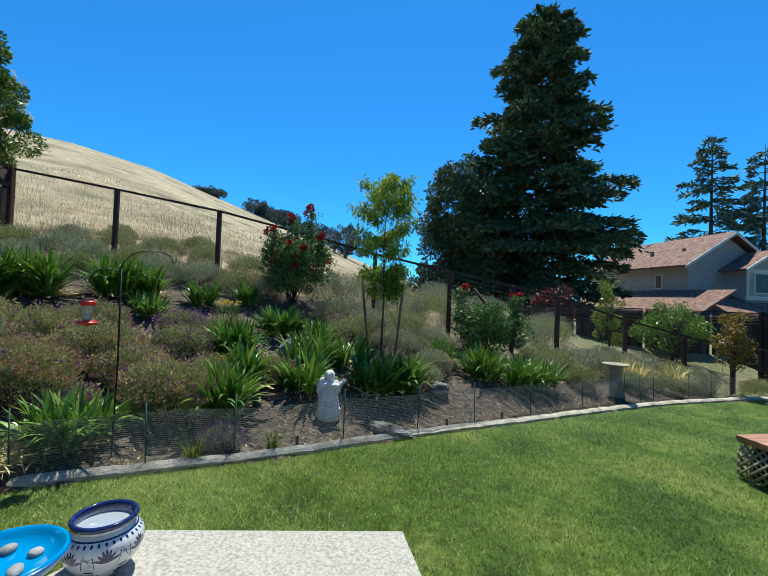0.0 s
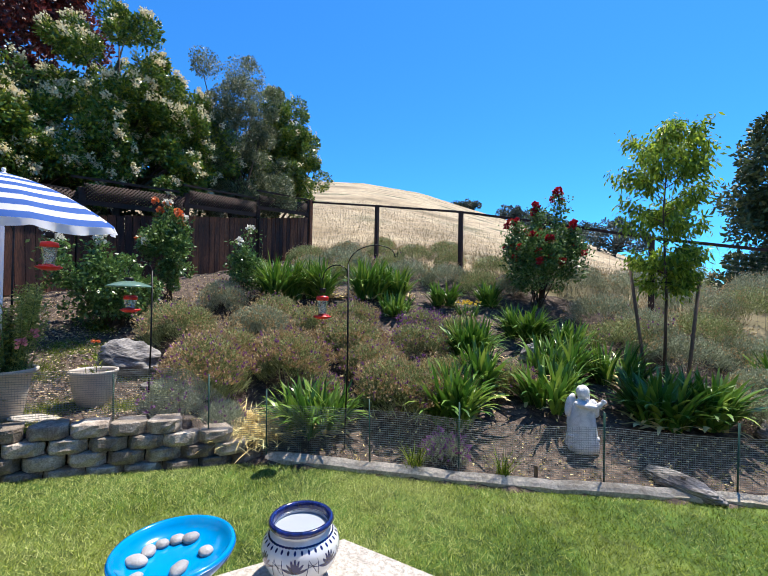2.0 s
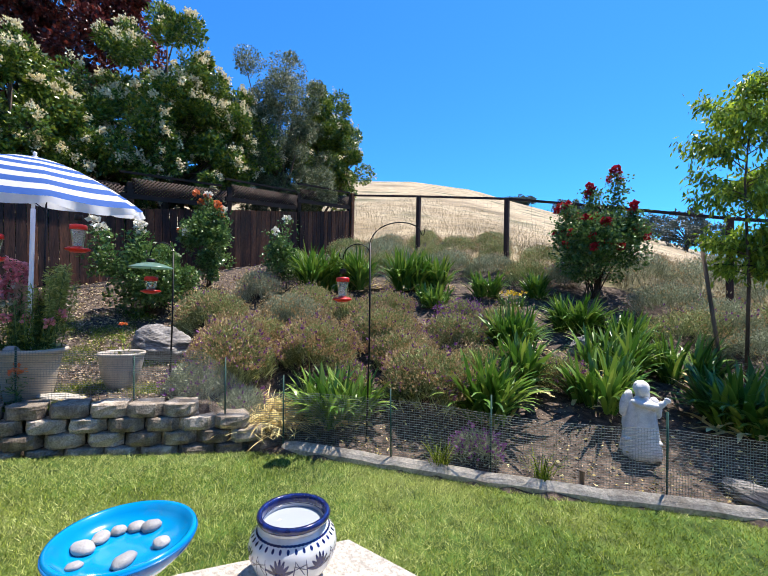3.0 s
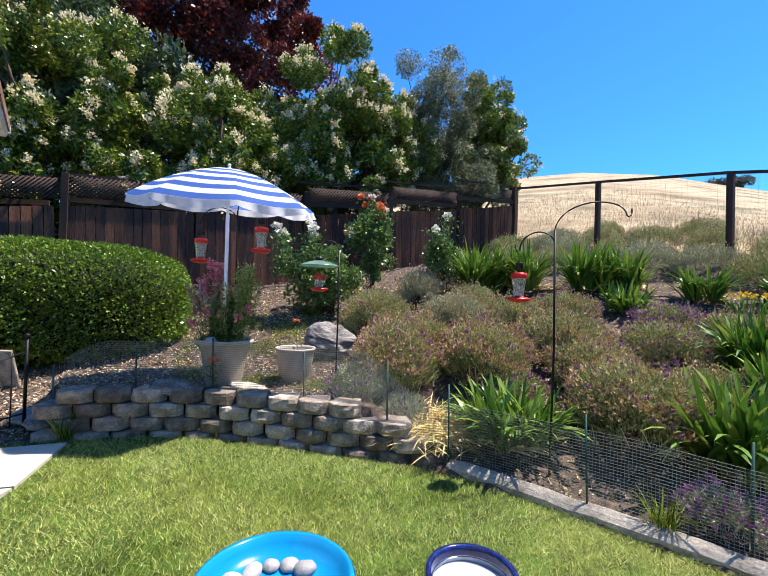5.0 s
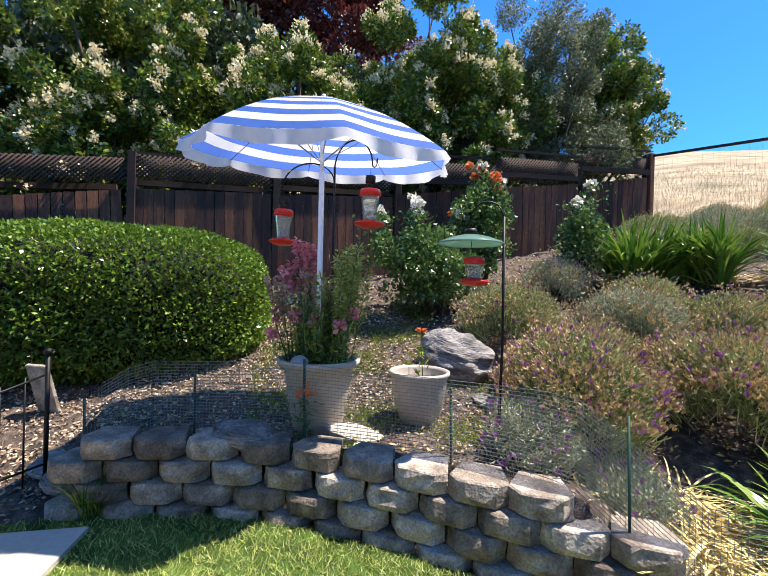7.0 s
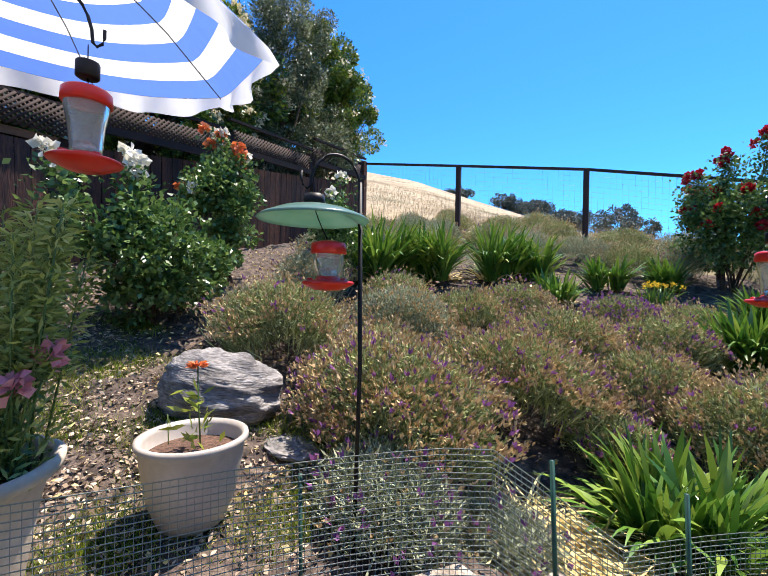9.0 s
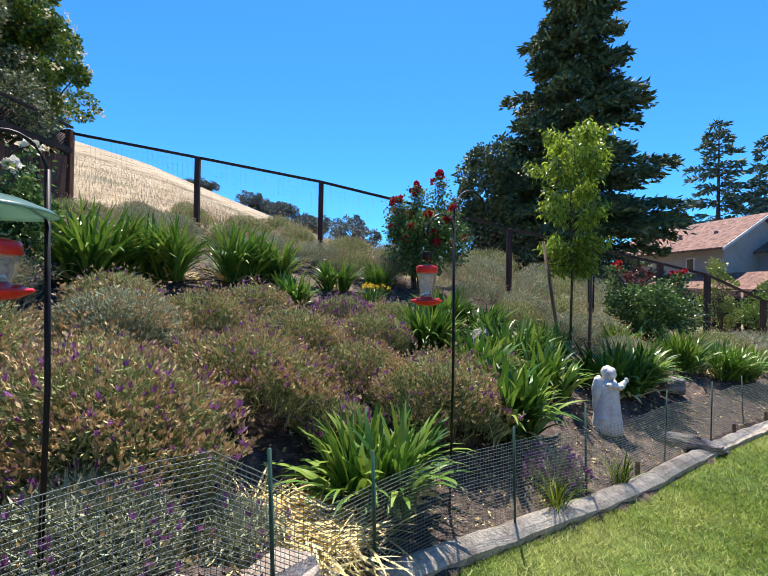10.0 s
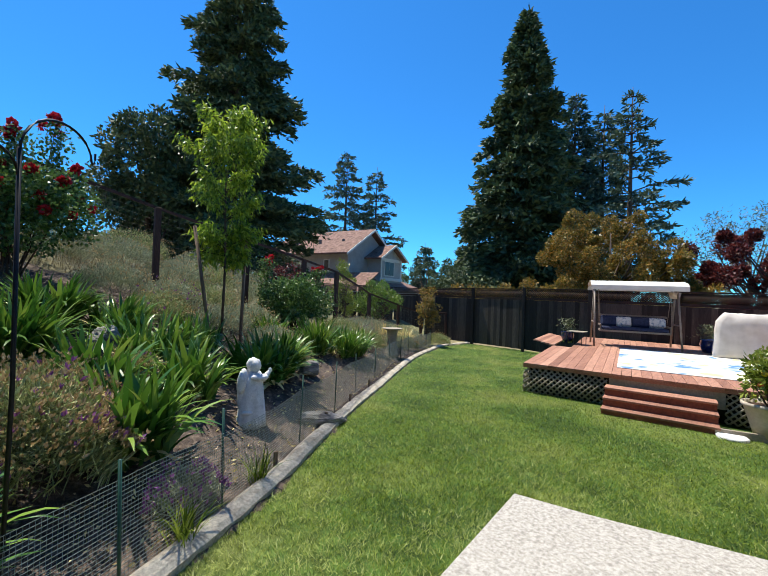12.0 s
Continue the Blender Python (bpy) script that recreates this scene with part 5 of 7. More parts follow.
# ---- statue, boulders ----
def statue(x, y, z):
    bm = lathe([(0.001, 0), (0.17, 0.0), (0.165, 0.07), (0.145, 0.2), (0.125, 0.34), (0.115, 0.44), (0.1, 0.5), (0.055, 0.54), (0.04, 0.56), (0.001, 0.57)], 36, 0.05)
    for v in bm.verts:
        a = math.atan2(v.co.y, v.co.x)
        k = 1 + 0.05 * math.sin(9 * a + v.co.z * 3) * (1 - v.co.z / 0.6)
        v.co.x *= k
        v.co.y *= k * 0.8
    def blob(c, s, turn=0.0, tilt=0.0, sub=3):
        m = Matrix.Translation(c) @ Matrix.Rotation(turn, 4, "Z") @ Matrix.Rotation(tilt, 4, "Y") @ Matrix.Diagonal((*s, 1))
        r = bmesh.ops.create_icosphere(bm, subdivisions=sub, radius=1, matrix=m)
        for v in r["verts"]:
            v.co += 0.006 * noise.noise_vector(v.co * 28)
    blob((0, -0.02, 0.615), (0.06, 0.06, 0.072))
    blob((0, 0.012, 0.625), (0.07, 0.06, 0.07))
    blob((0.015, 0.03, 0.565), (0.06, 0.04, 0.07))
    blob((-0.12, 0.035, 0.47), (0.05, 0.05, 0.13), 0.2, 0.25)
    blob((-0.115, 0.05, 0.36), (0.028, 0.04, 0.17), 0.1, 0.12)
    blob((0.115, 0.03, 0.45), (0.05, 0.05, 0.1), -0.2, -0.25)
    blob((0.05, -0.085, 0.49), (0.09, 0.04, 0.035), 0.3, 0.1)
    blob((-0.03, -0.085, 0.5), (0.075, 0.035, 0.035), -0.3, 0.2)
    blob((0.13, -0.06, 0.49), (0.03, 0.028, 0.08), 0, 0.85)
    blob((0.19, -0.065, 0.545), (0.026, 0.014, 0.022), 0, 0.5)
    blob((-0.1, -0.02, 0.16), (0.06, 0.07, 0.03))
    blob((0.12, 0.0, 0.14), (0.05, 0.06, 0.03))
    for f in bm.faces:
        f.smooth = True
    return tagged(part("garden_statue", bm, mat=M_STATUE, at=pose(x, y, z, 0, 0, 20)), "white weathered stone garden statue on bare mulch", "statue")


statue(-0.70, 5.62, G(-0.7, 5.62) - 0.03).scale = (0.98, 0.98, 0.98)


def boulder(x, y, z, sx, sy, sz, rz, seed, label, group="boulders on the bank", mat=None):
    bm = bmesh.new()
    bmesh.ops.create_icosphere(bm, subdivisions=5, radius=1)
    o = Vector((seed * 3.1, seed * 1.7, 0))
    for v in bm.verts:
        c = v.co.copy()
        v.co = c * (1 + 0.22 * noise.noise(c * 1.1 + o) + 0.09 * noise.noise(c * 3 + o) + 0.08 * noise.noise(Vector((c.x * 3, c.y * 3, c.z * 13)) + o) + 0.03 * noise.noise(c * 14 + o))
        v.co.z = max(v.co.z, -0.6)
        v.co.x *= sx
        v.co.y *= sy
        v.co.z *= sz
    for f in bm.faces:
        f.smooth = seed % 2 == 0
    return tagged(part("boulder", bm, mat=mat or M_ROCK, at=pose(x, y, z, 0, 8, rz)), label, "boulder", group)


boulder(-5.58, 3.22, G(-5.58, 3.22) + 0.12, 0.37, 0.26, 0.24, 32, 2, "large grey furrowed boulder beside the lavender")
boulder(-4.98, 3.3, G(-4.98, 3.3) - 0.005, 0.19, 0.14, 0.035, 10, 4, "flat tan stone beside the furrowed boulder")
boulder(1.0, 6.95, G(1.0, 6.95) + 0.1, 0.2, 0.14, 0.14, 10, 6, "rough grey stone on open mulch")
boulder(0.15, 5.55, G(0.15, 5.55) + 0.03, 0.3, 0.15, 0.08, -12, 8, "flat grey stone near the curb")
boulder(0.25, 7.2, G(0.25, 7.2) + 0.05, 0.1, 0.1, 0.1, 0, 10, "small grey stone under the dark lilies")
boulder(-1.65, 7.1, G(-1.65, 7.1) + 0.12, 0.16, 0.14, 0.2, 0, 12, "upright dark stone behind the lilies")
boulder(-5.28, 0.2, 0.12, 0.17, 0.12, 0.06, 30, 14, "pale broken stone beside the iron fence")
boulder(-5.02, 0.36, 0.12, 0.14, 0.1, 0.05, 60, 16, "pale stone at the wall's foot")
boulder(-4.75, 1.42, 0.43, 0.2, 0.16, 0.07, 60, 18, "flat dark stone behind the wall's top")
boulder(-4.75, 2.1, 0.385, 0.2, 0.14, 0.035, 60, 20, "pale flat aggregate stone slab on the wall's top", mat=M_PATIO)

# ---- bird bath and patterned urn ----
bb = thing("bird_bath", -1.62, 1.79, float(lawn_z(-1.62)) + 0.02, "turquoise glazed bird bath with water and smooth pebbles", "bird bath")
bb.scale = (0.8, 0.8, 1.0)
part("pedestal", lathe([(0.001, 0), (0.17, 0), (0.175, 0.03), (0.12, 0.06), (0.085, 0.12), (0.075, 0.3), (0.09, 0.42), (0.13, 0.455), (0.14, 0.47)]), bb, mat=M_BLUE)
part("bowl", lathe([(0.001, 0.46), (0.12, 0.465), (0.22, 0.495), (0.285, 0.545), (0.298, 0.575), (0.292, 0.59), (0.275, 0.588), (0.262, 0.565), (0.21, 0.533), (0.1, 0.527), (0.001, 0.526)], 64), bb, mat=M_BLUE)
part("rim_band", lathe([(0.262, 0.529), (0.288, 0.548), (0.301, 0.574), (0.297, 0.583), (0.2985, 0.5745), (0.286, 0.5475), (0.262, 0.527)], 64), bb, mat=M_BLUERIM)
for i, (px, py, s, st) in enumerate(((0.07, 0.15, 0.042, 0.9), (0.0, 0.165, 0.036, 1.0), (-0.07, 0.15, 0.034, 0.9), (-0.13, 0.105, 0.034, 1.5), (-0.175, 0.03, 0.04, 1.4), (-0.16, -0.09, 0.026, 1.2), (0.03, -0.1, 0.036, 1.5), (0.15, 0.0, 0.036, 1.0))):
    a = radians(58)
    qx, qy = px * math.cos(a) - py * math.sin(a), px * math.sin(a) + py * math.cos(a)
    bm = bmesh.new()
    bmesh.ops.create_icosphere(bm, subdivisions=3, radius=1)
    for v in bm.verts:
        v.co *= 1 + 0.12 * noise.noise(v.co * 1.5 + Vector((i, 0, 0)))
        v.co = Vector((v.co.x * s * st * 0.85, v.co.y * s * 0.85, v.co.z * s * 0.5))
    for f in bm.faces:
        f.smooth = True
    tagged(part("pebble", bm, mat=M_PEBBLE, at=pose(-1.62 + qx * 0.8, 1.79 + qy * 0.8, float(lawn_z(-1.62)) + 0.02 + 0.527 + s * 0.35, 0, 0, i * 50)), "smooth grey river pebble in the turquoise bowl", "pebble", "pebbles in the bird bath")

URN = [(0.001, 0), (0.14, 0.0), (0.15, 0.012), (0.2, 0.05), (0.252, 0.11), (0.276, 0.165), (0.278, 0.205), (0.262, 0.243), (0.222, 0.275), (0.198, 0.295), (0.197, 0.312)]
ux, uy, uz = -1.70, 2.58, float(lawn_z(-1.7)) + 0.022
urn = thing("patterned_urn", ux, uy, uz, "white glazed urn with painted cobalt fans, full of water", "urn")
urn.scale = (0.8, 0.8, 0.98)
part("body", lathe(URN, 64), urn, mat=M_GLAZE)
part("lip", lathe([(0.193, 0.305), (0.226, 0.318), (0.235, 0.335), (0.224, 0.35), (0.205, 0.35), (0.198, 0.338), (0.196, 0.31)], 64), urn, "cobalt blue rolled lip", mat=M_COBALT)
part("lining", lathe([(0.204, 0.348), (0.198, 0.33), (0.2, 0.27), (0.19, 0.2), (0.001, 0.19)], 48), urn, mat=M_GLAZE)
part("water", lathe([(0.001, 0.285), (0.197, 0.285)], 48), urn, "still water reflecting the sky", mat=M_WATER)


def urn_r(z):
    return float(np.interp(z, [p[1] for p in URN], [p[0] for p in URN]))


def urn_paint():
    vs, fs = [], []

    def dab(a0, z0, a1, z1, w):
        n = 5
        rows = []
        for i in range(n + 1):
            t = i / n
            a, z = a0 + (a1 - a0) * t, z0 + (z1 - z0) * t
            ww = w * math.sin(math.pi * min(0.97, 0.08 + t * 0.85)) ** 0.7
            la, lz = -(z1 - z0), (a1 - a0) * 0.23
            ln = math.hypot(la, lz) + 1e-9
            row = []
            for sg in (-1, 1):
                aa, zz = a + sg * ww * la / ln / 0.23, z + sg * ww * lz / ln
                r = urn_r(zz) + 0.0016
                row.append((r * math.cos(aa), r * math.sin(aa), zz))
            rows.append(row)
        for row in rows:
            vs.extend(row)
        b = len(vs) - 2 * (n + 1)
        for i in range(n):
            fs.append((b + 2 * i, b + 2 * i + 1, b + 2 * i + 3, b + 2 * i + 2))
    for k in range(7):
        a = k * 2 * math.pi / 7
        for j in range(-3, 4):
            dab(a, 0.155, a + j * 0.1, 0.155 + 0.075 * math.cos(j * 0.42), 0.0085)
        for j in range(-2, 3):
            dab(a + 0.45, 0.03, a + 0.45 + j * 0.11, 0.03 + 0.055 * math.cos(j * 0.4), 0.007)
        dab(a + 0.3, 0.1, a + 0.6, 0.1, 0.006)
        dab(a + 0.28, 0.12, a + 0.34, 0.22, 0.0025)
        dab(a + 0.62, 0.12, a + 0.56, 0.22, 0.0025)
        dab(a + 0.3, 0.18, a + 0.6, 0.2, 0.002)
        dab(a + 0.3, 0.2, a + 0.6, 0.17, 0.002)
        dab(a + 0.34, 0.22, a + 0.56, 0.14, 0.002)
    for k in range(34):
        a = k * 2 * math.pi / 34
        dab(a, 0.262, a + 0.02, 0.245, 0.008)
    for k in range(60):
        a = k * 2 * math.pi / 60
        dab(a, 0.27, a + 0.12, 0.272, 0.0045)
        dab(a, 0.012, a + 0.12, 0.014, 0.004)
    return mesh_of("painted_fans", vs, fs, M_COBALT, True)


part("painted_fans", urn_paint(), urn, "cobalt painted fans and bands")


# ---- planter pots ----
def flower_spires(root, spread, stalks, rng):
    """Stalks with narrow leaves; each kind: count, height range, side, leaf material, bloom material, blooms' share of the stalk."""
    P, O, stems = {}, {}, []
    for count, h0, h1, side, leaf_mat, bloom, share in stalks:
        for _ in range(count):
            a, rr = rng.uniform(0, 6.28), spread * rng.uniform(0, 1) ** 0.5
            b = np.array([math.cos(a) * rr * 0.8 + side[0] * 0.6, math.sin(a) * rr * 0.8 + side[1] * 0.6, -0.02])
            h = rng.uniform(h0, h1)
            t = np.array([b[0] * 1.45, b[1] * 1.45, 0]) + np.array([rng.normal(0, 0.035), rng.normal(0, 0.035), h])
            m = (b + t) / 2 + np.array([rng.normal(0, 0.02), rng.normal(0, 0.02), 0])
            stems.append([(b, 0.004), (m, 0.0035), (t, 0.002)])
            k = int(60 * h / 0.6)
            q = rng.uniform(0.0, 0.93, (k, 1)) ** 1.25
            P.setdefault(leaf_mat, []).append(b + (t - b) * q + rng.normal(0, 0.016, (k, 3)))
            O.setdefault(leaf_mat, []).append(np.c_[rng.normal(0, 1, (k, 2)), rng.uniform(0.1, 1.2, k)])
            if bloom is not None:
                whorl = max(3, int(share * h / 0.022))
                for w in range(whorl):
                    c = t + (b - t) * (w / whorl) * share
                    size = 0.022 + 0.008 * min(1, w / 3)
                    o = np.c_[rng.normal(0, 1, (9, 2)), rng.normal(0.15, 0.35, 9)]
                    P.setdefault(bloom, []).append(c + unit(o) * size * 0.5)
                    O.setdefault(bloom, []).append(o)
    tube_part("stem_growth", stems, L_ROSE, root, sides=4)
    for mat in P:
        p, o = np.concatenate(P[mat]), unit(np.concatenate(O[mat]))
        petal = "petal" in mat.name or "blossom" in mat.name
        name = "blossom" if petal else "foliage"
        part(name, leaf_mesh(name, p, o, 0.042 if petal else 0.05, 0.036 if petal else 0.012, mat, rng, spread=0.35), root)


pa = thing("flower_pot", -4.98, 1.89, 0.36, "tall cream scrolled pot of pink snapdragons by the wall", "flower pot")
part("pot", lathe([(0.001, 0.0), (0.165, 0.0), (0.175, 0.02), (0.22, 0.3), (0.245, 0.44), (0.285, 0.452), (0.29, 0.485), (0.272, 0.495), (0.25, 0.485), (0.24, 0.4), (0.2, 0.3), (0.001, 0.3)], 48), pa, mat=M_POTTAN)
part("soil", lathe([(0.001, 0.445), (0.24, 0.44)], 32), pa, mat=M_SOIL)
scr = []
for s in (-1, 1):
    pts = []
    for i in range(26):
        t = i / 25
        a = -0.95 + s * (0.08 + 0.5 * t)
        zz = 0.3 + 0.05 * math.sin(t * 7) * (1 - t * 0.5)
        r = 0.225 + (zz - 0.3) * 0.18 + 0.001
        pts.append(((r * math.cos(a), r * math.sin(a), zz), 0.005 * (1 - 0.6 * t)))
    scr.append(pts)
tube_part("scroll_relief", scr, M_POTTAN, pa, sides=6)
pr = np.random.default_rng(77)
plant = thing("snapdragon_plants", -4.98, 1.89, 0.80, "pink, peach and white snapdragons with seeded green spires", "flowers")
LEFT, RIGHT, MID = (-0.07, -0.13), (0.08, 0.13), (0.0, 0.0)
flower_spires(plant, 0.17, [
    (46, 0.22, 0.46, MID, L_CITRUS, None, 0),
    (50, 0.25, 0.55, MID, L_SNAP, None, 0),
    (9, 0.6, 0.9, LEFT, L_SNAP, L_PETALPINK, 0.26),
    (3, 0.5, 0.66, (-0.14, -0.22), L_SNAP, L_PETALWHITE, 0.35),
    (7, 0.45, 0.66, LEFT, L_SNAP, L_FADED, 0.4),
    (14, 0.58, 0.84, RIGHT, L_SEEDED, L_SEEDED, 0.6),
    (4, 0.3, 0.55, RIGHT, L_SNAP, L_PETALPINK, 0.16),
    (3, 0.2, 0.4, (-0.03, -0.22), L_SNAP, L_PETALPINK, 0.2)], pr)
pk = bmesh.new()
bmesh.ops.create_icosphere(pk, subdivisions=3, radius=0.06)
for v in pk.verts:
    v.co.z *= 0.8
for f in pk.faces:
    f.smooth = True
tagged(part("round_stone", pk, mat=M_PEBBLE, at=pose(-4.82, 1.74, 0.85)), "round grey stone lying on the pot's soil", "stone")

pb = thing("flower_pot", -4.90, 2.62, 0.385, "round warm-grey glazed pot with bare red soil", "flower pot")
part("pot", lathe([(0.001, 0.0), (0.12, 0.0), (0.135, 0.015), (0.175, 0.12), (0.2, 0.26), (0.208, 0.33), (0.225, 0.352), (0.222, 0.37), (0.205, 0.372), (0.192, 0.35), (0.18, 0.2), (0.001, 0.2)], 48), pb, mat=M_POTGREY)
part("soil", lathe([(0.001, 0.312), (0.187, 0.3)], 32), pb, mat=M_SOIL)
zin = thing("zinnia_seedling", -4.9, 2.62, 0.69, "thin seedling with a single orange-red flower", "flowering plant")
tube_part("stem", [[((0.02, 0.02, 0), 0.004), ((0.03, 0.0, 0.2), 0.003), ((0.02, 0.0, 0.36), 0.003)], [((-0.14, -0.03, 0), 0.003), ((-0.15, -0.03, 0.13), 0.002)]], L_ROSE, zin, sides=5)
q = np.c_[pr.normal(0, 0.03, 46), pr.normal(0, 0.03, 46), pr.uniform(0.0, 0.26, 46)]
part("leaves", leaf_mesh("leaves", q, np.c_[pr.normal(0, 1, (46, 2)), np.full(46, 0.4)], 0.07, 0.02, L_CITRUS, pr), zin)
q = np.tile([[0.02, 0.0, 0.36]], (34, 1))
part("bloom", leaf_mesh("bloom", q, np.c_[pr.normal(0, 1, (34, 2)), pr.uniform(0, 0.5, 34)], 0.042, 0.02, L_PETALORANGE, pr, spread=0.2), zin)
or_ = thing("orange_flower", -4.66, 1.77, 0.41, "leafy stem with an orange bloom rising through the net", "flowering plant")
q = np.c_[pr.normal(0, 0.025, 140), pr.normal(0, 0.025, 140), pr.uniform(-0.05, 0.24, 140)]
part("leaves", leaf_mesh("leaves", q, np.c_[pr.normal(0, 1, (140, 2)), pr.uniform(0, 1, 140)], 0.06, 0.014, L_ROSE, pr), or_)
q = np.tile([[0.0, 0.0, 0.28]], (50, 1)) + pr.normal(0, 0.018, (50, 3))
part("bloom", leaf_mesh("bloom", q, np.c_[pr.normal(0, 1, (50, 2)), pr.uniform(0, 0.8, 50)], 0.04, 0.03, L_PETALORANGE, pr), or_)
tp = thing("saucer_pot", -6.35, 4.55, G(-6.35, 4.55), "low terracotta bowl half hidden by the rose", "flower pot")
part("bowl", lathe([(0.001, 0), (0.15, 0), (0.2, 0.09), (0.215, 0.1), (0.2, 0.105), (0.18, 0.06), (0.001, 0.05)], 32), tp, mat=M_TERRA)


# ---- feeders on hooked poles ----
def feeder(x, y, top, label, clear=M_CLEAR, s=1.0, squat=False, hang=0.12, weight=True):
    root = thing("hummingbird_feeder", x, y, top, label, "bird feeder", "hummingbird feeders")
    root.scale = (s, s, s)
    k = 0.62 if squat else 1.0
    part("cap", lathe([(0.001, 0.012), (0.03, 0.012), (0.07, 0.003), (0.078, -0.006), (0.08, -0.045), (0.074, -0.05), (0.001, -0.045)], 36), root, mat=M_RED)
    part("bottle", lathe([(0.07, -0.046), (0.069, -0.07), (0.058 if not squat else 0.068, -0.046 - 0.08 * k), (0.05, -0.046 - 0.16 * k), (0.052, -0.046 - 0.2 * k), (0.046, -0.046 - 0.2 * k), (0.046, -0.046 - 0.158 * k), (0.054, -0.13 * k), (0.064, -0.07), (0.066, -0.048)], 36), root, "clear plastic nectar bottle", mat=clear)
    b = -0.046 - 0.2 * k
    part("nectar", lathe([(0.001, b + 0.055), (0.0455, b + 0.055), (0.0455, b + 0.004), (0.001, b + 0.004)], 30), root, "low remaining clear nectar", mat=clear)
    part("tray", lathe([(0.001, b + 0.022), (0.05, b + 0.02), (0.06, b + 0.006), (0.11, b), (0.118, b - 0.008), (0.112, b - 0.016), (0.06, b - 0.04), (0.001, b - 0.044)], 40), root, "shallow red feeding tray", mat=M_RED)
    for i in range(5):
        a = i * 1.2566
        part("port", lathe([(0.016, 0.0), (0.014, 0.008), (0.005, 0.01), (0.001, 0.004)], 14), root, mat=M_RED, at=pose(0.083 * math.cos(a), 0.083 * math.sin(a), b + 0.004))
    if weight:
        part("ant_moat", lathe([(0.001, 0.075), (0.036, 0.075), (0.038, 0.07), (0.038, 0.022 + 0.0), (0.034, 0.018), (0.001, 0.02)], 28), root, "small dark cup above the feeder", mat=M_IRON, at=pose(0, 0, 0.03))
        tube_part("hanger", [[((0, 0, 0.01), 0.002), ((0.006, 0, 0.03), 0.002), ((0, 0, 0.05), 0.002)], [((0, 0, 0.1), 0.002), ((0, 0, hang + 0.02), 0.002)]], M_IRON, root, sides=5)
    return root


def arc(p0, p1, rise, n=14, curl=0.05):
    """A shepherd's hook: rises from p0 over to p1 and turns up at its end."""
    p0, p1 = Vector(p0), Vector(p1)
    pts = []
    for i in range(n + 1):
        t = i / n
        a = math.pi * t
        c = p0.lerp(p1, (1 - math.cos(a)) / 2)
        c.z = p0.z + (p1.z - p0.z) * t + rise * math.sin(a)
        pts.append((c, 0.0058))
    d = (p1 - p0)
    d.z = 0
    d.normalize()
    for dx, dz in ((0.012, -0.012), (0.028, 0.0), (0.034, 0.02), (0.034, curl)):
        pts.append((p1 + d * dx + Vector((0, 0, dz)), 0.0055))
    return pts


def hook_pole(x, y, arms, label, top):
    z = G(x, y)
    root = thing("hook_pole", x, y, z, label, "shepherd's hook", "hooked garden poles")
    tube_part("pole", [[((0, 0, -0.1), 0.0085), ((0.012, 0.005, (top - z) * 0.5), 0.0085), ((0, 0, top - z), 0.0085)]], M_IRON, root, sides=8)
    for (sx, sz, ex, ey, ez, rise) in arms:
        tube_part("hook", [arc((0, 0, sz - z), (ex - x, ey - y, ez - z), rise)], M_IRON, root, sides=7)
    return root


hook_pole(-2.65, 4.06, [(0, 1.90, -2.34, 4.45, 2.02, 0.16), (0, 1.80, -2.84, 3.89, 1.76, 0.12)], "tall black iron hook pole with two arms on the bank", 1.92)
feeder(-2.84, 3.89, 1.575, "red and clear hummingbird feeder on the bank's pole", s=0.8, hang=0.17)
hook_pole(-5.09, 1.98, [(0, 2.22, -4.9, 2.22, 2.22, 0.2), (0, 2.12, -5.27, 1.62, 2.1, 0.16)], "black iron double hook pole beside the umbrella", 2.24)
feeder(-4.91, 2.21, 2.05, "red and clear hummingbird feeder under the umbrella", s=0.95, hang=0.15)
feeder(-5.26, 1.63, 1.92, "red hummingbird feeder with low nectar under the umbrella", s=0.92, hang=0.14)
hook_pole(-4.22, 2.86, [(0, 1.78, -4.31, 2.68, 1.76, 0.12)], "thin black iron hook pole beside the lavender", 1.8)
fd = feeder(-4.20, 2.66, 1.545, "squat red hummingbird feeder hung below a green dome", s=0.76, squat=True, weight=False)
dome = thing("rain_dome", -4.29, 2.68, 1.655, "translucent green dome above the squat feeder", "feeder dome")
part("dome", lathe([(0.001, 0.035), (0.05, 0.034), (0.12, 0.018), (0.185, -0.008), (0.2, -0.02), (0.197, -0.023), (0.183, -0.012), (0.12, 0.014), (0.001, 0.031)], 48), dome, mat=M_GREENDISC)
part("cup", lathe([(0.001, 0.07), (0.036, 0.07), (0.038, 0.04), (0.03, 0.033), (0.001, 0.033)], 24), dome, mat=M_IRON)
tube_part("hanger", [[((0.0, 0, 0.07), 0.002), ((0.0, 0, 0.1), 0.002)], [((0.0, 0, 0.03), 0.002), ((0.03, -0.01, -0.02), 0.002), ((0.06, -0.02, -0.06), 0.002), ((0.085, -0.02, -0.1), 0.002)]], M_IRON, dome, sides=5)


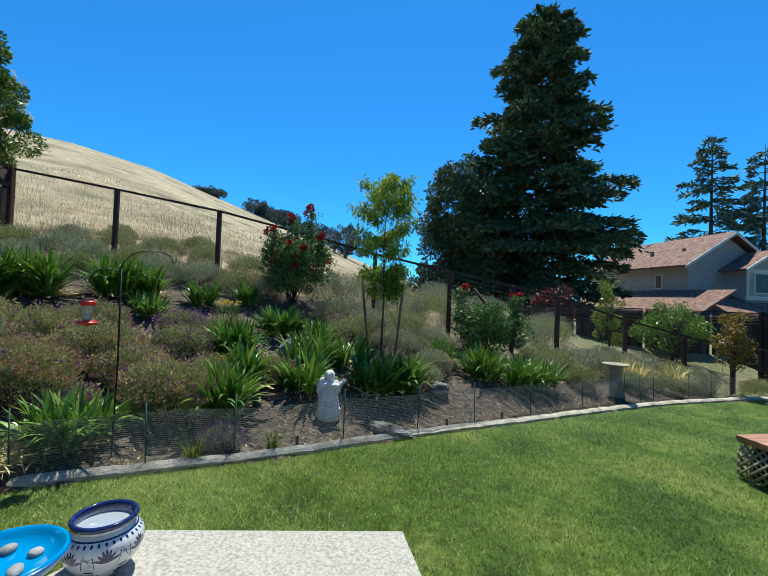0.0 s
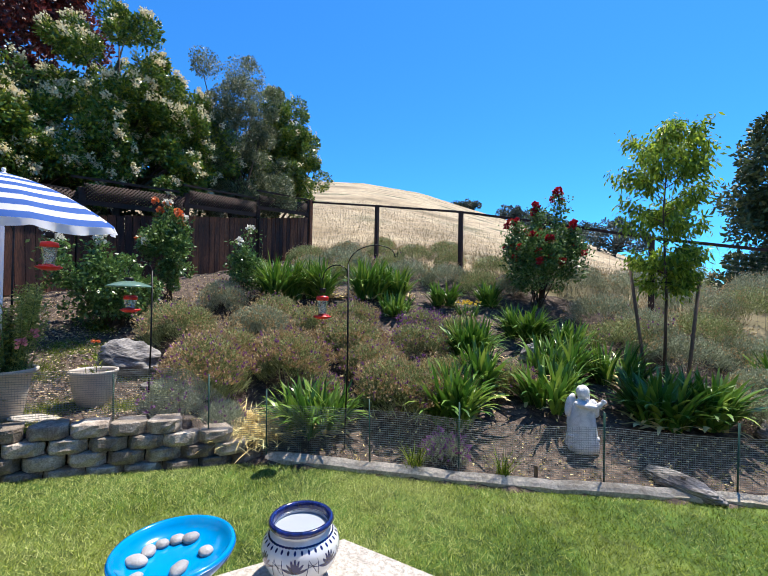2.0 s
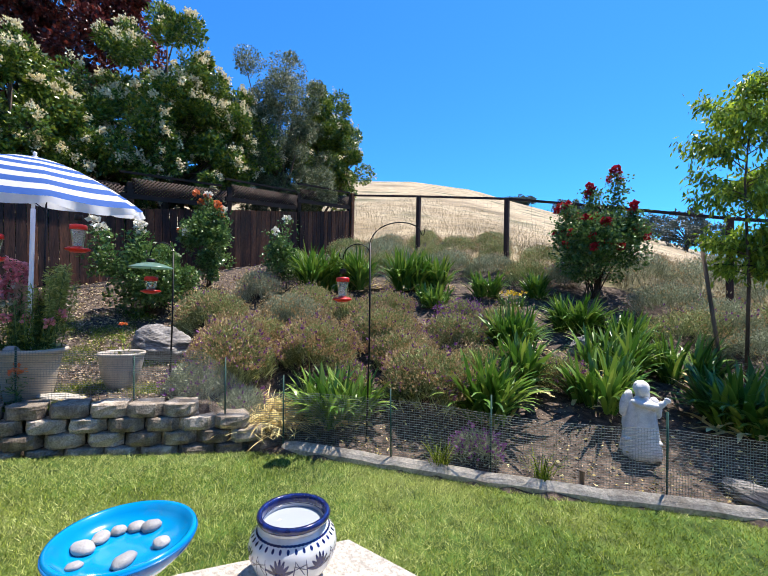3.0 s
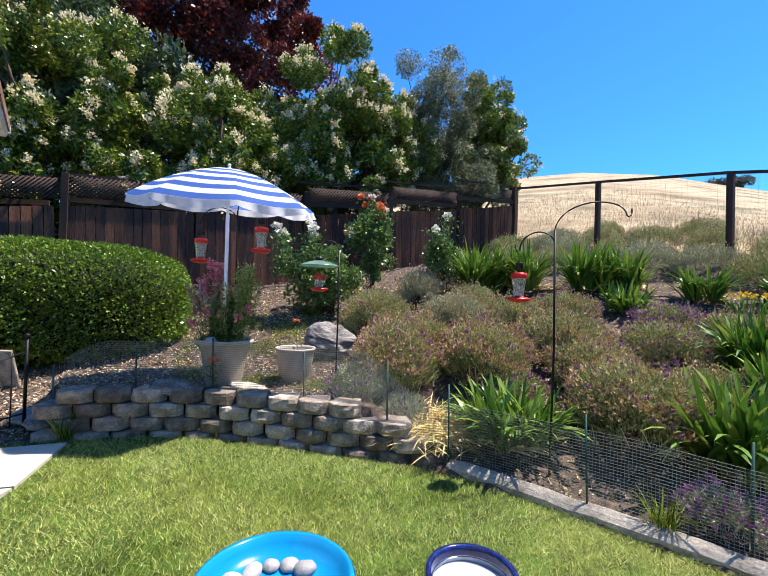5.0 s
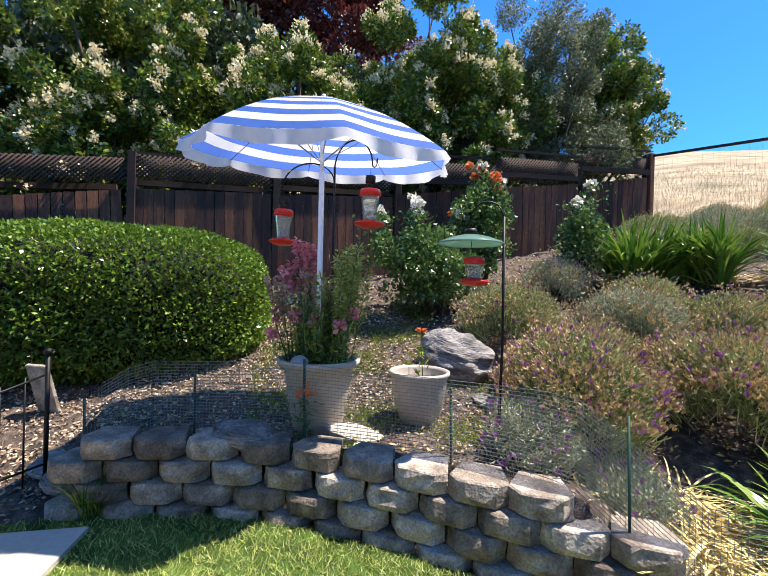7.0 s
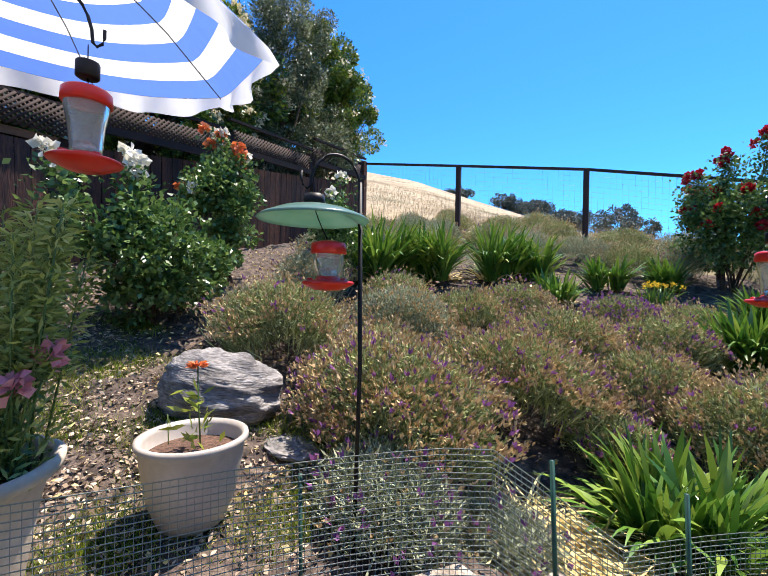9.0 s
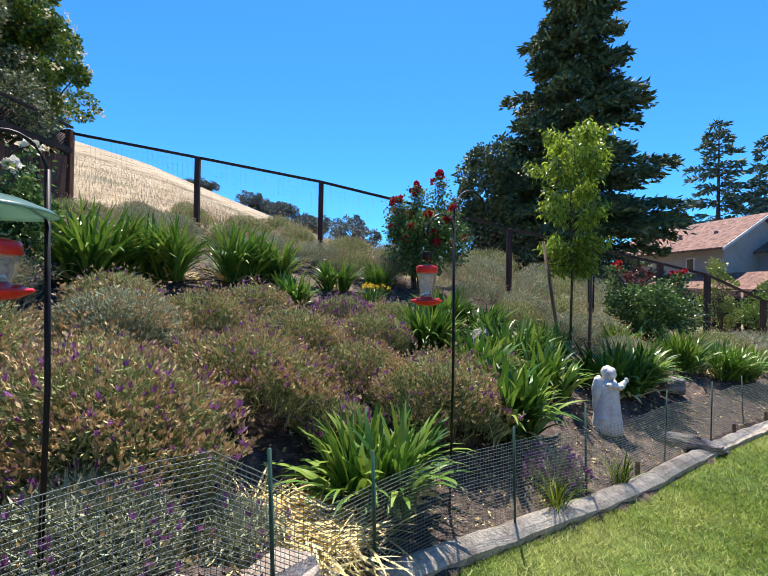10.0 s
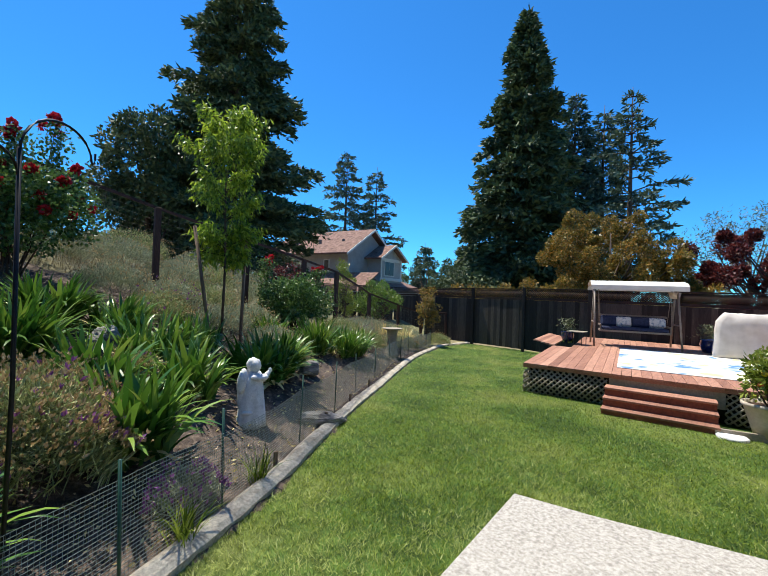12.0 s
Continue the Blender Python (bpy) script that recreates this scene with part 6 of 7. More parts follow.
# ---- striped umbrella ----
def umbrella(x, y, tip, rim_r, drop, tilt_x, tilt_y):
    root = thing("garden_umbrella", x, y, tip, "blue and white striped umbrella with scalloped valance on white pole", "umbrella")
    canopy_pose = Matrix.Rotation(radians(tilt_x), 4, "X") @ Matrix.Rotation(radians(tilt_y), 4, "Y")
    ribs, bands = 8, 12
    def at(a, f):
        k = (a / (2 * math.pi) * ribs) % 1
        sag = 1 - 0.075 * math.sin(math.pi * k) * f
        r = rim_r * f
        z = -drop * f ** 1.7 - 0.035 * math.sin(math.pi * k) * f ** 2 * 0.6
        return Vector((r * sag * math.cos(a), r * sag * math.sin(a), z))
    canopy = None
    for b in range(bands):
        bm = bmesh.new()
        f0, f1 = max(0.01, b / bands), (b + 1) / bands
        n = 48
        rows = [[bm.verts.new(at(2 * math.pi * i / n, f)) for i in range(n)] for f in (f0, (f0 + f1) / 2, f1)]
        for lo, hi in zip(rows, rows[1:]):
            for i in range(n):
                bm.faces.new((lo[i], hi[i], hi[(i + 1) % n], lo[(i + 1) % n])).smooth = True
        ob = part("canopy" if canopy is None else "stripe", bm, canopy or root, "white canvas stripe" if b % 2 == 0 else "blue canvas stripe", mat=M_CANVASW if b % 2 == 0 else M_CANVASB, at=canopy_pose if canopy is None else None)
        canopy = canopy or ob
    bm = bmesh.new()
    n = 128
    rows = []
    for j in range(4):
        row = []
        for i in range(n):
            a = 2 * math.pi * i / n
            k = (i % 16) / 16
            p = at(a, 1.0)
            sc = 0.045 + 0.035 * math.sin(math.pi * k) ** 0.6
            out = 1 + 0.01 * math.sin(i * 0.9) * j + 0.004 * j
            row.append(bm.verts.new((p.x * out, p.y * out, p.z - 0.001 - sc * j / 3)))
        rows.append(row)
    for lo, hi in zip(rows, rows[1:]):
        for i in range(n):
            bm.faces.new((lo[i], hi[i], hi[(i + 1) % n], lo[(i + 1) % n])).smooth = True
    part("valance", bm, canopy, "white scalloped valance", mat=M_CANVASW)
    for i in range(ribs):
        a = 2 * math.pi * i / ribs
        pts = [(at(a, f) - Vector((0, 0, 0.008)), 0.003) for f in (0.03, 0.35, 0.7, 1.0)]
        tube_part("rib", [pts], M_WIRE, canopy, sides=5)
        q = at(a, 0.5)
        tube_part("strut", [[((0, 0, -0.42), 0.003), (q - Vector((0, 0, 0.01)), 0.003)]], M_WIRE, canopy, sides=5)
    part("finial", lathe([(0.001, 0.05), (0.014, 0.045), (0.018, 0.03), (0.012, 0.012), (0.024, 0.004), (0.03, -0.012)], 20), canopy, mat=M_WHITE)
    foot = Vector((0.12, 0.0, G(x + 0.12, y) - tip - 0.1))
    tube_part("pole", [[(foot, 0.019), (Vector((0.02, 0, -0.5)), 0.019)], [((0.02, 0, -0.6), 0.015), ((0, 0, 0.0), 0.015)]], M_WHITE, root, sides=14)
    tube_part("collar", [[(foot * 0.62 + Vector((0.0, 0, 0.0)), 0.026), (foot * 0.66, 0.026)]], M_WHITE, root, sides=14)
    return root


umbrella(-4.98, 1.87, 2.66, 0.94, 0.37, 0.6, 8.5)

# ---- net fence round the bed ----
NET = rounded([(4.5, 8.28), (2.3, 6.9), (1.05, 6.13), (-0.36, 5.2), (-1.2, 4.62), (-2.24, 4.05), (-2.75, 3.8), (-3.15, 3.47), (-3.55, 3.12), (-4.2, 2.55), (-4.64, 1.78), (-4.9, 1.2), (-5.12, 0.42)], 1)
NET = [(9.4, 10.75), (7.6, 9.9), (6.2, 9.22)] + NET
netf = thing("net_fence", label="low green plastic net fence on thin green stakes", category="fence")
rows_n, pitch = 24, 0.021
nw = []
pts = along(NET, 0.021)
def net_foot(x, y):
    return G(x, y) + 0.01
ft = [net_foot(p[0], p[1]) for p in pts]
ft = np.convolve(np.pad(ft, 12, mode="edge"), np.ones(25) / 25, mode="valid")
for i, (x, y, dx, dy) in enumerate(pts):
    sag = 0.03 * abs(math.sin(i * 0.035))
    nw.append((x, y, ft[i], x, y, ft[i] + rows_n * pitch - sag, 0.0011))
for i in range(0, len(pts) - 8, 8):
    a, b = pts[i], pts[i + 8]
    for k in range(rows_n + 1):
        f = k / rows_n
        za = ft[i] + f * (rows_n * pitch - 0.03 * abs(math.sin(i * 0.035)))
        zb = ft[i + 8] + f * (rows_n * pitch - 0.03 * abs(math.sin((i + 8) * 0.035)))
        nw.append((a[0], a[1], za, b[0], b[1], zb, 0.0021))
spans = {}
for row in nw:
    spans.setdefault(int((row[0] - row[1] * 0.5 + 20) / 0.6), []).append(row)
for key in sorted(spans):
    part("netting", wire_mesh("netting", spans[key], M_NET), netf)
srng = random.Random(9)
for x, y, top in ((-4.18, 2.55, 0.81), (-3.53, 3.10, 0.81), (-3.13, 3.46, 0.66), (-2.26, 3.98, 0.61), (-1.57, 4.44, 0.6), (-0.43, 5.16, 0.56), (0.55, 5.8, 0.5), (1.5, 6.42, 0.44), (2.65, 7.1, 0.36), (3.95, 7.95, 0.32),
                  (5.2, 8.65, 0.26), (5.75, 8.98, 0.24), (6.2, 9.22, 0.22), (7.5, 9.88, 0.16), (8.4, 10.3, 0.12), (9.4, 10.75, 0.08), (-4.64, 1.78, 0.9), (-5.12, 0.44, 0.62), (-4.95, 1.1, 0.8)):
    s = thing("net_stake", x, y, top - 0.72, "thin green painted metal stake holding the net", "stake", "stakes of the net fence")
    tube_part("stake", [[((srng.uniform(-0.02, 0.02), 0, -0.05), 0.008), ((srng.uniform(-0.02, 0.02), srng.uniform(-0.03, 0.03), 0.72), 0.0085)]], M_STAKE, s, sides=4)
for x, y in ((-0.95, 4.78), (0.15, 5.48), (1.0, 6.0), (2.0, 6.62)):
    s = thing("timber_peg", x, y, G(x, y), "short weathered timber peg behind the curb", "peg", "pegs along the curb")
    part("peg", boxes((0, 0, 0.05, 0.035, 0.02, 0.16), bevel=0.004), s, mat=M_POLEWOOD)

# ---- iron fence and hedge corner ----
iron = thing("iron_fence", -5.13, 0.22, 0.1, "low black iron picket fence with a ball-topped post", "fence")
ix, iy = 0.84, -0.54
tube_part("post", [[((0, 0, 0), 0.014), ((0, 0, 0.78), 0.014)]], M_IRON, iron, sides=8)
bm = bmesh.new()
bmesh.ops.create_uvsphere(bm, u_segments=14, v_segments=8, radius=0.024)
part("ball", bm, iron, mat=M_IRON, at=pose(0, 0, 0.8))
top_line = [((ix * t, iy * t, 0.66 - 0.16 * math.sin(min(1, t / 1.1) * math.pi / 2)), 0.007) for t in np.linspace(0, 2.4, 14)]
tube_part("rail", [top_line, [((0, 0, 0.1), 0.007), ((ix * 2.4, iy * 2.4, 0.1), 0.007)]], M_IRON, iron, sides=6)
for i in range(1, 20):
    t = i * 0.125
    h = 0.66 - 0.16 * math.sin(min(1, t / 1.1) * math.pi / 2)
    tube_part("picket", [[((ix * t, iy * t, 0.0), 0.0055), ((ix * t, iy * t, h + 0.03), 0.0055)]], M_IRON, iron, sides=5)

for x, y, turn, tall in ((-6.08, -0.16, 62, 0.44), (-5.98, -0.5, 70, 0.4)):
    s = thing("leaning_slab", x, y, G(x, y) - 0.02, "grey concrete slab leaning against the hedge", "slab", "slabs leaning at the hedge", rz=turn)
    part("slab", boxes((0, 0, tall / 2, 0.2, 0.035, tall), bevel=0.006), s, mat=M_BLOCK, at=pose(0, 0, 0, 16, 0, 0))
sr = np.random.default_rng(52)
sp, so, sc_, ss = blob_points(sr, 2600, (0, 0, 0.3), (0.42, 0.42, 0.28), 26, 0.12, 0.3)
leafy_bush = thing("leafy_shrub", -5.75, -1.75, G(-5.75, -1.75), "low leafy green shrub beyond the iron fence", "shrub")
part("leaves", leaf_mesh("leaves", sp, so, 0.085, 0.055, L_CITRUS, sr), leafy_bush)
each_tube("cane", [[((0, 0, -0.02), 0.01), (tuple(e * np.array([0.5, 0.5, 0.6])), 0.007), (tuple(e), 0.003)] for e in sc_[:6]], M_BARK, leafy_bush)

# ---- deck, steps, rug ----
DZ = 0.2
deck = thing("wooden_deck", 4.45, 5.04, DZ, "raised reddish timber deck with tan lattice skirt", "deck", kind="structure")
A = Vector((4.45, 5.04, 0))
u = Vector((0.13, -0.99, 0)).normalized()
w = Vector((0.98, 0.2, 0)).normalized()
frame_d = Matrix(((w.x, -u.x, 0, 0), (w.y, -u.y, 0, 0), (0, 0, 1, 0), (0, 0, 0, 1)))
bmw = 0.142
db = []
for i in range(3):
    bm = boxes((0.5, 0, -0.018, 1.0, bmw - 0.006, 0.036))
    me = bpy.data.meshes.new("deck_board")
    bm.to_mesh(me), bm.free()
    me.materials.append(M_DECK)
    db.append(me)
ang = math.degrees(math.atan2(w.y, w.x))
for i in range(48):
    o = u * (bmw * (i + 0.5))
    ln = 3.4 if i < 3 else 6.9
    part("deck_board", db[i % 3], deck, at=pose(o.x - 0.03, o.y, 0, 0, 0, ang) @ Matrix.Diagonal((ln, 1, 1, 1)))
for i in range(5):
    o = -u * (bmw * (i + 0.5)) + w * (3.6 + i * 0.22)
    part("deck_board", db[i % 3], deck, at=pose(o.x, o.y, 0, 0, 0, ang) @ Matrix.Diagonal((2.6, 1, 1, 1)))
ua = math.degrees(math.atan2(u.y, u.x))
part("fascia", boxes((3.4, 0, -0.055, 6.8, 0.03, 0.045)), deck, mat=M_DECK, at=pose(0, 0, 0, 0, 0, ua))
part("fascia", boxes((1.7, 0, -0.055, 3.4, 0.03, 0.045)), deck, mat=M_DECK, at=pose(0, 0, 0, 0, 0, ang))
part("lattice_skirt", lattice_mesh("lattice_skirt", 1.36, 0.45, M_LATTICE, 0.1, 0.036), deck, mat=None, at=pose(0, 0, -0.53, 0, 0, ua) @ Matrix.Translation((0, 0.01, 0)))
part("lattice_skirt", lattice_mesh("lattice_skirt", 3.9, 0.45, M_LATTICE, 0.1, 0.036), deck, at=pose(u.x * 2.85, u.y * 2.85, -0.53, 0, 0, ua) @ Matrix.Translation((0, 0.01, 0)))
part("lattice_skirt", lattice_mesh("lattice_skirt", 3.35, 0.4, M_LATTICE, 0.1, 0.036), deck, at=pose(0, 0, -0.57, 0, 0, ang))
# Two black sheets behind the lattice stand in for the shade under the deck.
part("shade_sheet_or_siding", boxes((3.4, 0.18, -0.34, 6.7, 0.03, 0.5)), deck, mat=M_BLACK, at=pose(0, 0, 0, 0, 0, ua))
part("shade_sheet_or_siding", boxes((1.8, -0.12, -0.34, 3.3, 0.03, 0.5)), deck, mat=M_BLACK, at=pose(0, 0, 0, 0, 0, ang))
# Tan siding face above the steps.
part("shade_sheet_or_siding", boxes((2.12, 0.02, -0.2, 1.48, 0.03, 0.24)), deck, mat=M_LATTICE, at=pose(0, 0, 0, 0, 0, ua))
steps_t = thing("deck_steps", 4.62, 3.0, -0.33, "three reddish timber steps up to the deck", "steps", kind="structure")
for i in range(3):
    z, o = 0.08 + 0.125 * i, 0.56 - 0.19 * i
    part("tread", boxes((0, 0, z + 0.016, 1.4, 0.27, 0.032), bevel=0.004), steps_t, mat=M_DECK, at=pose(-0.99 * o + 0.05, -0.13 * o, 0, 0, 0, ua))
    part("riser", boxes((0, -0.1, z - 0.05, 1.38, 0.02, 0.1)), steps_t, "dark red riser board", mat=M_STEPRED, at=pose(-0.99 * o + 0.05, -0.13 * o, 0, 0, 0, ua))
rug = tagged(part("outdoor_rug", boxes((1.75, 0, 0.006, 3.5, 2.6, 0.008)), mat=M_RUG, at=pose(5.62, 2.45, DZ + 0.001, 0, 0, ang)), "pale floral rug with blue and yellow blossoms on the deck", "rug")

# ---- canopy swing ----
M_TAN = material("taupe_swing_frame", [(0.2, 0.16, 0.125), (0.27, 0.22, 0.18)], 0.5, 6)
M_CANOPYTOP = material("pale_swing_canopy", [(0.62, 0.6, 0.56), (0.7, 0.68, 0.64)], 0.8, 5)
sw = thing("canopy_swing", 9.5, 4.25, DZ, "taupe canopy swing seat with cushions on the deck", "garden swing")
sw.matrix_basis = pose(9.55, 4.3, DZ, 0, 0, -70)
W2, H2 = 0.96, 1.6
for s in (-1, 1):
    for d in (-1, 1):
        tube_part("leg", [[((s * W2, d * 0.55, 0), 0.025), ((s * W2 * 0.97, d * 0.1, H2), 0.025)]], M_TAN, sw, sides=8)
    tube_part("side_bar", [[((s * W2, -0.36, 0.62), 0.018), ((s * W2, 0.36, 0.62), 0.018)]], M_TAN, sw)
tube_part("top_bar", [[((-W2, 0, H2), 0.024), ((W2, 0, H2), 0.024)]], M_TAN, sw)
bm = bmesh.new()
prof = [(-0.62, -0.14), (-0.62, -0.02), (-0.5, 0.05), (-0.25, 0.1), (0, 0.115), (0.25, 0.1), (0.5, 0.05), (0.62, -0.02), (0.62, -0.14), (0.6, -0.14), (0.6, -0.03), (0.25, 0.08), (0, 0.095), (-0.25, 0.08), (-0.6, -0.03), (-0.6, -0.14)]
lft, rgt = [bm.verts.new((-1.06, y, z)) for y, z in prof], [bm.verts.new((1.06, y, z)) for y, z in prof]
for i in range(len(prof)):
    j = (i + 1) % len(prof)
    bm.faces.new((lft[i], rgt[i], rgt[j], lft[j]))
bmesh.ops.recalc_face_normals(bm, faces=bm.faces)
part("canopy", bm, sw, "pale fabric canopy with dark edge", mat=M_CANOPYTOP, at=pose(0, 0, H2 + 0.02))
part("seat_frame", boxes((0, 0, 0.4, 1.6, 0.5, 0.05), (0, 0.26, 0.8, 1.6, 0.04, 0.06), (-0.79, 0, 0.55, 0.04, 0.5, 0.05), (0.79, 0, 0.55, 0.04, 0.5, 0.05), (-0.79, -0.22, 0.47, 0.03, 0.03, 0.16), (0.79, -0.22, 0.47, 0.03, 0.03, 0.16), bevel=0.006), sw, mat=M_TAN)
part("seat_cushion", boxes((0, 0, 0.47, 1.5, 0.5, 0.09), bevel=0.03), sw, mat=M_CUSHION)
part("back_cushion", boxes((0, 0.22, 0.64, 1.5, 0.09, 0.3), bevel=0.03), sw, mat=M_CUSHION)
for s in (-1, 1):
    tube_part("hanger", [[((s * 0.8, -0.2, 0.5), 0.008), ((s * 0.84, 0, H2), 0.008)], [((s * 0.8, 0.24, 0.6), 0.008), ((s * 0.84, 0, H2), 0.008)]], M_TAN, sw, sides=6)


def pillow(lx, mat, label, w=0.4):
    bm = boxes((0, 0, 0, w, 0.13, 0.27), bevel=0.05)
    m = sw.matrix_basis @ pose(lx * 0.85, 0.08, 0.64, -14, 0, 0)
    return tagged(part("throw_pillow", bm, mat=mat, at=m), label, "pillow", "pillows on the swing")


pillow(-0.25, M_PALECUSH, "white pillow with a blue print on the swing")
pillow(0.62, M_PALECUSH, "white and blue striped pillow on the swing", 0.42)
pillow(-0.66, M_CUSHION, "dark navy pillow on the swing")
pillow(0.22, M_CUSHION, "dark navy pillow in the swing's middle", 0.5)
hb = thing("hanging_basket", 9.82, 3.45, 1.5, "small tan hanging basket at the swing's corner", "basket")
part("basket", lathe([(0.001, 0), (0.08, 0.0), (0.12, 0.07), (0.14, 0.16), (0.125, 0.16), (0.1, 0.06), (0.001, 0.03)], 20), hb, mat=M_POTTAN)


def blue_pot(x, y, z, r, h, label):
    root = thing("glazed_pot", x, y, z, label, "flower pot", "blue pots on the deck")
    part("pot", lathe([(0.001, 0), (r * 0.65, 0), (r, h * 0.6), (r * 0.9, h * 0.92), (r, h), (r * 0.85, h), (r * 0.8, h * 0.85), (0.001, h * 0.8)], 24), root, mat=M_COBALT)
    r_ = rng_for(x, y)
    p = np.c_[r_.normal(0, r * 0.6, (260, 2)), h + r_.uniform(0, 0.35, 260)]
    part("foliage", leaf_mesh("foliage", p, np.c_[r_.normal(0, 1, (260, 2)), np.ones(260)], 0.07, 0.03, L_OLIVE, r_), root)


blue_pot(8.9, 5.75, DZ, 0.17, 0.3, "blue glazed pot with small plant by the swing")
blue_pot(10.0, 2.75, DZ, 0.2, 0.32, "blue glazed pot with twiggy plant beside the swing")
stl = thing("low_side_table", 8.65, 5.42, DZ, "small dark metal side table beside the swing", "side table")
part("top", boxes((0, 0, 0.34, 0.45, 0.4, 0.02)), stl, mat=M_LATTICE)
for sx in (-1, 1):
    for sy in (-1, 1):
        tube_part("leg", [[((sx * 0.2, sy * 0.17, 0), 0.01), ((sx * 0.2, sy * 0.17, 0.33), 0.01)]], M_IRON, stl, sides=6)

# covered grill
bm = bmesh.new()
bmesh.ops.create_cube(bm, size=1)
bmesh.ops.subdivide_edges(bm, edges=bm.edges, cuts=9, use_grid_fill=True)
for v in bm.verts:
    c = v.co
    z = c.z + 0.5
    k = 1 + 0.12 * (1 - z) + (0.0 if z < 0.8 else -(z - 0.8) * 1.1)
    v.co = Vector((c.x * 1.25 * k, c.y * 0.62 * k, z * 1.0)) + 0.03 * noise.noise_vector(Vector((c.x * 5, c.y * 5, z * 3)))
    v.co.z = max(v.co.z, 0.02)
for f in bm.faces:
    f.smooth = True
gr = thing("covered_grill", 9.35, 1.95, DZ, "barbecue grill under a draped beige fabric cover", "grill")
part("cover", bm, gr, mat=M_COVER, at=pose(0, 0, 0, 0, 0, 95))

# citrus in a pot
cz = float(lawn_z(4.25))
cp = thing("flower_pot", 4.35, 1.76, cz + 0.02, "large cream pot holding a small citrus tree", "flower pot")
part("pot", lathe([(0.001, 0), (0.14, 0), (0.2, 0.2), (0.26, 0.4), (0.285, 0.41), (0.28, 0.45), (0.255, 0.45), (0.24, 0.4), (0.001, 0.38)], 40), cp, mat=M_POTTAN)
part("soil", lathe([(0.001, 0.41), (0.245, 0.405)], 24), cp, mat=M_SOIL)
ct = thing("citrus_tree", 4.35, 1.76, cz + 0.42, "small yellow-green citrus tree with orange fruit", "potted tree")
r = np.random.default_rng(3)
p, o, c, s = blob_points(r, 1500, (0, 0, 0.42), (0.33, 0.33, 0.3), 26, 0.1, 0.2)
part("leaves", leaf_mesh("leaves", p, o, 0.08, 0.04, L_CITRUS, r), ct)
tube_part("branches", [[((0, 0, -0.02), 0.012), (tuple(e * np.array([0.5, 0.5, 0.5])), 0.008), (tuple(e), 0.004)] for e in c[:10]], M_BARK, ct, sides=5)
for i in range(6):
    bm = bmesh.new()
    bmesh.ops.create_uvsphere(bm, u_segments=14, v_segments=9, radius=0.035)
    for f in bm.faces:
        f.smooth = True
    part("fruit", bm, ct, "ripe orange fruit", mat=L_PETALYELLOW if i % 2 else L_PETALORANGE, at=pose(*[float(q) for q in c[10 + i] + np.array([-0.06, 0.02, -0.05])]))
edg = thing("edging_board", 4.2, 2.05, cz, "pale edging board on the grass by the steps", "edging board")
part("board", boxes((0, 0, 0.04, 1.2, 0.05, 0.1)), edg, mat=M_LATTICE, at=pose(0.05, -0.35, 0, 0, 0, -75))
fs_ = thing("stepping_stone", 4.05, 2.1, cz, "pale round stone plate beside the potted citrus", "stone")
part("plate", lathe([(0.001, 0.05), (0.15, 0.045), (0.17, 0.03), (0.165, 0.0)], 24), fs_, mat=M_STATUE)

# stone bird bath by the far curb
b2 = thing("stone_bird_bath", 5.17, 8.94, G(5.17, 8.94), "tan stone bird bath on a tapering pedestal", "bird bath")
hh = 0.45 - G(5.17, 8.94)
part("pedestal", lathe([(0.001, 0), (0.2, 0), (0.19, 0.05), (0.14, 0.12), (0.11, hh * 0.6), (0.14, hh * 0.9), (0.15, hh - 0.03)], 28), b2, mat=M_LATTICE)
part("basin", lathe([(0.001, hh - 0.05), (0.15, hh - 0.04), (0.26, hh), (0.27, hh + 0.02), (0.25, hh + 0.02), (0.15, hh - 0.01), (0.001, hh - 0.015)], 36), b2, mat=M_LATTICE)


# ---- neighbour's house ----
def prism(bm, pts, axis_from, axis_to):
    """Sweeps the outline pts (u, z) along w from axis_from to axis_to."""
    a = [bm.verts.new((uu, axis_from, z)) for uu, z in pts]
    b = [bm.verts.new((uu, axis_to, z)) for uu, z in pts]
    bm.faces.new(a[::-1]), bm.faces.new(b)
    for i in range(len(pts)):
        j = (i + 1) % len(pts)
        bm.faces.new((a[i], a[j], b[j], b[i]))


nh = thing("neighbour_house", 22.64, 30.1, -2.0, "two-storey cream neighbour house with brown shingled roofs", "house")
nh.matrix_basis = pose(22.64, 30.1, -2.0, 0, 0, 10)


def hp(name, bm, mat, label=""):
    bmesh.ops.recalc_face_normals(bm, faces=bm.faces)
    return part(name, bm, nh, label, mat=mat)


EH, RH, WD, LN = 7.2, 9.7, 8.2, 11.0
bm = bmesh.new()
prism(bm, [(0.4, 0), (WD - 0.4, 0), (WD - 0.4, EH - 0.1), (WD / 2, RH - 0.35), (0.4, EH - 0.1)], 0.4, LN)
hp("wall", bm, M_STUCCO, "cream siding walls")
bm = bmesh.new()
t = 0.16
prism(bm, [(-0.35, EH - 0.3), (WD / 2, RH), (WD + 0.35, EH - 0.3), (WD + 0.35, EH - 0.3 + t), (WD / 2, RH + t), (-0.35, EH - 0.3 + t)], -0.1, LN + 0.4)
hp("roof", bm, M_SHINGLE, "brown shingle roof")
bm = bmesh.new()
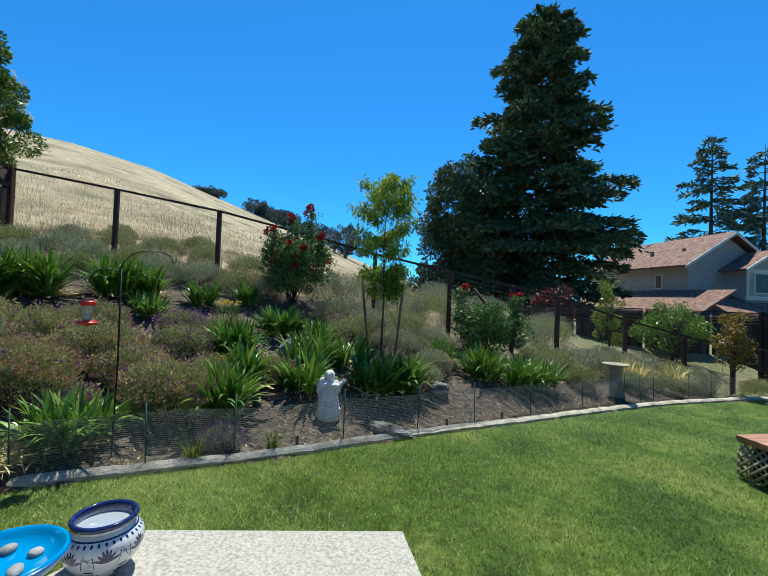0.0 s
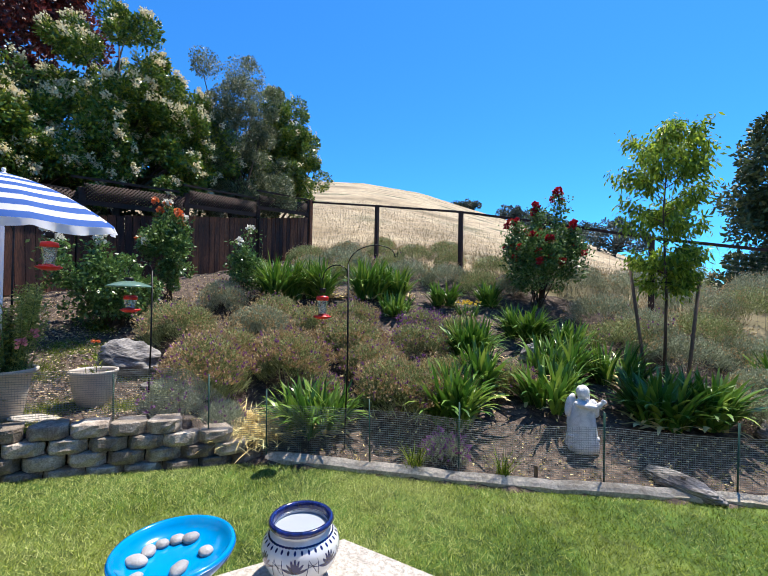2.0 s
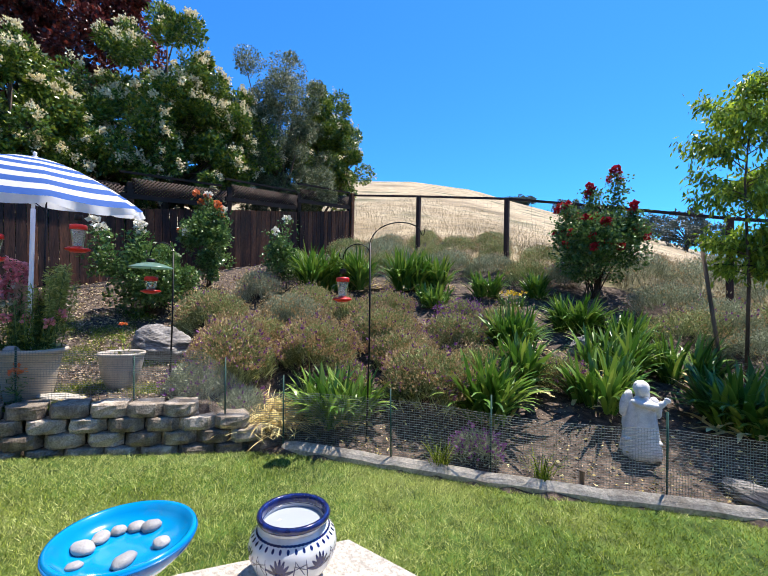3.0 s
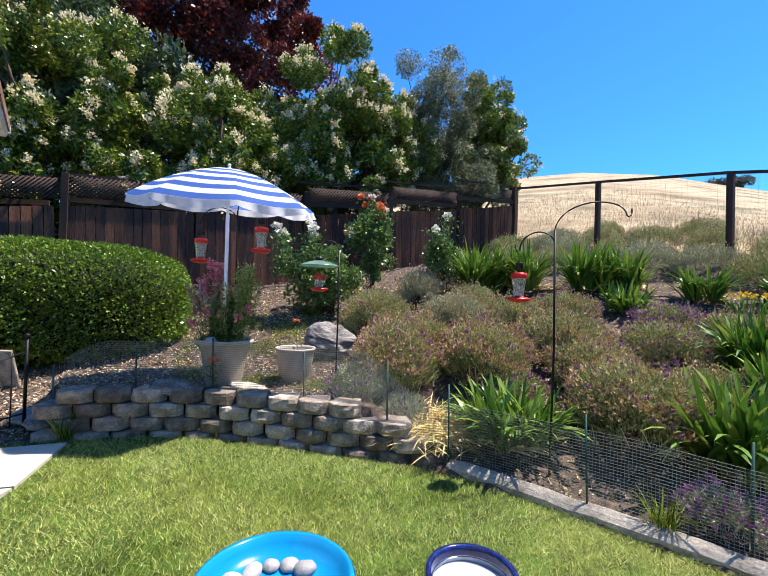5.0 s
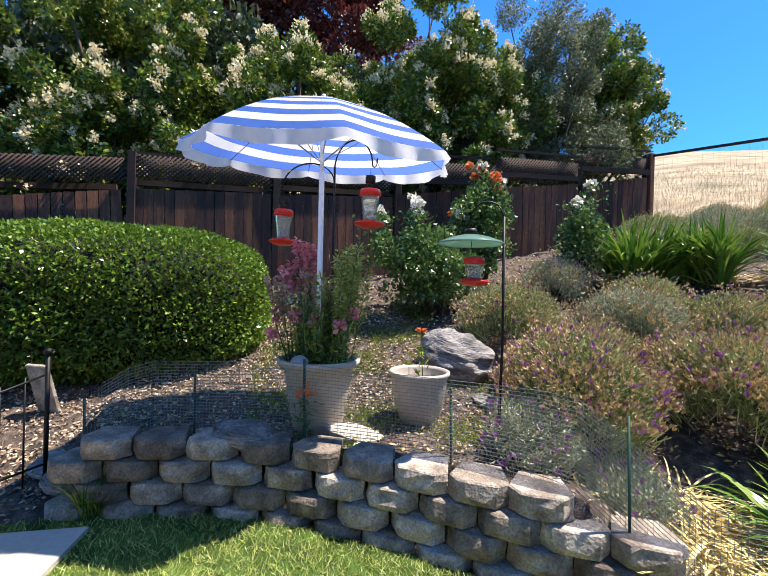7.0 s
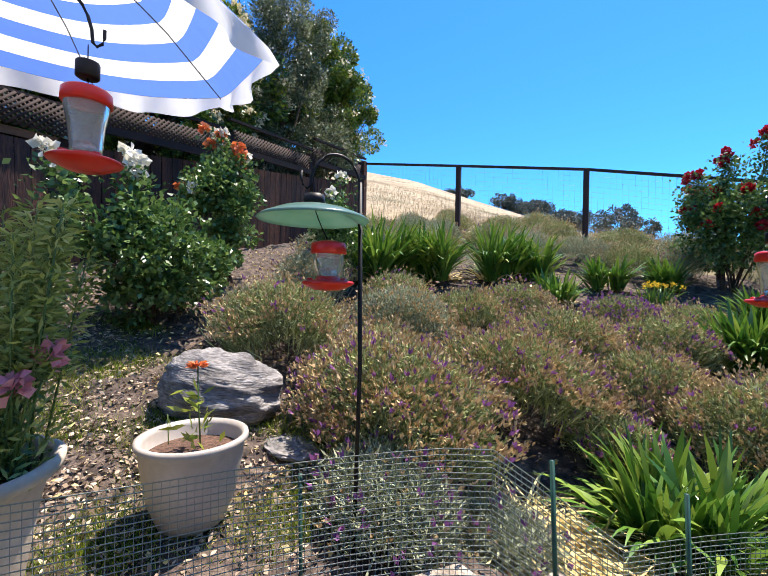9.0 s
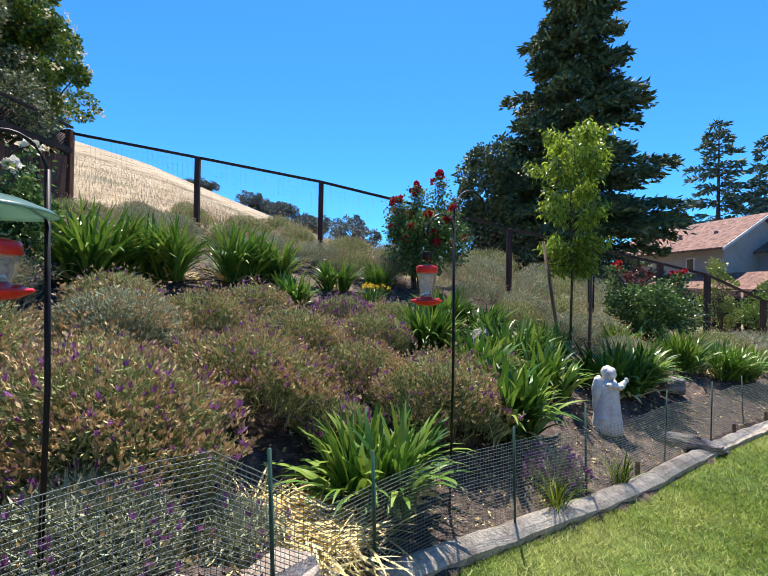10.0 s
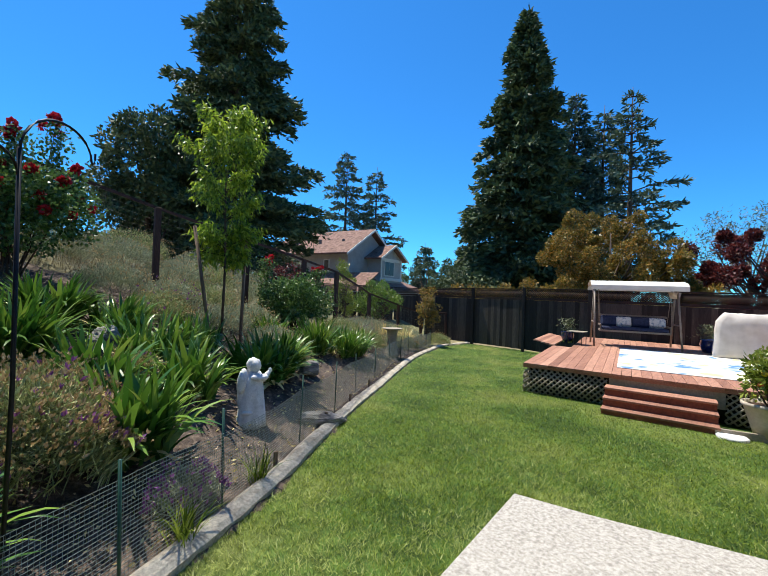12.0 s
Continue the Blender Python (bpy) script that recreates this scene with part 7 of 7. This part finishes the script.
prism(bm, [(-0.42, EH - 0.42), (WD / 2, RH - 0.1), (WD + 0.42, EH - 0.42), (WD + 0.42, EH - 0.2), (WD / 2, RH + 0.12), (-0.42, EH - 0.2)], -0.18, -0.11)
hp("barge_board", bm, M_CREAM)
bm = bmesh.new()
prism(bm, [(3.7, 0), (7.7, 0), (7.7, 6.9), (5.7, 8.05), (3.7, 6.9)], -1.2, 0.39)
hp("gable_bay", bm, M_STUCCO)
bm = bmesh.new()
prism(bm, [(3.1, 6.7), (5.7, 8.2), (8.3, 6.7), (8.3, 6.86), (5.7, 8.36), (3.1, 6.86)], -1.7, 2.5)
hp("small_roof", bm, M_SHINGLE)
bm = bmesh.new()
prism(bm, [(3.0, 6.58), (5.7, 8.12), (8.4, 6.58), (8.4, 6.8), (5.7, 8.36), (3.0, 6.8)], -1.78, -1.71)
hp("barge_board", bm, M_CREAM)
hp("trim", boxes((5.7, -1.24, 6.75, 4.1, 0.06, 0.28), (5.7, -1.26, 4.75, 4.3, 0.12, 0.3), (3.78, -1.24, 5.6, 0.2, 0.06, 2.0), (7.62, -1.24, 5.6, 0.2, 0.06, 2.0)), M_CREAM)


def house_window(cx, cy, cz, w_, h_, side=False):
    m = pose(cx, cy, cz, 0, 0, 90 if side else 0)
    win = part("window", boxes((0, 0, 0, w_ + 0.2, 0.06, h_ + 0.2)), nh, mat=M_CREAM, at=m)
    k = 2 if w_ > 1 else 1
    for i in range(k):
        part("pane", boxes(((i - (k - 1) / 2) * w_ / k, 0.0, 0, w_ / k - 0.05, 0.09, h_)), win, mat=M_DARKGLASS)


house_window(5.3, -1.22, 5.85, 1.7, 1.35)
house_window(0.37, 3.0, 5.9, 0.55, 1.0, True)
house_window(0.37, 8.2, 5.9, 0.7, 1.1, True)
bm = bmesh.new()
prism(bm, [(-2.6, 3.45), (0.38, 5.2), (0.38, 5.05), (-2.6, 3.3)], -3.2, LN)
hp("porch_roof", bm, M_SHINGLE)
bm = bmesh.new()
for a, b in (((-2.6, -3.2, 3.4), (WD + 3.0, -3.2, 3.4)),):
    vs = [bm.verts.new(q) for q in ((-2.6, -3.2, 3.45), (WD + 3.0, -3.2, 3.45), (WD, 0.38, 5.2), (0.38, 0.38, 5.2))]
    vs2 = [bm.verts.new((v.co.x, v.co.y, v.co.z - 0.15)) for v in vs]
    bm.faces.new(vs), bm.faces.new(vs2[::-1])
    for i in range(4):
        bm.faces.new((vs[i], vs2[i], vs2[(i + 1) % 4], vs[(i + 1) % 4]))
hp("porch_roof", bm, M_SHINGLE)
hp("lower_wall", boxes((2.8, 3.8, 1.6, 10.2, 13.4, 3.2)), M_STUCCO)
hp("gutter", boxes((-2.66, 3.9, 3.36, 0.12, 14.2, 0.14), (4.2, -3.26, 3.36, 13.6, 0.12, 0.14)), M_CREAM)
for vx, vy in ((1.6, 5.0), (1.9, 2.2)):
    hp("roof_vent", boxes((vx, vy, 8.35, 0.2, 0.2, 0.6)), M_GUTTER)
hp("chimney", boxes((2.4, 9.4, 9.3, 1.0, 0.9, 2.0), (2.4, 9.4, 10.35, 1.15, 1.05, 0.12)), M_STUCCO)

# ---- own house behind the camera ----
own = thing("own_house", 0, -1.0, 0, "cream house wall and low eave behind the patio", "house", kind="structure")
own.matrix_basis = Matrix()
part("wall", boxes((2.6, -0.95, 1.1, 13.2, 0.25, 2.9)), own, mat=M_STUCCO)
part("door_frame", boxes((0.6, -0.81, 1.0, 2.1, 0.06, 2.1)), own, mat=M_CREAM)
for i in (0, 1):
    part("door_pane", boxes((0.1 + i * 1.0, -0.79, 1.0, 0.9, 0.06, 1.92)), own, mat=M_DARKGLASS)
B = pose(-4.27, 0.14, 0, 0, 0, 14.2)
LB, S0 = 3.1, 0.42


def sweep(name, outline, x0, x1, mat):
    bm = bmesh.new()
    l1, l2 = [bm.verts.new((x0, y, z)) for y, z in outline], [bm.verts.new((x1, y, z)) for y, z in outline]
    bm.faces.new(l1), bm.faces.new(l2[::-1])
    for i in range(len(outline)):
        j = (i + 1) % len(outline)
        bm.faces.new((l1[i], l1[j], l2[j], l2[i]))
    bmesh.ops.recalc_face_normals(bm, faces=bm.faces)
    return part(name, bm, own, mat=mat, at=B)


sweep("roof", [(0.16, 2.56), (-4.5, 2.56 + 4.66 * S0), (-4.5, 2.5 + 4.66 * S0), (0.16, 2.5)], -0.03, LB, M_SHINGLE)
sweep("gutter", [(0.04, 2.44), (0.14, 2.46), (0.16, 2.56), (0.04, 2.56)], -0.02, LB, M_CREAM)
sweep("fascia", [(0.0, 2.37), (0.035, 2.37), (0.035, 2.56), (0.0, 2.56)], 0.0, LB, M_CREAM)
sweep("soffit", [(-0.06, 2.42), (-0.001, 2.42), (-0.001, 2.5), (-0.06, 2.5)], 0.03, LB, M_STUCCO)
sweep("soffit", [(-0.95, 2.4), (-0.07, 2.36), (-0.07, 2.4), (-0.95, 2.44)], 0.03, LB, M_CREAM)
sweep("barge_board", [(0.16, 2.5), (0.16, 2.56), (-4.5, 2.56 + 4.66 * S0), (-4.5, 2.38 + 4.66 * S0), (-0.1, 2.4)], -0.07, -0.035, M_CREAM)
part("bay_wall", boxes((1.7, -1.05, 1.1, 2.5, 0.15, 2.6)), own, mat=M_STUCCO, at=B)
part("main_roof", boxes((4.8, -3.2, 3.6, 10.5, 5.5, 0.12, Matrix.Rotation(radians(18), 4, "X"))), own, mat=M_SHINGLE)


# ---- grass blades, chips and dry stems ----
def scatter(rng, n, x0, x1, y0, y1, keep):
    x, y = rng.uniform(x0, x1, n), rng.uniform(y0, y1, n)
    k = keep(x, y)
    return x[k], y[k]


def blades(name, x, y, z, h, w, mat, rng, lean=0.5):
    n = len(x)
    w = np.broadcast_to(w, (n,))
    a, b = rng.uniform(0, 6.283, n), rng.uniform(0, 6.283, n)
    hh = h * rng.uniform(0.5, 1.25, n)
    ww = w * rng.uniform(0.7, 1.3, n)
    l = hh * lean * rng.uniform(0.2, 1.4, n)
    base = np.stack([x, y, z], 1)
    s = np.stack([np.cos(a) * ww / 2, np.sin(a) * ww / 2, np.zeros(n)], 1)
    tip = base + np.stack([np.cos(b) * l, np.sin(b) * l, hh], 1)
    v = np.stack([base - s, base + s, tip], 1).reshape(-1, 3)
    return mesh_of(name, v, np.arange(3 * n).reshape(n, 3), mat)


gr_ = np.random.default_rng(21)
PATHS = [[(-4.56, 0.66), (-4.62, -0.05), (-4.66, -0.78), (-4.0, -0.78), (-3.86, 0.54)], [(-3.84, 0.535), (-3.985, -0.78), (-2.915, -0.78), (-2.915, 0.12)]]


def on_lawn(x, y):
    ok = (edge_distance(x, y) < -0.01) & ~inside(PATIO, x, y) & (y > -0.7)
    for p in PATHS:
        ok &= ~inside(p, x, y)
    ok &= ~((x > 4.5) & (y < 5.0))
    return ok


gx_, gy_ = scatter(gr_, 2500000, -4.7, 12.4, -0.6, 11.0, lambda x, y: gr_.uniform(0, 1, len(x)) < 1 / (1 + (np.hypot(x + 1.6, y - 2.0) / 3.2) ** 2.4))
ok = on_lawn(gx_, gy_)
X, Y = gx_[ok], gy_[ok]
patch = 0.5 + 0.25 * np.sin(X * 1.9 + 0.8 * np.sin(Y * 1.3)) * np.cos(Y * 1.6 + 0.7 * np.sin(X * 2.3)) + 0.2 * np.sin(X * 5.1 + Y * 2.2) * np.cos(Y * 4.7 - X * 1.4)
rim = np.exp(-np.abs(edge_distance(X, Y)) / 0.45) * 0.45 + np.exp(-np.hypot(np.maximum(np.abs(X + 1.0) - 1.6, 0), np.maximum(Y - 3.2, 0)) / 0.5) * 0.4
share = np.clip(0.16 + 0.7 * smooth((0.6 - X) / 3.4) + rim, 0, 1) * np.clip(patch * 1.5, 0.1, 1.2)
dry = gr_.uniform(0, 1, len(X)) < share
for name, keep, mat, label in (("grass_blades", ~dry, M_BLADE, "short green grass blades"), ("yellowed_grass", dry, M_DRYTURF, "short yellowed dry grass blades in patches")):
    x, y = X[keep], Y[keep]
    far = np.hypot(x + 1.6, y - 2.0)
    g = part(name, blades(name, x, y, lawn_z(x) - 0.004, 0.026, 0.0034 * (1 + far * 0.13), mat, gr_, 1.3))
    tagged(g, label, "grass", kind="stuff")

bx_, by_ = scatter(gr_, 34000, -8.6, -4.3, -1.8, 3.3, lambda x, y: ((edge_distance(x, y) > 0.2) | ((x < -4.72) & (y < 0.3))) & (np.sin(x * 3.1) * np.cos(y * 2.7) + gr_.normal(0, 0.6, len(x)) > -0.3))
pts = np.stack([bx_, by_, ground_z(bx_, by_) + 0.01], 1)
g = part("leaf_litter", leaf_mesh("leaf_litter", pts, np.c_[gr_.normal(0, 1, (len(bx_), 2)), gr_.normal(0.1, 0.25, len(bx_))], 0.036, 0.02, L_LITTER, gr_, spread=0.2))
tagged(g, "pale dry leaf litter round the hedge and pots", "leaf litter", kind="stuff")
mx, my = scatter(gr_, 60000, -9, 5, 2.2, 10, lambda x, y: (edge_distance(x, y) > 0.18) & (gr_.uniform(0, 1, len(x)) < np.exp(-(y - 3) / 4)))
mz = ground_z(mx, my)
pts = np.stack([mx, my, mz + 0.006], 1)
g = part("mulch_chips", leaf_mesh("mulch_chips", pts, np.c_[gr_.normal(0, 1, (len(mx), 2)), gr_.normal(0.1, 0.25, len(mx))], 0.035, 0.014, M_CHIP, gr_, spread=0.2))
tagged(g, "dark bark chips strewn over the bank", "mulch", kind="stuff")
lx_, ly_ = scatter(gr_, 8500, -9, 5, 0.3, 9, lambda x, y: edge_distance(x, y) > 0.16)
pts = np.stack([lx_, ly_, ground_z(lx_, ly_) + 0.012], 1)
g = part("fallen_leaves", leaf_mesh("fallen_leaves", pts, np.c_[gr_.normal(0, 1, (len(lx_), 2)), gr_.normal(0.1, 0.3, len(lx_))], 0.045, 0.024, L_STRAW, gr_, spread=0.2))
tagged(g, "pale dry fallen leaves on the mulch", "fallen leaves", kind="stuff")
wx, wy = scatter(gr_, 90000, -7, 9, 0.4, 11, lambda x, y: (edge_distance(x, y) > 0.15) & (edge_distance(x, y) < 0.75) & (np.sin(x * 5.1) * np.cos(y * 4.3) + gr_.normal(0, 0.4, len(x)) > 0.1))
w2x, w2y = scatter(gr_, 85000, -7.4, -4.4, 1.4, 3.6, lambda x, y: np.sin(x * 6.1 + 1) * np.cos(y * 5.3) + gr_.normal(0, 0.4, len(x)) > 0.15)
wx, wy = np.r_[wx, w2x], np.r_[wy, w2y]
g = part("weeds", blades("weeds", wx, wy, ground_z(wx, wy) - 0.004, 0.05, 0.004, M_BLADE, gr_, 0.7))
tagged(g, "thin weeds and grass in the bed's edge", "weeds", kind="stuff")
hx, hy = scatter(gr_, 130000, -24, 5, 10.3, 34, lambda x, y: (np.degrees(np.arctan2(x + 1, y - 1.5)) < 13) & (gr_.uniform(0, 1, len(x)) < np.exp(-(y - 10) / 10)))
g = part("dry_hill_stems", blades("dry_hill_stems", hx, hy, ground_z(hx, hy), 0.3, 0.008, M_DRYBLADE, gr_, 0.5))
tagged(g, "tall dry golden grass beyond the wire fence", "dry grass", kind="stuff")
tuft = thing("grass_tuft", -1.2, 4.62, G(-1.2, 4.62), "tuft of green weed grass growing through the net", "grass tuft", "weed tufts at the net")
tr = np.random.default_rng(8)
part("blades", strap_mesh("blades", np.c_[tr.normal(0, 0.03, (70, 2)), np.zeros(70)], tr.uniform(0, 6.3, 70), tr.uniform(0.14, 0.3, 70), 0.006, tr.uniform(0.1, 0.6, 70), M_BLADE, tr, 4), tuft)
copy_thing(tuft, pose(-1.9, 4.2, G(-1.9, 4.2), 0, 0, 50))
copy_thing(tuft, pose(-4.7, 0.62, 0.06, 0, 0, 120))
